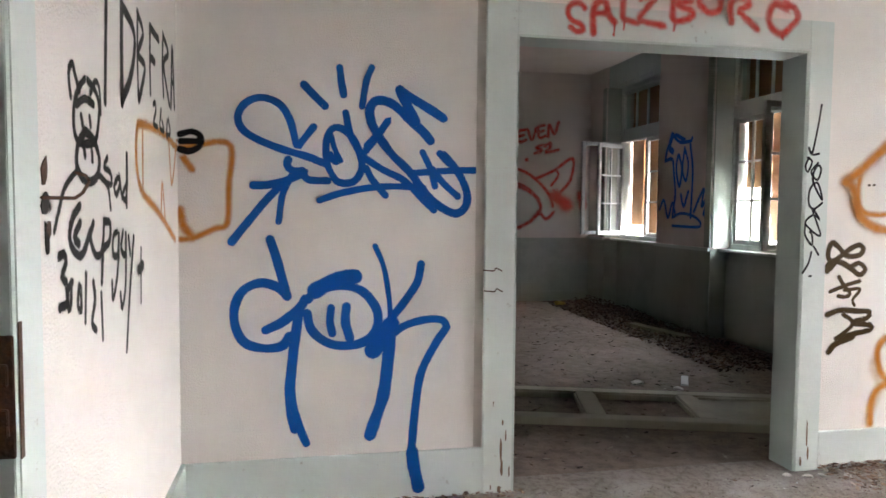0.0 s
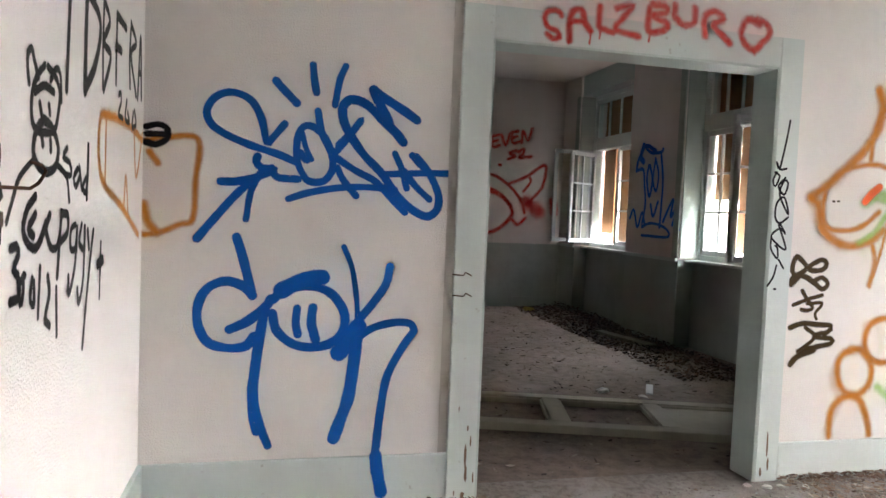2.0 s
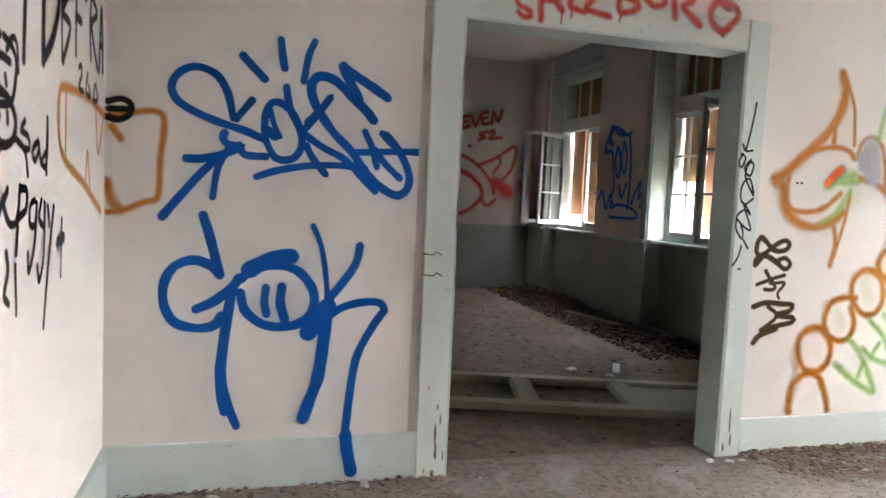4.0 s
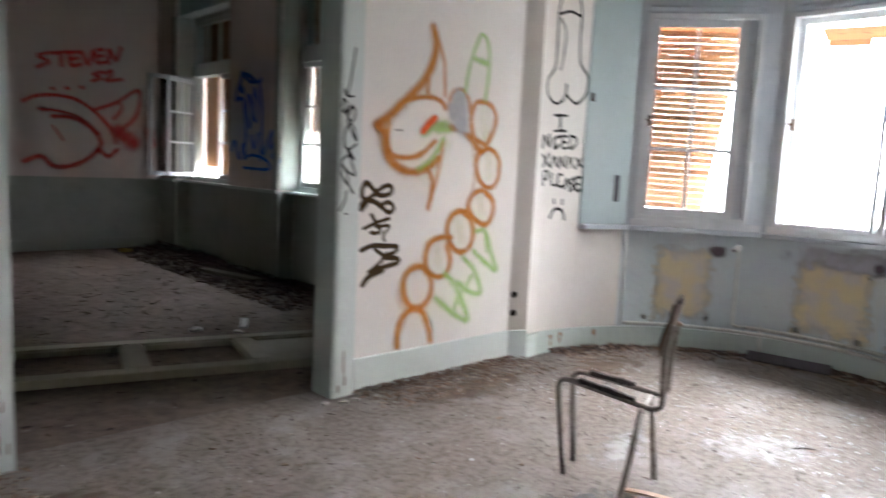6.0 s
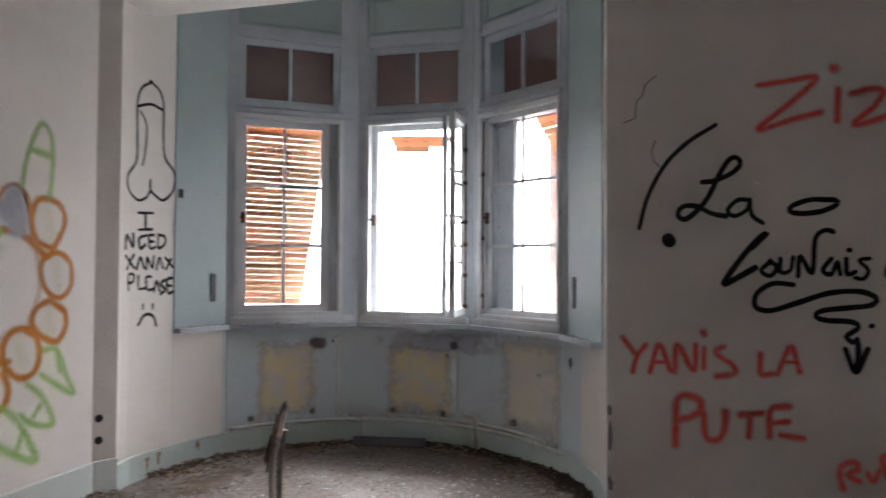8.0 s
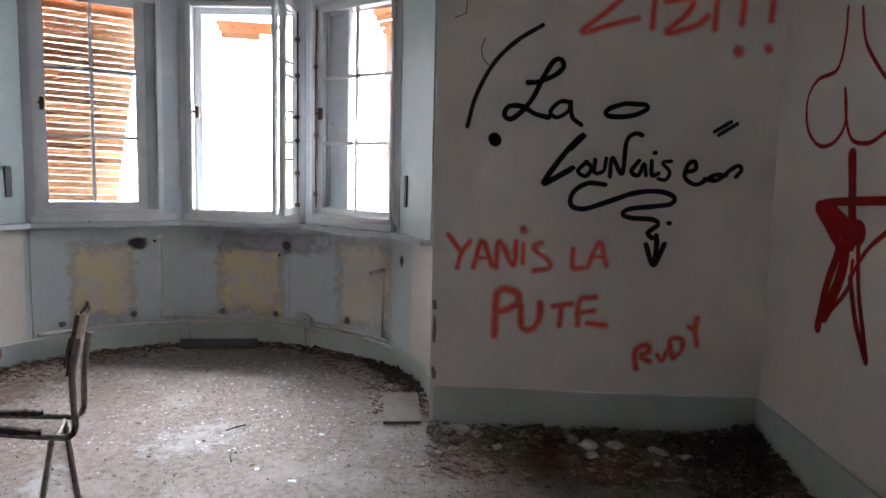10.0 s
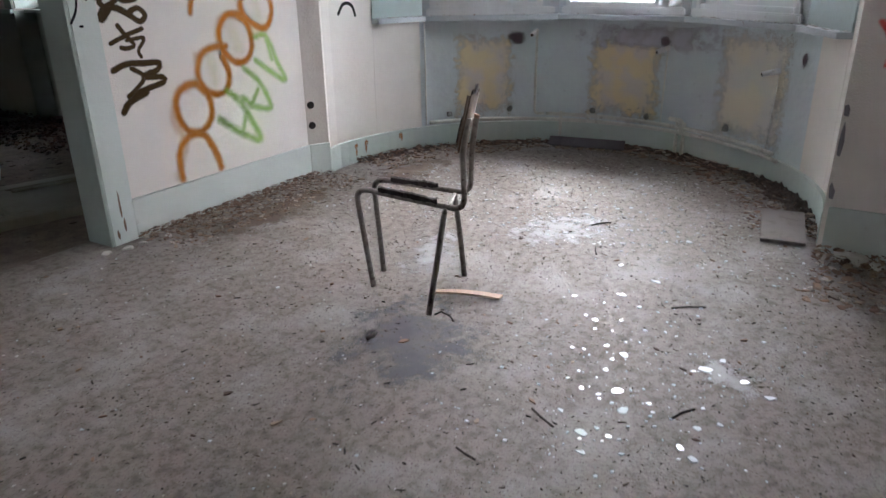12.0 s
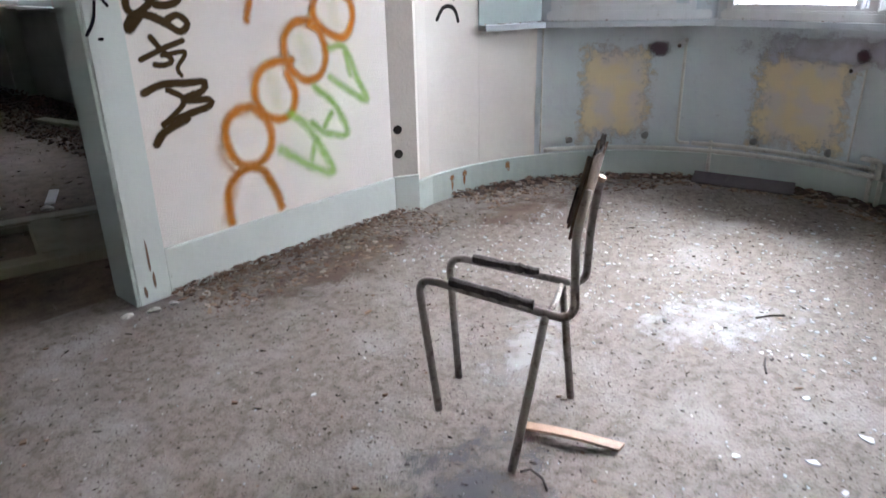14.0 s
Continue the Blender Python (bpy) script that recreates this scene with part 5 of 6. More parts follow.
scatter("bay_litter", 5000, bay_edge, (0.003, 0.07), 0.003, BROWNS, "heaped brown litter along the bay wall", "litter", 7, 0.6, 16, 5.0)
scatter("east_litter", 4200, by_east_wall, (0.003, 0.07), 0.003, BROWNS, "dark litter and rubble along the wall", "litter", 8, 0.6, 16, 4.5)
scatter("corner_litter", 3200, south_corner, (0.004, 0.06), 0.005, EARTHS, "dark heap of rubbish in the corner", "litter", 9, 0.5, 35)
scatter("far_litter", 4200, far_floor, (0.005, 0.06), 0.003, FOREST, "brown litter over the far floor", "litter", 10, 0.4, 12, 3.0)
scatter("far_edge_litter", 4500, far_edge, (0.005, 0.07), 0.006, EARTHS, "dark rubbish heaped under the far windows", "litter", 11, 0.5, 35)


def shard_field(rnd):
    return rnd.gauss(1.55, 0.3), rnd.gauss(-2.5, 0.22), 0.001


scatter("shard_crumbs", 260, shard_field, (0.003, 0.022), 0.002, CHIPS, "crumbs of broken window glass below the chair", "glass crumbs", 31, 0.8, 4, 2.5)
scatter("floor_bark", 420, room_floor, (0.01, 0.05), 0.003, BROWNS, "scraps of brown bark and paper strewn over the floor", "scraps", 32, 0.5, 8, 3.0)


def dirt_heap(name, a0, a1, wide, high, seed):
    """A low ragged ridge of swept dirt against the bay wall."""
    n, k = int(abs(a1 - a0) * 1.6), 9
    verts, faces = [], []
    for i in range(n + 1):
        a = a0 + (a1 - a0) * i / n
        ease = math.sin(math.pi * i / n) ** 0.4
        w = wide * ease * (0.75 + 0.9 * noise.noise(Vector((a * 0.11, seed, 0))) + 0.3 * noise.noise(Vector((a * 0.6, seed, 2))))
        w = max(0.02, w)
        for j in range(k + 1):
            v = j / k
            h = high * ease * (1 - v) ** 0.8 * (0.8 + 0.9 * noise.noise(Vector((a * 0.5, v * 5, seed)))) + 0.006 * noise.noise(Vector((a * 2.1, v * 17, seed)))
            p = bay_at(a, 0, 0.022 + w * v)
            verts.append((p[0], p[1], max(h, 0.0008) if j < k else -0.001))
    for i in range(n):
        for j in range(k):
            p = i * (k + 1) + j
            faces.append((p, p + 1, p + k + 2, p + k + 1))
    me = bpy.data.meshes.new(name)
    me.from_pydata(verts, [], faces)
    me.materials.append(SWEPT)
    tagged(new(name, me), "dark ridge of swept dirt along the bay wall", "dirt", "", "stuff")


SWEPT = material("swept_dirt", (0.085, 0.062, 0.05), 0.9, grain=(30.0, 0.8, (0.035, 0.026, 0.022)), stain=(55.0, 0.7, (0.2, 0.15, 0.11), 0.56, 0.68), bump=0.6, bump_scale=80)
dirt_heap("dirt_heap", 84, 48, 0.12, 0.022, 3)
dirt_heap("dirt_heap", 50, 6, 0.08, 0.02, 5)
dirt_heap("dirt_heap", 8, -40, 0.11, 0.035, 7)
dirt_heap("dirt_heap", -36, -84, 0.13, 0.05, 11)


# ---- writing and drawings on the walls ----
g = graffiti('soke_tag', BLUE, 'y', 'bold blue spray-painted tag with arrow and strokes', -0.0006)
stroke(g, 0.030, (-0.898, 1.655), (-0.950, 1.589), (-0.969, 1.574), (-0.995, 1.676), (-1.039, 1.746), (-1.114, 1.772), (-1.178, 1.748), (-1.211, 1.693), (-1.195, 1.639), (-1.140, 1.600), (-1.040, 1.560), (-0.922, 1.527), (-0.850, 1.499))
stroke(g, 0.035, (-0.833, 1.536), (-0.802, 1.512))
stroke(g, 0.030, (-0.761, 1.720), (-0.741, 1.623), (-0.702, 1.551), (-0.692, 1.478), (-0.729, 1.423), (-0.790, 1.420), (-0.819, 1.451), (-0.843, 1.511), (-0.843, 1.596), (-0.819, 1.650), (-0.778, 1.651), (-0.729, 1.612), (-0.700, 1.551))
stroke(g, 0.022, (-0.824, 1.621), (-0.807, 1.561), (-0.782, 1.513))
stroke(g, 0.030, (-0.668, 1.581), (-0.614, 1.639), (-0.574, 1.697), (-0.623, 1.627), (-0.680, 1.552))
stroke(g, 0.035, (-0.623, 1.627), (-0.556, 1.542), (-0.480, 1.470), (-0.404, 1.371), (-0.326, 1.309), (-0.266, 1.289), (-0.225, 1.322), (-0.221, 1.386), (-0.263, 1.474), (-0.328, 1.548))
stroke(g, 0.038, (-0.623, 1.627), (-0.651, 1.687), (-0.656, 1.743), (-0.624, 1.778), (-0.557, 1.764), (-0.482, 1.700), (-0.418, 1.645), (-0.388, 1.609))
stroke(g, 0.038, (-0.525, 1.826), (-0.482, 1.798), (-0.407, 1.757), (-0.330, 1.710))
stroke(g, 0.043, (-0.525, 1.826), (-0.495, 1.766), (-0.457, 1.693))
stroke(g, 0.033, (-0.938, 1.833), (-0.898, 1.792), (-0.850, 1.746))
stroke(g, 0.030, (-0.787, 1.912), (-0.780, 1.852), (-0.770, 1.797))
stroke(g, 0.028, (-0.649, 1.918), (-0.673, 1.856), (-0.690, 1.751))
stroke(g, 0.030, (-0.680, 1.527), (-0.593, 1.475), (-0.505, 1.432), (-0.429, 1.358), (-0.370, 1.303))
stroke(g, 0.030, (-0.672, 1.483), (-0.643, 1.430), (-0.588, 1.366))
stroke(g, 0.028, (-0.874, 1.341), (-0.790, 1.371), (-0.667, 1.397), (-0.543, 1.406), (-0.417, 1.401))
stroke(g, 0.028, (-0.475, 1.465), (-0.366, 1.474), (-0.263, 1.481), (-0.180, 1.483))
stroke(g, 0.028, (-0.423, 1.558), (-0.387, 1.484), (-0.366, 1.409))
stroke(g, 0.030, (-0.346, 1.555), (-0.315, 1.523), (-0.302, 1.511))
stroke(g, 0.028, (-0.379, 1.484), (-0.327, 1.422), (-0.262, 1.365))
stroke(g, 0.032, (-1.005, 1.513), (-1.010, 1.491), (-0.989, 1.467), (-0.934, 1.461), (-0.970, 1.444), (-1.029, 1.419), (-1.099, 1.403), (-1.151, 1.402))
stroke(g, 0.030, (-0.946, 1.468), (-0.922, 1.430), (-0.838, 1.426))
stroke(g, 0.032, (-0.993, 1.436), (-1.076, 1.363), (-1.158, 1.266), (-1.240, 1.162))
stroke(g, 0.027, (-0.993, 1.443), (-1.029, 1.363), (-1.046, 1.249))
g = graffiti('gok_tag', BLUE, 'y', 'bold blue spray-painted tag with two long legs', -0.0006)
stroke(g, 0.037, (-1.082, 1.172), (-1.054, 1.084), (-1.012, 0.925))
stroke(g, 0.038, (-1.012, 0.925), (-1.055, 0.967), (-1.125, 0.985), (-1.196, 0.952), (-1.231, 0.880), (-1.227, 0.795), (-1.186, 0.725), (-1.103, 0.701), (-1.032, 0.711), (-1.003, 0.752))
stroke(g, 0.038, (-1.103, 0.780), (-1.031, 0.815), (-0.959, 0.875), (-0.935, 0.912))
stroke(g, 0.041, (-0.959, 0.875), (-0.979, 0.739), (-0.996, 0.591), (-1.002, 0.466), (-0.980, 0.340))
stroke(g, 0.033, (-0.972, 0.764), (-0.989, 0.616), (-0.994, 0.491), (-0.966, 0.364), (-0.932, 0.274))
stroke(g, 0.038, (-0.923, 0.911), (-0.887, 0.948), (-0.790, 0.969), (-0.691, 0.945), (-0.628, 0.869), (-0.621, 0.793), (-0.666, 0.726), (-0.752, 0.703), (-0.839, 0.718), (-0.907, 0.775), (-0.928, 0.850))
stroke(g, 0.065, (-0.892, 0.948), (-0.826, 0.984), (-0.753, 1.008), (-0.721, 1.008))
stroke(g, 0.035, (-0.824, 0.872), (-0.829, 0.810), (-0.819, 0.760))
stroke(g, 0.038, (-0.758, 0.876), (-0.762, 0.809), (-0.743, 0.738))
stroke(g, 0.023, (-0.632, 1.142), (-0.596, 1.057), (-0.576, 0.956), (-0.563, 0.830), (-0.570, 0.728))
stroke(g, 0.052, (-0.565, 0.728), (-0.577, 0.601), (-0.594, 0.474), (-0.627, 0.373), (-0.652, 0.297))
stroke(g, 0.035, (-0.427, 1.061), (-0.444, 0.980), (-0.502, 0.892), (-0.553, 0.829))
stroke(g, 0.033, (-0.628, 0.692), (-0.565, 0.741), (-0.489, 0.790), (-0.387, 0.813), (-0.322, 0.804), (-0.308, 0.773))
stroke(g, 0.036, (-0.308, 0.773), (-0.360, 0.697), (-0.423, 0.570), (-0.448, 0.416), (-0.465, 0.222))
stroke(g, 0.076, (-0.640, 0.679), (-0.590, 0.754), (-0.560, 0.791))
g = graffiti('gok_tag_foot', BLUE, 'y', 'faded blue spray paint running onto the baseboard', -0.0206)
stroke(g, 0.053, (-0.465, 0.216), (-0.457, 0.151), (-0.436, 0.053))
g = graffiti('orange_box_half', ORANGE, 'y', 'orange-brown spray-painted box shape', -0.0006)
stroke(g, 0.018, (-1.445, 1.552), (-1.373, 1.568), (-1.244, 1.569), (-1.250, 1.396), (-1.258, 1.241), (-1.309, 1.217), (-1.388, 1.181), (-1.445, 1.172))
stroke(g, 0.02, (-1.430, 1.510), (-1.397, 1.464))
stroke(g, 0.026, (-1.448, 1.294), (-1.433, 1.229), (-1.400, 1.181))
g = graffiti('black_blob', BLACK, 'y', 'black sprayed loop over the wall corner', -0.0022)
stroke(g, 0.022, (-1.444, 1.608), (-1.395, 1.621), (-1.361, 1.601), (-1.368, 1.559), (-1.407, 1.539), (-1.444, 1.547))
stroke(g, 0.022, (-1.440, 1.580), (-1.368, 1.582))
g = graffiti('salzburg_red', RED, 'y', 'red dripping spray-painted word SALZBURG over the doorway', -0.0256)
stroke(g, 0.025, (0.315, 2.224), (0.298, 2.243), (0.254, 2.241), (0.234, 2.206), (0.252, 2.167), (0.294, 2.154), (0.309, 2.127), (0.277, 2.119), (0.248, 2.137))
stroke(g, 0.030, (0.359, 2.117), (0.355, 2.198), (0.372, 2.251), (0.413, 2.260), (0.430, 2.206), (0.460, 2.170))
stroke(g, 0.025, (0.366, 2.204), (0.430, 2.211))
stroke(g, 0.028, (0.502, 2.285), (0.500, 2.213), (0.507, 2.188), (0.573, 2.174))
stroke(g, 0.028, (0.587, 2.286), (0.666, 2.307), (0.613, 2.237), (0.587, 2.190), (0.704, 2.168))
stroke(g, 0.029, (0.754, 2.303), (0.754, 2.199), (0.819, 2.205), (0.853, 2.227), (0.840, 2.247), (0.771, 2.271), (0.843, 2.294), (0.835, 2.320), (0.767, 2.323))
stroke(g, 0.030, (0.885, 2.330), (0.889, 2.278), (0.936, 2.243), (0.989, 2.262), (0.991, 2.328))
stroke(g, 0.030, (1.054, 2.202), (1.048, 2.294), (1.098, 2.326), (1.146, 2.291), (1.093, 2.259), (1.152, 2.211), (1.191, 2.180))
stroke(g, 0.031, (1.351, 2.285), (1.286, 2.305), (1.249, 2.247), (1.272, 2.187), (1.328, 2.165), (1.373, 2.205), (1.408, 2.244), (1.392, 2.289), (1.333, 2.310))
stroke(g, 0.008, (0.359, 2.122), (0.355, 2.101))
stroke(g, 0.008, (0.463, 2.170), (0.458, 2.111))
stroke(g, 0.008, (0.507, 2.188), (0.507, 2.141))
stroke(g, 0.009, (0.766, 2.200), (0.757, 2.150))
stroke(g, 0.009, (1.318, 2.164), (1.333, 2.138))
g = graffiti('marker_scribble', INK, 'y', 'black marker scribble down the door casing', -0.0256)
stroke(g, 0.009, (1.559, 1.836), (1.544, 1.734), (1.515, 1.597), (1.496, 1.630), (1.516, 1.592), (1.555, 1.597))
stroke(g, 0.009, (1.491, 1.576), (1.518, 1.558), (1.496, 1.506), (1.481, 1.534), (1.500, 1.577))
stroke(g, 0.009, (1.552, 1.551), (1.515, 1.507), (1.551, 1.467), (1.570, 1.524), (1.546, 1.537), (1.525, 1.466), (1.582, 1.369), (1.553, 1.453), (1.512, 1.423), (1.507, 1.352), (1.536, 1.324), (1.583, 1.355))
stroke(g, 0.009, (1.536, 1.324), (1.573, 1.269), (1.538, 1.296), (1.492, 1.252), (1.579, 1.192), (1.530, 1.316))
stroke(g, 0.009, (1.492, 1.252), (1.493, 1.195), (1.533, 1.145), (1.532, 1.196), (1.518, 1.210))
stroke(g, 0.009, (1.543, 1.140), (1.573, 1.097))
stroke(g, 0.009, (1.532, 1.111), (1.517, 1.053), (1.487, 1.007))
stroke(g, 0.009, (1.525, 0.991), (1.535, 0.991))
g = graffiti('brown_scrawl', BROWN, 'y', 'dark brown scrawled looping tag', -0.0006)
stroke(g, 0.026, (1.639, 1.024), (1.661, 1.054), (1.710, 1.078), (1.758, 1.114), (1.824, 1.144), (1.853, 1.122), (1.828, 1.092), (1.760, 1.090), (1.705, 1.136), (1.670, 1.155), (1.649, 1.111), (1.659, 1.068), (1.728, 1.055), (1.782, 1.026), (1.836, 0.992), (1.869, 1.019), (1.832, 1.051), (1.781, 1.032))
stroke(g, 0.039, (1.646, 1.018), (1.684, 1.054))
stroke(g, 0.020, (1.717, 0.982), (1.748, 0.938), (1.786, 0.894), (1.752, 0.880), (1.718, 0.885))
stroke(g, 0.020, (1.668, 0.908), (1.755, 0.938), (1.839, 0.960))
stroke(g, 0.017, (1.750, 0.915), (1.842, 0.918), (1.802, 0.865), (1.814, 0.836))
stroke(g, 0.027, (1.657, 0.791), (1.730, 0.812), (1.834, 0.806), (1.904, 0.800), (1.889, 0.768), (1.804, 0.747), (1.910, 0.732), (1.912, 0.708), (1.809, 0.688), (1.714, 0.668))
stroke(g, 0.020, (1.749, 0.791), (1.803, 0.756), (1.799, 0.726), (1.714, 0.668))
stroke(g, 0.030, (1.672, 0.600), (1.710, 0.638), (1.810, 0.673))
g = graffiti('caterpillar', ORANGE, 'y', 'orange and green spray-painted caterpillar dragon', -0.0006)
stroke(g, 0.037, (2.105, 2.035), (2.135, 1.945), (2.104, 1.816), (2.021, 1.698), (1.904, 1.596), (1.808, 1.512), (1.732, 1.462))
stroke(g, 0.021, (2.134, 1.960), (2.090, 1.783), (2.083, 1.672))
stroke(g, 0.014, (2.149, 1.977), (2.201, 1.856), (2.220, 1.666))
stroke(g, 0.039, (1.732, 1.462), (1.788, 1.418), (1.803, 1.326), (1.857, 1.264), (1.927, 1.228))
stroke(g, 0.020, (1.827, 1.529), (1.904, 1.596), (2.005, 1.634), (2.111, 1.648), (2.192, 1.632), (2.227, 1.595))
stroke(g, 0.020, (1.815, 1.482), (1.806, 1.388), (1.845, 1.311), (1.950, 1.299), (2.055, 1.325), (2.157, 1.403))
stroke(g, 0.030, (1.927, 1.228), (2.021, 1.221), (2.127, 1.256), (2.188, 1.306))
stroke(g, 0.021, (2.130, 1.223), (2.151, 1.141), (2.127, 1.016))
stroke(g, 0.014, (2.223, 1.406), (2.195, 1.241), (2.145, 1.059))
stroke(g, 0.018, (2.249, 1.603), (2.276, 1.686), (2.351, 1.715), (2.412, 1.663), (2.435, 1.582))
stroke(g, 0.029, (2.283, 1.491), (2.377, 1.473), (2.451, 1.433), (2.530, 1.368))
stroke(g, 0.022, (2.532, 1.351), (2.589, 1.405), (2.659, 1.528), (2.649, 1.612), (2.580, 1.659), (2.484, 1.652), (2.446, 1.566), (2.473, 1.450), (2.575, 1.404))
stroke(g, 0.022, (2.530, 1.368), (2.506, 1.282), (2.551, 1.181), (2.639, 1.140), (2.712, 1.201), (2.708, 1.323), (2.626, 1.382), (2.546, 1.359))
stroke(g, 0.026, (2.571, 1.129), (2.488, 1.094), (2.457, 1.025), (2.503, 0.956), (2.616, 0.909), (2.678, 0.972), (2.673, 1.060), (2.592, 1.119))
stroke(g, 0.025, (2.451, 0.991), (2.357, 0.991), (2.294, 0.924), (2.304, 0.822), (2.382, 0.751), (2.466, 0.758), (2.511, 0.834), (2.490, 0.939), (2.429, 0.981))
stroke(g, 0.025, (2.326, 0.838), (2.234, 0.840), (2.156, 0.808), (2.123, 0.725), (2.154, 0.640), (2.234, 0.602), (2.301, 0.626), (2.326, 0.701), (2.294, 0.788))
stroke(g, 0.027, (2.106, 0.676), (2.027, 0.669), (1.967, 0.615), (1.972, 0.515), (2.025, 0.444), (2.114, 0.438), (2.175, 0.502), (2.170, 0.605), (2.106, 0.669))
stroke(g, 0.028, (1.937, 0.214), (1.937, 0.316), (1.965, 0.388), (2.040, 0.426), (2.117, 0.403), (2.172, 0.296), (2.193, 0.217))
g = graffiti('caterpillar_spikes', GREEN, 'y', "green sprayed spikes along the caterpillar's back", -0.0026)
stroke(g, 0.022, (2.382, 1.710), (2.405, 1.843), (2.458, 1.995), (2.503, 2.055), (2.557, 2.006), (2.574, 1.859), (2.556, 1.674))
stroke(g, 0.029, (2.454, 1.907), (2.570, 1.891))
stroke(g, 0.041, (2.063, 1.447), (2.147, 1.484), (2.234, 1.505))
stroke(g, 0.027, (2.039, 1.237), (2.142, 1.305), (2.220, 1.422))
stroke(g, 0.035, (2.171, 1.469), (2.260, 1.473))
stroke(g, 0.026, (2.535, 0.869), (2.618, 0.867), (2.685, 0.723), (2.738, 0.613), (2.603, 0.690), (2.524, 0.746))
stroke(g, 0.022, (2.618, 0.867), (2.647, 0.742))
stroke(g, 0.026, (2.431, 0.714), (2.537, 0.622), (2.602, 0.476), (2.477, 0.501), (2.399, 0.559))
stroke(g, 0.022, (2.516, 0.588), (2.453, 0.503))
stroke(g, 0.029, (2.290, 0.616), (2.377, 0.542), (2.452, 0.414), (2.497, 0.311), (2.371, 0.367), (2.222, 0.472))
stroke(g, 0.022, (2.408, 0.470), (2.371, 0.367))
g = graffiti('caterpillar_face', REDORANGE, 'y', 'orange-red sprayed eye of the caterpillar', -0.0030)
stroke(g, 0.044, (2.062, 1.454), (2.102, 1.497), (2.147, 1.532))
g = graffiti('caterpillar_cheek', GREYBLUE, 'y', 'pale grey-blue sprayed patch', -0.0020)
stroke(g, 0.092, (2.333, 1.658), (2.349, 1.593), (2.366, 1.512))
stroke(g, 0.056, (2.283, 1.605), (2.297, 1.557))
g = graffiti('eye_dots', BROWN, 'y', 'two dark dots on the sprayed head', -0.0022)
stroke(g, 0.010, (1.865, 1.447), (1.874, 1.447))
stroke(g, 0.010, (1.894, 1.448), (1.902, 1.449))
g = graffiti('pig_drawing', BLACK, 'x', 'black sprayed pig with the words sad piggy', -1.4544)
stroke(g, 0.018, (-1.232, 1.615), (-1.277, 1.587), (-1.312, 1.549), (-1.323, 1.502), (-1.305, 1.465), (-1.242, 1.458), (-1.158, 1.472), (-1.126, 1.519), (-1.117, 1.570), (-1.150, 1.601), (-1.210, 1.615))
stroke(g, 0.017, (-1.277, 1.580), (-1.308, 1.614), (-1.322, 1.634), (-1.347, 1.619), (-1.349, 1.588), (-1.339, 1.557))
stroke(g, 0.016, (-1.189, 1.588), (-1.148, 1.623), (-1.114, 1.614), (-1.103, 1.550))
stroke(g, 0.018, (-1.300, 1.544), (-1.235, 1.567), (-1.167, 1.563))
stroke(g, 0.018, (-1.268, 1.522), (-1.257, 1.501))
stroke(g, 0.018, (-1.202, 1.526), (-1.194, 1.508))
stroke(g, 0.021, (-1.240, 1.489), (-1.294, 1.453), (-1.309, 1.406), (-1.269, 1.375), (-1.203, 1.368), (-1.144, 1.387), (-1.127, 1.432), (-1.173, 1.474), (-1.240, 1.489))
stroke(g, 0.018, (-1.256, 1.452), (-1.244, 1.430))
stroke(g, 0.018, (-1.189, 1.444), (-1.186, 1.421))
stroke(g, 0.014, (-1.298, 1.396), (-1.391, 1.351), (-1.430, 1.307), (-1.468, 1.253))
stroke(g, 0.016, (-1.129, 1.388), (-1.053, 1.361), (-1.029, 1.301))
stroke(g, 0.020, (-1.295, 1.308), (-1.345, 1.282), (-1.372, 1.237), (-1.343, 1.204), (-1.294, 1.191), (-1.259, 1.206), (-1.220, 1.245))
stroke(g, 0.020, (-1.289, 1.268), (-1.333, 1.236), (-1.301, 1.219))
stroke(g, 0.018, (-1.186, 1.265), (-1.212, 1.231), (-1.177, 1.187), (-1.128, 1.183), (-1.105, 1.212))
g = graffiti('sad_piggy_words', BLACK, 'x', 'black dripping sprayed words sad piggy and a date', -1.4526)
stroke(g, 0.016, (-1.055, 1.437), (-1.088, 1.412), (-1.030, 1.400), (-1.015, 1.370), (-1.070, 1.368))
stroke(g, 0.017, (-0.955, 1.388), (-0.992, 1.363), (-0.970, 1.340), (-0.931, 1.373), (-0.942, 1.397), (-0.909, 1.333))
stroke(g, 0.017, (-0.868, 1.367), (-0.902, 1.341), (-0.871, 1.325), (-0.848, 1.376), (-0.848, 1.468), (-0.859, 1.309))
stroke(g, 0.019, (-1.098, 1.271), (-1.113, 1.197), (-1.129, 1.110))
stroke(g, 0.019, (-1.098, 1.268), (-1.044, 1.262), (-1.047, 1.217), (-1.103, 1.197))
stroke(g, 0.017, (-0.971, 1.237), (-1.013, 1.223), (-1.016, 1.176), (-0.969, 1.173), (-0.953, 1.236), (-0.973, 1.125), (-1.025, 1.052), (-1.033, 1.100))
stroke(g, 0.017, (-0.909, 1.235), (-0.932, 1.187), (-0.882, 1.167), (-0.877, 1.234), (-0.887, 1.084), (-0.931, 1.015), (-0.947, 1.058))
stroke(g, 0.018, (-0.845, 1.216), (-0.828, 1.164))
stroke(g, 0.018, (-0.782, 1.213), (-0.808, 1.145), (-0.852, 1.013), (-0.888, 0.883))
stroke(g, 0.015, (-0.688, 1.173), (-0.699, 1.001))
stroke(g, 0.030, (-0.723, 1.107), (-0.668, 1.117))
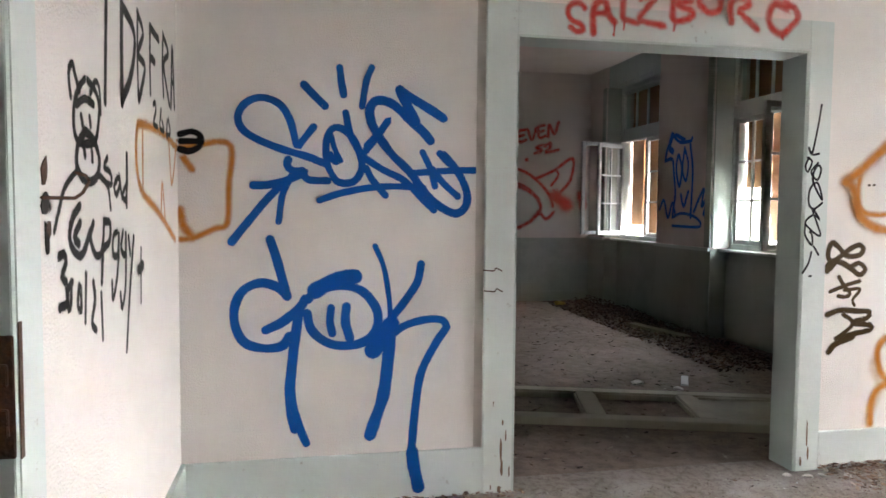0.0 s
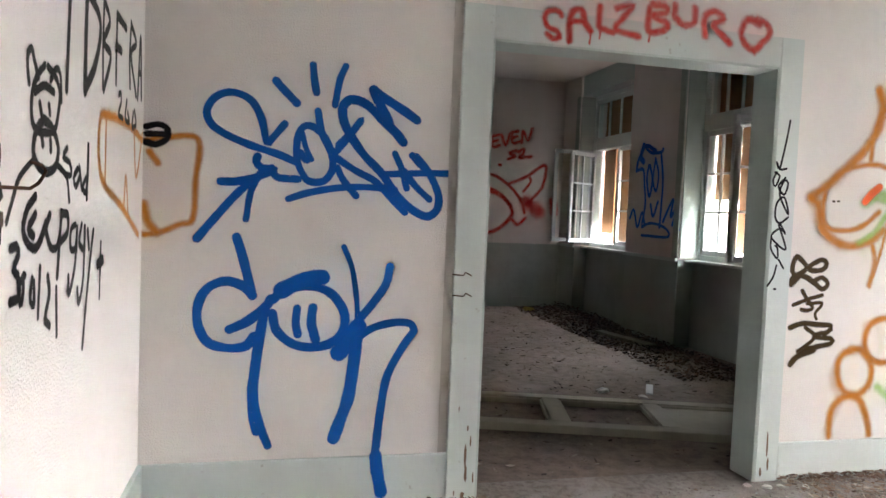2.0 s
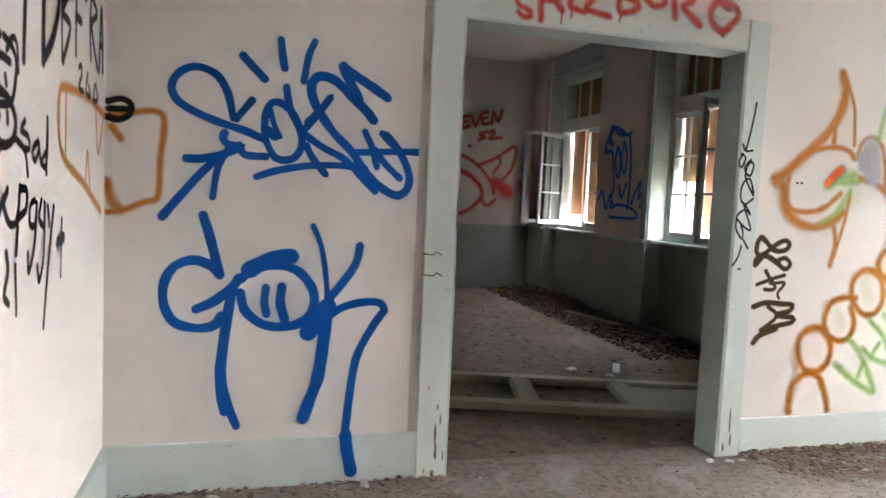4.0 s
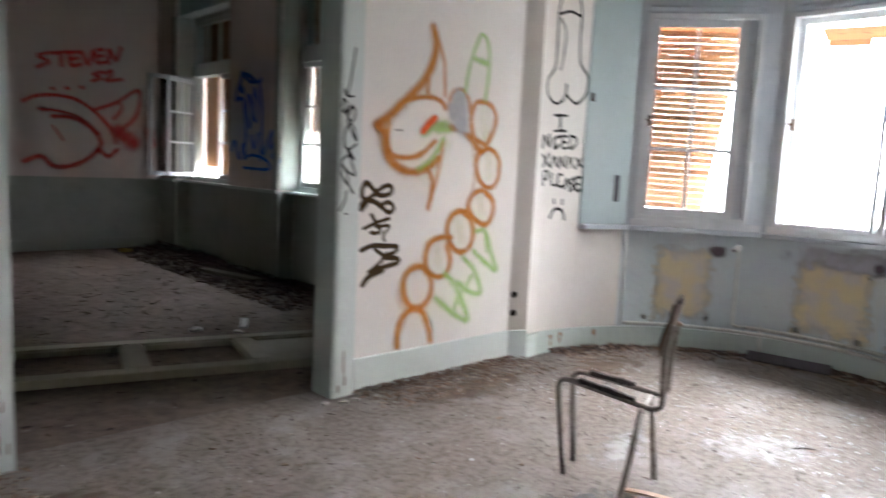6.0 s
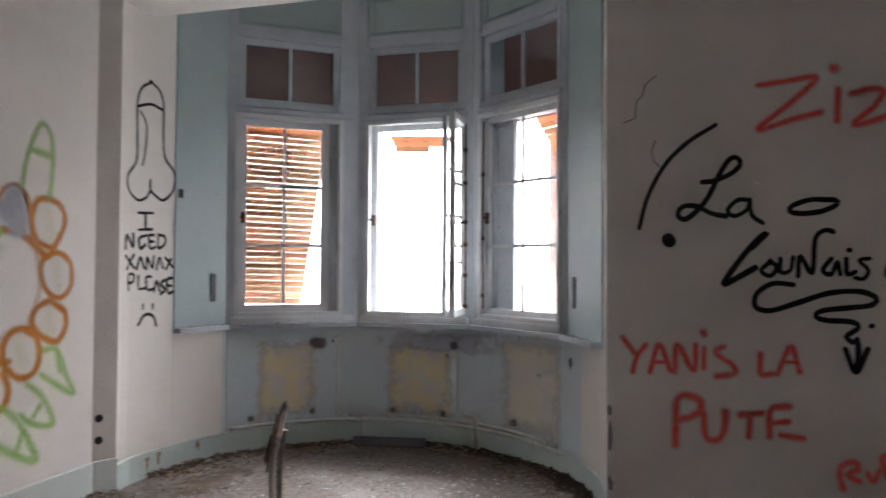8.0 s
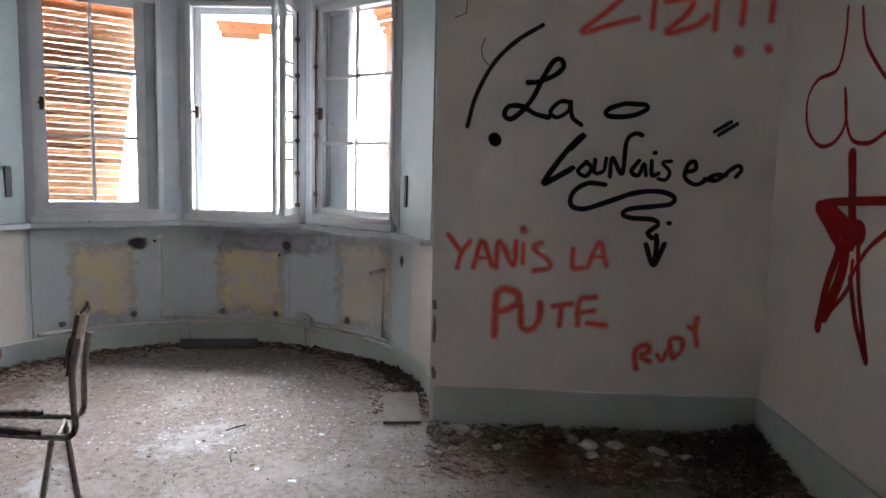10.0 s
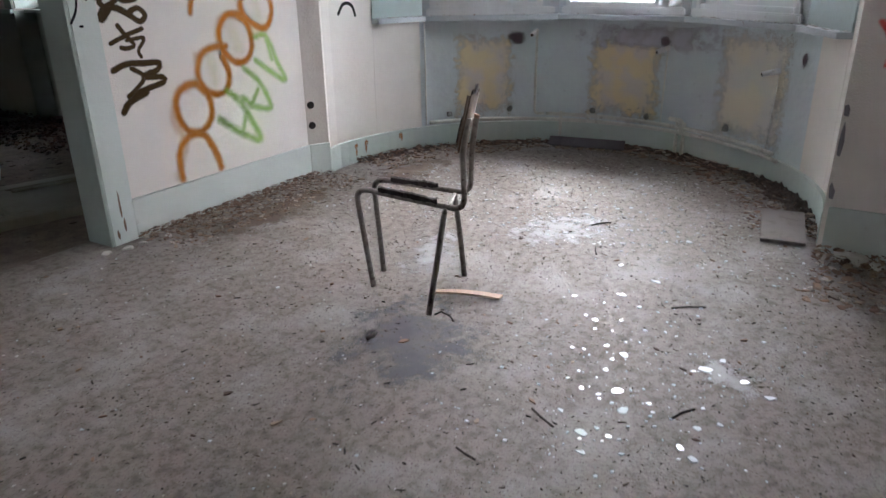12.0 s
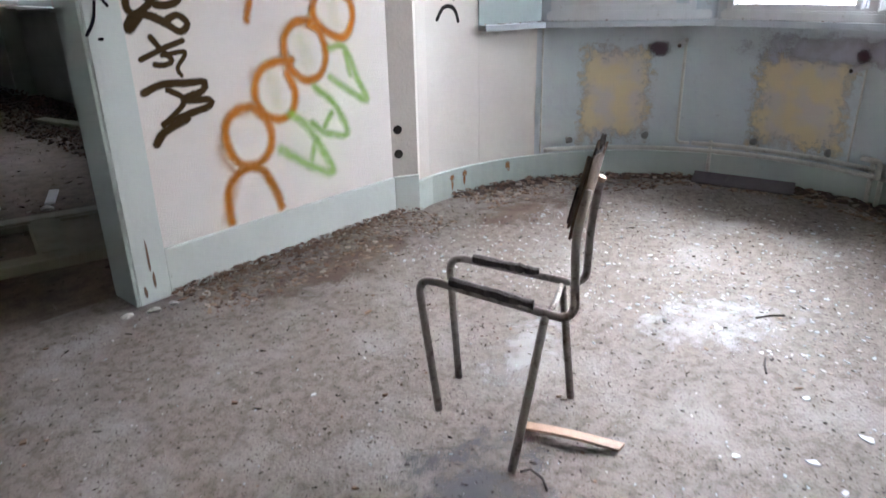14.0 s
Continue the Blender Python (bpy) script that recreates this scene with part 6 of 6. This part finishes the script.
stroke(g, 0.019, (-1.446, 1.198), (-1.417, 1.202), (-1.404, 1.182), (-1.435, 1.154), (-1.407, 1.139), (-1.402, 1.094), (-1.450, 1.088))
stroke(g, 0.017, (-1.361, 1.134), (-1.393, 1.118), (-1.388, 1.073), (-1.372, 1.090), (-1.369, 1.135))
stroke(g, 0.017, (-1.313, 1.122), (-1.325, 1.077), (-1.301, 1.060), (-1.301, 1.114))
stroke(g, 0.015, (-1.260, 1.144), (-1.272, 1.029))
stroke(g, 0.018, (-1.203, 1.117), (-1.191, 1.073), (-1.219, 1.020), (-1.187, 0.994))
stroke(g, 0.016, (-1.136, 1.081), (-1.129, 0.961))
g = graffiti('tall_line', BLACK, 'x', 'thin black sprayed vertical line', -1.4526)
stroke(g, 0.023, (-1.035, 1.889), (-1.049, 1.766), (-1.066, 1.585))
g = graffiti('black_initials', BLACK, 'x', 'black painted letters DBFRA and a date', -1.4541)
stroke(g, 0.032, (-0.871, 1.898), (-0.881, 1.758), (-0.884, 1.612))
stroke(g, 0.029, (-0.871, 1.893), (-0.739, 1.858), (-0.722, 1.793), (-0.785, 1.694), (-0.884, 1.615))
stroke(g, 0.019, (-0.675, 1.927), (-0.685, 1.783), (-0.679, 1.651))
stroke(g, 0.023, (-0.676, 1.923), (-0.601, 1.874), (-0.677, 1.794), (-0.583, 1.767), (-0.672, 1.647))
stroke(g, 0.021, (-0.496, 1.928), (-0.504, 1.802), (-0.503, 1.697))
stroke(g, 0.026, (-0.496, 1.922), (-0.357, 1.912))
stroke(g, 0.025, (-0.503, 1.821), (-0.431, 1.817))
stroke(g, 0.022, (-0.273, 1.953), (-0.292, 1.824), (-0.278, 1.722))
stroke(g, 0.023, (-0.273, 1.948), (-0.179, 1.900), (-0.270, 1.839), (-0.169, 1.706))
stroke(g, 0.024, (-0.135, 1.700), (-0.094, 1.940), (-0.062, 1.710))
stroke(g, 0.019, (-0.116, 1.803), (-0.068, 1.800))
stroke(g, 0.017, (-0.460, 1.665), (-0.431, 1.675), (-0.424, 1.644), (-0.464, 1.599), (-0.399, 1.593))
stroke(g, 0.017, (-0.324, 1.664), (-0.349, 1.599), (-0.277, 1.592), (-0.306, 1.624))
stroke(g, 0.018, (-0.208, 1.636), (-0.223, 1.581), (-0.154, 1.599), (-0.185, 1.645))
g = graffiti('orange_box_side', ORANGE, 'x', 'orange-brown sprayed outline of a box', -1.4543)
stroke(g, 0.021, (-0.022, 1.550), (-0.277, 1.579), (-0.628, 1.576), (-0.708, 1.546), (-0.716, 1.434), (-0.643, 1.355), (-0.380, 1.283), (-0.075, 1.173))
stroke(g, 0.012, (-0.629, 1.567), (-0.635, 1.365))
stroke(g, 0.013, (-0.349, 1.289), (-0.321, 1.394), (-0.277, 1.267))
stroke(g, 0.014, (-0.189, 1.573), (-0.132, 1.400), (-0.020, 1.578))
g = graffiti('phallus_doodle', INKSPRAY, 'bay', 'crude black sprayed outline doodle', 0.0)
stroke(g, 0.019, (83.00, 2.473), (86.51, 2.417), (87.96, 2.319), (87.91, 2.120), (88.08, 1.958), (91.08, 1.859), (90.62, 1.772), (87.38, 1.718), (84.67, 1.738), (83.04, 1.789))
stroke(g, 0.020, (83.82, 2.476), (80.37, 2.431), (78.76, 2.345), (78.72, 2.156), (77.90, 2.008), (74.40, 1.922), (74.76, 1.806), (78.24, 1.735), (81.22, 1.756), (83.04, 1.789), (83.26, 1.851))
stroke(g, 0.020, (87.74, 2.295), (83.38, 2.330), (78.95, 2.313))
stroke(g, 0.015, (86.89, 2.270), (84.78, 2.188), (85.15, 2.022), (85.97, 1.939))
g = graffiti('black_capitals', INKSPRAY, 'bay', 'black sprayed words I need and please with a sad face', 0.0)
stroke(g, 0.019, (87.15, 1.639), (82.20, 1.646))
stroke(g, 0.023, (84.65, 1.639), (84.62, 1.540))
stroke(g, 0.019, (86.91, 1.535), (82.38, 1.543))
stroke(g, 0.023, (91.62, 1.417), (91.20, 1.498), (88.79, 1.429), (88.81, 1.508))
stroke(g, 0.023, (84.20, 1.504), (86.69, 1.481), (86.25, 1.419), (84.60, 1.445))
stroke(g, 0.019, (81.77, 1.506), (83.38, 1.501), (82.96, 1.424), (81.15, 1.432))
stroke(g, 0.019, (83.17, 1.465), (81.76, 1.466))
stroke(g, 0.020, (80.17, 1.515), (79.95, 1.426), (77.40, 1.461), (77.80, 1.502), (79.97, 1.511))
stroke(g, 0.019, (91.38, 1.371), (88.33, 1.300))
stroke(g, 0.019, (88.56, 1.379), (90.92, 1.294))
stroke(g, 0.019, (87.48, 1.293), (86.24, 1.365), (84.98, 1.300))
stroke(g, 0.019, (84.15, 1.292), (83.96, 1.365), (82.12, 1.299), (81.74, 1.373))
stroke(g, 0.020, (80.52, 1.291), (79.54, 1.366), (78.15, 1.298))
stroke(g, 0.020, (77.38, 1.366), (74.28, 1.305))
stroke(g, 0.020, (75.06, 1.359), (76.98, 1.291))
stroke(g, 0.019, (90.23, 1.169), (90.25, 1.258), (88.32, 1.257), (88.73, 1.214), (90.24, 1.208))
stroke(g, 0.019, (86.84, 1.249), (86.61, 1.173), (84.53, 1.175))
stroke(g, 0.019, (82.51, 1.244), (84.14, 1.241), (83.71, 1.164), (81.69, 1.169))
stroke(g, 0.023, (81.49, 1.151), (80.50, 1.217), (79.30, 1.156))
stroke(g, 0.024, (77.35, 1.223), (78.91, 1.201), (77.34, 1.159), (78.90, 1.134))
stroke(g, 0.024, (74.65, 1.233), (76.57, 1.222), (76.17, 1.139), (74.25, 1.145))
stroke(g, 0.020, (76.37, 1.184), (74.83, 1.183))
stroke(g, 0.019, (85.13, 1.074), (85.12, 1.049))
stroke(g, 0.019, (81.87, 1.070), (81.86, 1.044))
stroke(g, 0.023, (86.55, 0.950), (84.90, 1.001), (82.86, 1.009), (81.25, 0.984), (80.44, 0.934))
g = graffiti('black_lettering', INK, 'x', 'black brush-lettered words La Cou aise with a flourish', 3.0293)
stroke(g, 0.017, (-3.349, 1.991), (-3.225, 1.914), (-3.121, 1.808), (-3.043, 1.659), (-3.003, 1.509))
stroke(g, 0.020, (-3.290, 1.723), (-3.341, 1.728), (-3.417, 1.761), (-3.455, 1.800), (-3.443, 1.832), (-3.410, 1.828), (-3.367, 1.762), (-3.316, 1.655), (-3.265, 1.589), (-3.213, 1.549), (-3.180, 1.568), (-3.200, 1.608), (-3.265, 1.610), (-3.329, 1.575), (-3.392, 1.561))
stroke(g, 0.017, (-3.493, 1.635), (-3.443, 1.635), (-3.400, 1.588), (-3.430, 1.561), (-3.485, 1.592), (-3.495, 1.640), (-3.505, 1.565), (-3.550, 1.528))
stroke(g, 0.020, (-3.822, 1.630), (-3.750, 1.631), (-3.677, 1.606), (-3.665, 1.580), (-3.714, 1.569), (-3.798, 1.579), (-3.858, 1.609), (-3.851, 1.628), (-3.810, 1.631))
stroke(g, 0.048, (-3.136, 1.454), (-3.141, 1.446))
stroke(g, 0.023, (-3.505, 1.415), (-3.567, 1.481), (-3.530, 1.454), (-3.455, 1.362), (-3.380, 1.247), (-3.430, 1.269), (-3.518, 1.322))
stroke(g, 0.017, (-3.580, 1.349), (-3.543, 1.309), (-3.580, 1.284), (-3.609, 1.323), (-3.580, 1.354))
stroke(g, 0.017, (-3.624, 1.363), (-3.624, 1.302), (-3.665, 1.311), (-3.677, 1.371))
stroke(g, 0.017, (-3.697, 1.285), (-3.706, 1.376), (-3.755, 1.299), (-3.769, 1.454), (-3.810, 1.493), (-3.841, 1.485))
stroke(g, 0.017, (-3.833, 1.364), (-3.798, 1.312), (-3.833, 1.294), (-3.857, 1.351), (-3.869, 1.295))
stroke(g, 0.017, (-3.893, 1.364), (-3.897, 1.295), (-3.928, 1.306))
stroke(g, 0.017, (-3.904, 1.403), (-3.909, 1.403))
stroke(g, 0.015, (-3.986, 1.365), (-3.944, 1.357), (-3.981, 1.314), (-3.963, 1.275), (-3.928, 1.280))
stroke(g, 0.018, (-4.056, 1.315), (-4.102, 1.328), (-4.097, 1.366), (-4.067, 1.353), (-4.055, 1.289), (-4.113, 1.257), (-4.192, 1.303), (-4.249, 1.304))
stroke(g, 0.020, (-3.677, 1.246), (-3.592, 1.250), (-3.525, 1.204), (-3.518, 1.143), (-3.580, 1.126), (-3.689, 1.162), (-3.821, 1.209), (-3.939, 1.219), (-4.009, 1.194), (-3.997, 1.161), (-3.916, 1.147), (-3.797, 1.131), (-3.769, 1.105), (-3.809, 1.088), (-3.916, 1.083), (-3.939, 1.058), (-3.892, 1.018), (-3.915, 0.993))
stroke(g, 0.020, (-3.934, 1.006), (-3.939, 0.956), (-3.929, 0.866))
stroke(g, 0.020, (-3.887, 0.961), (-3.929, 0.861), (-3.976, 0.965))
stroke(g, 0.018, (-3.990, 1.067), (-3.995, 1.067))
g = graffiti('red_capitals', REDDARK, 'x', 'red sprayed insult in capital letters', 3.0293)
stroke(g, 0.023, (-2.925, 0.983), (-2.987, 0.903))
stroke(g, 0.023, (-3.032, 0.951), (-2.992, 0.895), (-2.972, 0.821))
stroke(g, 0.023, (-3.051, 0.824), (-3.093, 0.953), (-3.145, 0.834))
stroke(g, 0.017, (-3.067, 0.871), (-3.124, 0.873))
stroke(g, 0.023, (-3.163, 0.829), (-3.176, 0.956), (-3.248, 0.838), (-3.258, 0.959))
stroke(g, 0.020, (-3.294, 0.946), (-3.294, 0.853))
stroke(g, 0.025, (-3.289, 1.021), (-3.294, 1.010))
stroke(g, 0.023, (-3.380, 0.955), (-3.343, 0.927), (-3.418, 0.871), (-3.426, 0.832), (-3.350, 0.816))
stroke(g, 0.023, (-3.538, 0.928), (-3.540, 0.837), (-3.592, 0.839))
stroke(g, 0.023, (-3.609, 0.840), (-3.665, 0.964), (-3.701, 0.851))
stroke(g, 0.017, (-3.624, 0.893), (-3.689, 0.895))
stroke(g, 0.032, (-3.167, 0.486), (-3.177, 0.701), (-3.267, 0.706), (-3.279, 0.666), (-3.241, 0.624), (-3.182, 0.608))
stroke(g, 0.029, (-3.292, 0.640), (-3.300, 0.535), (-3.343, 0.519), (-3.381, 0.566), (-3.386, 0.653))
stroke(g, 0.026, (-3.451, 0.641), (-3.543, 0.657))
stroke(g, 0.026, (-3.493, 0.644), (-3.486, 0.546))
stroke(g, 0.026, (-3.658, 0.694), (-3.580, 0.674), (-3.575, 0.552))
stroke(g, 0.023, (-3.580, 0.612), (-3.653, 0.626))
stroke(g, 0.026, (-3.623, 0.563), (-3.713, 0.553))
g = graffiti('red_name', REDDARK, 'x', 'small red sprayed name tag', 3.0293)
stroke(g, 0.027, (-3.872, 0.341), (-3.863, 0.429), (-3.914, 0.464), (-3.933, 0.434), (-3.891, 0.406), (-3.937, 0.379))
stroke(g, 0.021, (-3.972, 0.417), (-3.995, 0.383), (-4.018, 0.436))
stroke(g, 0.024, (-4.048, 0.405), (-4.030, 0.492), (-4.087, 0.496), (-4.087, 0.440), (-4.053, 0.405))
stroke(g, 0.024, (-4.117, 0.560), (-4.144, 0.549), (-4.156, 0.605))
stroke(g, 0.024, (-4.144, 0.549), (-4.162, 0.471))
g = graffiti('red_exclamation', REDDARK, 'x', 'red sprayed word with exclamation marks', 3.0293)
stroke(g, 0.026, (-3.535, 2.165), (-3.653, 2.178), (-3.775, 2.185), (-3.678, 2.084), (-3.535, 1.963), (-3.678, 2.000), (-3.794, 2.027))
stroke(g, 0.027, (-3.866, 2.128), (-3.861, 1.985))
stroke(g, 0.036, (-3.847, 2.223), (-3.852, 2.222))
stroke(g, 0.027, (-3.918, 2.105), (-4.000, 2.122), (-4.046, 2.107), (-4.011, 2.044), (-3.929, 1.965), (-4.058, 1.996), (-4.115, 2.040))
stroke(g, 0.027, (-4.155, 2.135), (-4.150, 1.982))
stroke(g, 0.037, (-4.139, 2.212), (-4.144, 2.212))
stroke(g, 0.028, (-4.286, 2.235), (-4.274, 2.008))
stroke(g, 0.036, (-4.267, 1.887), (-4.271, 1.877))
stroke(g, 0.028, (-4.420, 2.252), (-4.407, 2.027))
stroke(g, 0.037, (-4.400, 1.903), (-4.405, 1.895))
g = graffiti('red_writing', RED, 'y', 'red sprayed writing STEVEN S2 above a large drawing', 6.4985)
stroke(g, 0.040, (1.799, 2.389), (1.674, 2.332), (1.778, 2.279), (1.660, 2.202))
stroke(g, 0.040, (1.834, 2.385), (1.990, 2.425))
stroke(g, 0.040, (1.912, 2.402), (1.919, 2.251))
stroke(g, 0.040, (2.113, 2.439), (2.012, 2.406), (2.027, 2.270), (2.129, 2.295))
stroke(g, 0.040, (2.027, 2.342), (2.099, 2.365))
stroke(g, 0.041, (2.149, 2.444), (2.217, 2.305), (2.282, 2.474))
stroke(g, 0.041, (2.394, 2.509), (2.305, 2.477), (2.328, 2.339), (2.419, 2.364))
stroke(g, 0.041, (2.320, 2.412), (2.388, 2.434))
stroke(g, 0.041, (2.457, 2.353), (2.470, 2.518), (2.548, 2.393), (2.608, 2.557))
stroke(g, 0.041, (2.382, 2.233), (2.285, 2.194), (2.368, 2.157), (2.263, 2.110))
stroke(g, 0.041, (2.413, 2.214), (2.488, 2.259), (2.489, 2.199), (2.429, 2.133), (2.613, 2.166))
g = graffiti('red_drawing', RED, 'y', 'large red sprayed cartoon shape', 6.4985)
stroke(g, 0.040, (1.503, 1.790), (1.640, 1.865), (1.886, 1.893), (2.103, 1.852), (2.327, 1.705), (2.497, 1.504), (2.545, 1.353))
stroke(g, 0.032, (1.675, 1.710), (1.901, 1.704), (2.141, 1.632), (2.344, 1.457))
stroke(g, 0.048, (1.816, 1.640), (2.031, 1.640), (2.253, 1.527), (2.361, 1.345), (2.256, 1.189))
stroke(g, 0.048, (1.504, 1.088), (1.676, 1.152), (1.818, 1.040), (1.998, 1.045), (2.182, 1.126), (2.346, 1.268))
stroke(g, 0.024, (1.816, 1.524), (1.924, 1.361))
stroke(g, 0.041, (2.289, 1.755), (2.555, 1.873), (2.828, 2.048), (2.808, 1.754), (2.652, 1.551))
stroke(g, 0.033, (2.518, 1.657), (2.618, 1.801), (2.593, 1.876))
stroke(g, 0.041, (2.562, 1.277), (2.447, 1.181), (2.346, 1.268))
stroke(g, 0.163, (2.575, 1.508), (2.750, 1.378))
stroke(g, 0.107, (2.974, 1.531), (3.001, 1.375))
stroke(g, 0.040, (1.971, 1.987), (1.985, 1.989))
stroke(g, 0.040, (2.138, 2.017), (2.153, 2.018))
stroke(g, 0.040, (1.814, 1.966), (1.828, 1.968))
g = graffiti('hat_figure', BLUEDARK, 'x', 'blue sprayed cartoon figure with a hat', 3.0985)
stroke(g, 0.039, (4.118, 2.117), (3.996, 2.062), (3.800, 2.056), (3.768, 2.083))
stroke(g, 0.074, (4.182, 2.154), (4.237, 2.033), (4.172, 1.977))
stroke(g, 0.047, (4.318, 1.880), (4.297, 1.974), (4.239, 2.065), (4.120, 2.148), (3.915, 2.079))
stroke(g, 0.040, (4.318, 1.880), (4.167, 1.882), (4.121, 1.710), (4.085, 1.489), (4.134, 1.269))
stroke(g, 0.039, (3.798, 2.026), (3.739, 1.752), (3.745, 1.453), (3.756, 1.242))
stroke(g, 0.040, (4.048, 1.924), (4.076, 1.770), (4.005, 1.581), (3.956, 1.764), (4.024, 1.922))
stroke(g, 0.033, (3.910, 1.993), (3.944, 1.763), (3.868, 1.638), (3.832, 1.818), (3.910, 1.993))
stroke(g, 0.039, (3.965, 1.487), (3.900, 1.363), (3.816, 1.515))
stroke(g, 0.032, (4.133, 1.237), (3.954, 1.283), (3.724, 1.261), (3.579, 1.204), (3.608, 1.144), (4.128, 1.143))
stroke(g, 0.040, (4.419, 1.332), (4.333, 1.429), (4.233, 1.236), (4.141, 1.396), (4.073, 1.270))
stroke(g, 0.038, (3.693, 1.303), (3.592, 1.451), (3.512, 1.537), (3.545, 1.362), (3.445, 1.449), (3.508, 1.275))
stroke(g, 0.037, (3.475, 1.246), (3.396, 1.305), (3.372, 1.230))
g = graffiti('red_star', REDSTAR, 'y', 'red painted star under a crude red outline', -4.477)
stroke(g, 0.030, (2.583, 1.191), (2.404, 1.210), (2.068, 1.228))
stroke(g, 0.047, (2.581, 1.180), (2.448, 1.084), (2.393, 1.022), (2.457, 0.878), (2.505, 0.693))
stroke(g, 0.086, (2.509, 1.171), (2.343, 1.104), (2.262, 1.099))
stroke(g, 0.050, (2.351, 1.389), (2.327, 1.244), (2.302, 1.053))
stroke(g, 0.061, (2.341, 1.093), (2.357, 0.938), (2.458, 0.750))
stroke(g, 0.020, (2.283, 0.991), (2.305, 0.879), (2.498, 0.706))
stroke(g, 0.019, (2.053, 1.136), (2.195, 1.043), (2.292, 0.925))
stroke(g, 0.029, (2.292, 0.925), (2.225, 0.765), (2.139, 0.647))
stroke(g, 0.024, (2.262, 1.099), (2.227, 0.892), (2.141, 0.657))
g = graffiti('red_outline', REDSTAR, 'y', 'crude red painted outline drawing', -4.477)
stroke(g, 0.016, (2.474, 1.962), (2.473, 1.855), (2.516, 1.733), (2.675, 1.710), (2.753, 1.636), (2.732, 1.514), (2.627, 1.437), (2.510, 1.439), (2.432, 1.494), (2.423, 1.569), (2.445, 1.647))
stroke(g, 0.015, (2.445, 1.647), (2.416, 1.526), (2.361, 1.447), (2.242, 1.431), (2.141, 1.465))
stroke(g, 0.015, (2.366, 1.937), (2.324, 1.806), (2.213, 1.688), (2.116, 1.617))
g = graffiti('black_marks', INK, 'x', 'black brush marks ending the lettering', 3.0288)
stroke(g, 0.015, (-4.181, 1.509), (-4.255, 1.556))
stroke(g, 0.015, (-4.201, 1.494), (-4.284, 1.548))
stroke(g, 0.018, (-4.148, 1.284), (-4.207, 1.280), (-4.265, 1.329), (-4.304, 1.352), (-4.318, 1.331), (-4.294, 1.298))
g = graffiti('green_mist', GREENMIST, 'y', 'thin green mist', -0.0003)
stroke(g, 0.169, (2.552, 1.606), (2.574, 1.455))
stroke(g, 0.148, (2.609, 1.320), (2.623, 1.199))
stroke(g, 0.132, (2.558, 1.077), (2.579, 0.973))
stroke(g, 0.151, (2.374, 0.923), (2.413, 0.819))
stroke(g, 0.133, (2.209, 0.773), (2.232, 0.670))
stroke(g, 0.117, (2.066, 1.205), (2.189, 1.306), (2.269, 1.408))
g = graffiti('orange_mist', ORANGEMIST, 'y', 'thin orange mist', -0.0004)
stroke(g, 0.100, (2.106, 2.020), (2.114, 1.848), (1.983, 1.648), (1.791, 1.480), (1.757, 1.401), (1.828, 1.279), (1.958, 1.210))
stroke(g, 0.078, (2.501, 0.973), (2.312, 0.975), (2.271, 0.839))
stroke(g, 0.082, (2.125, 0.809), (2.106, 0.676), (1.986, 0.647), (1.937, 0.517), (1.986, 0.396), (1.914, 0.234))
stroke(g, 0.065, (2.481, 1.383), (2.503, 1.180), (2.446, 1.042))
for g in GRAFFITI:
    finish(g)
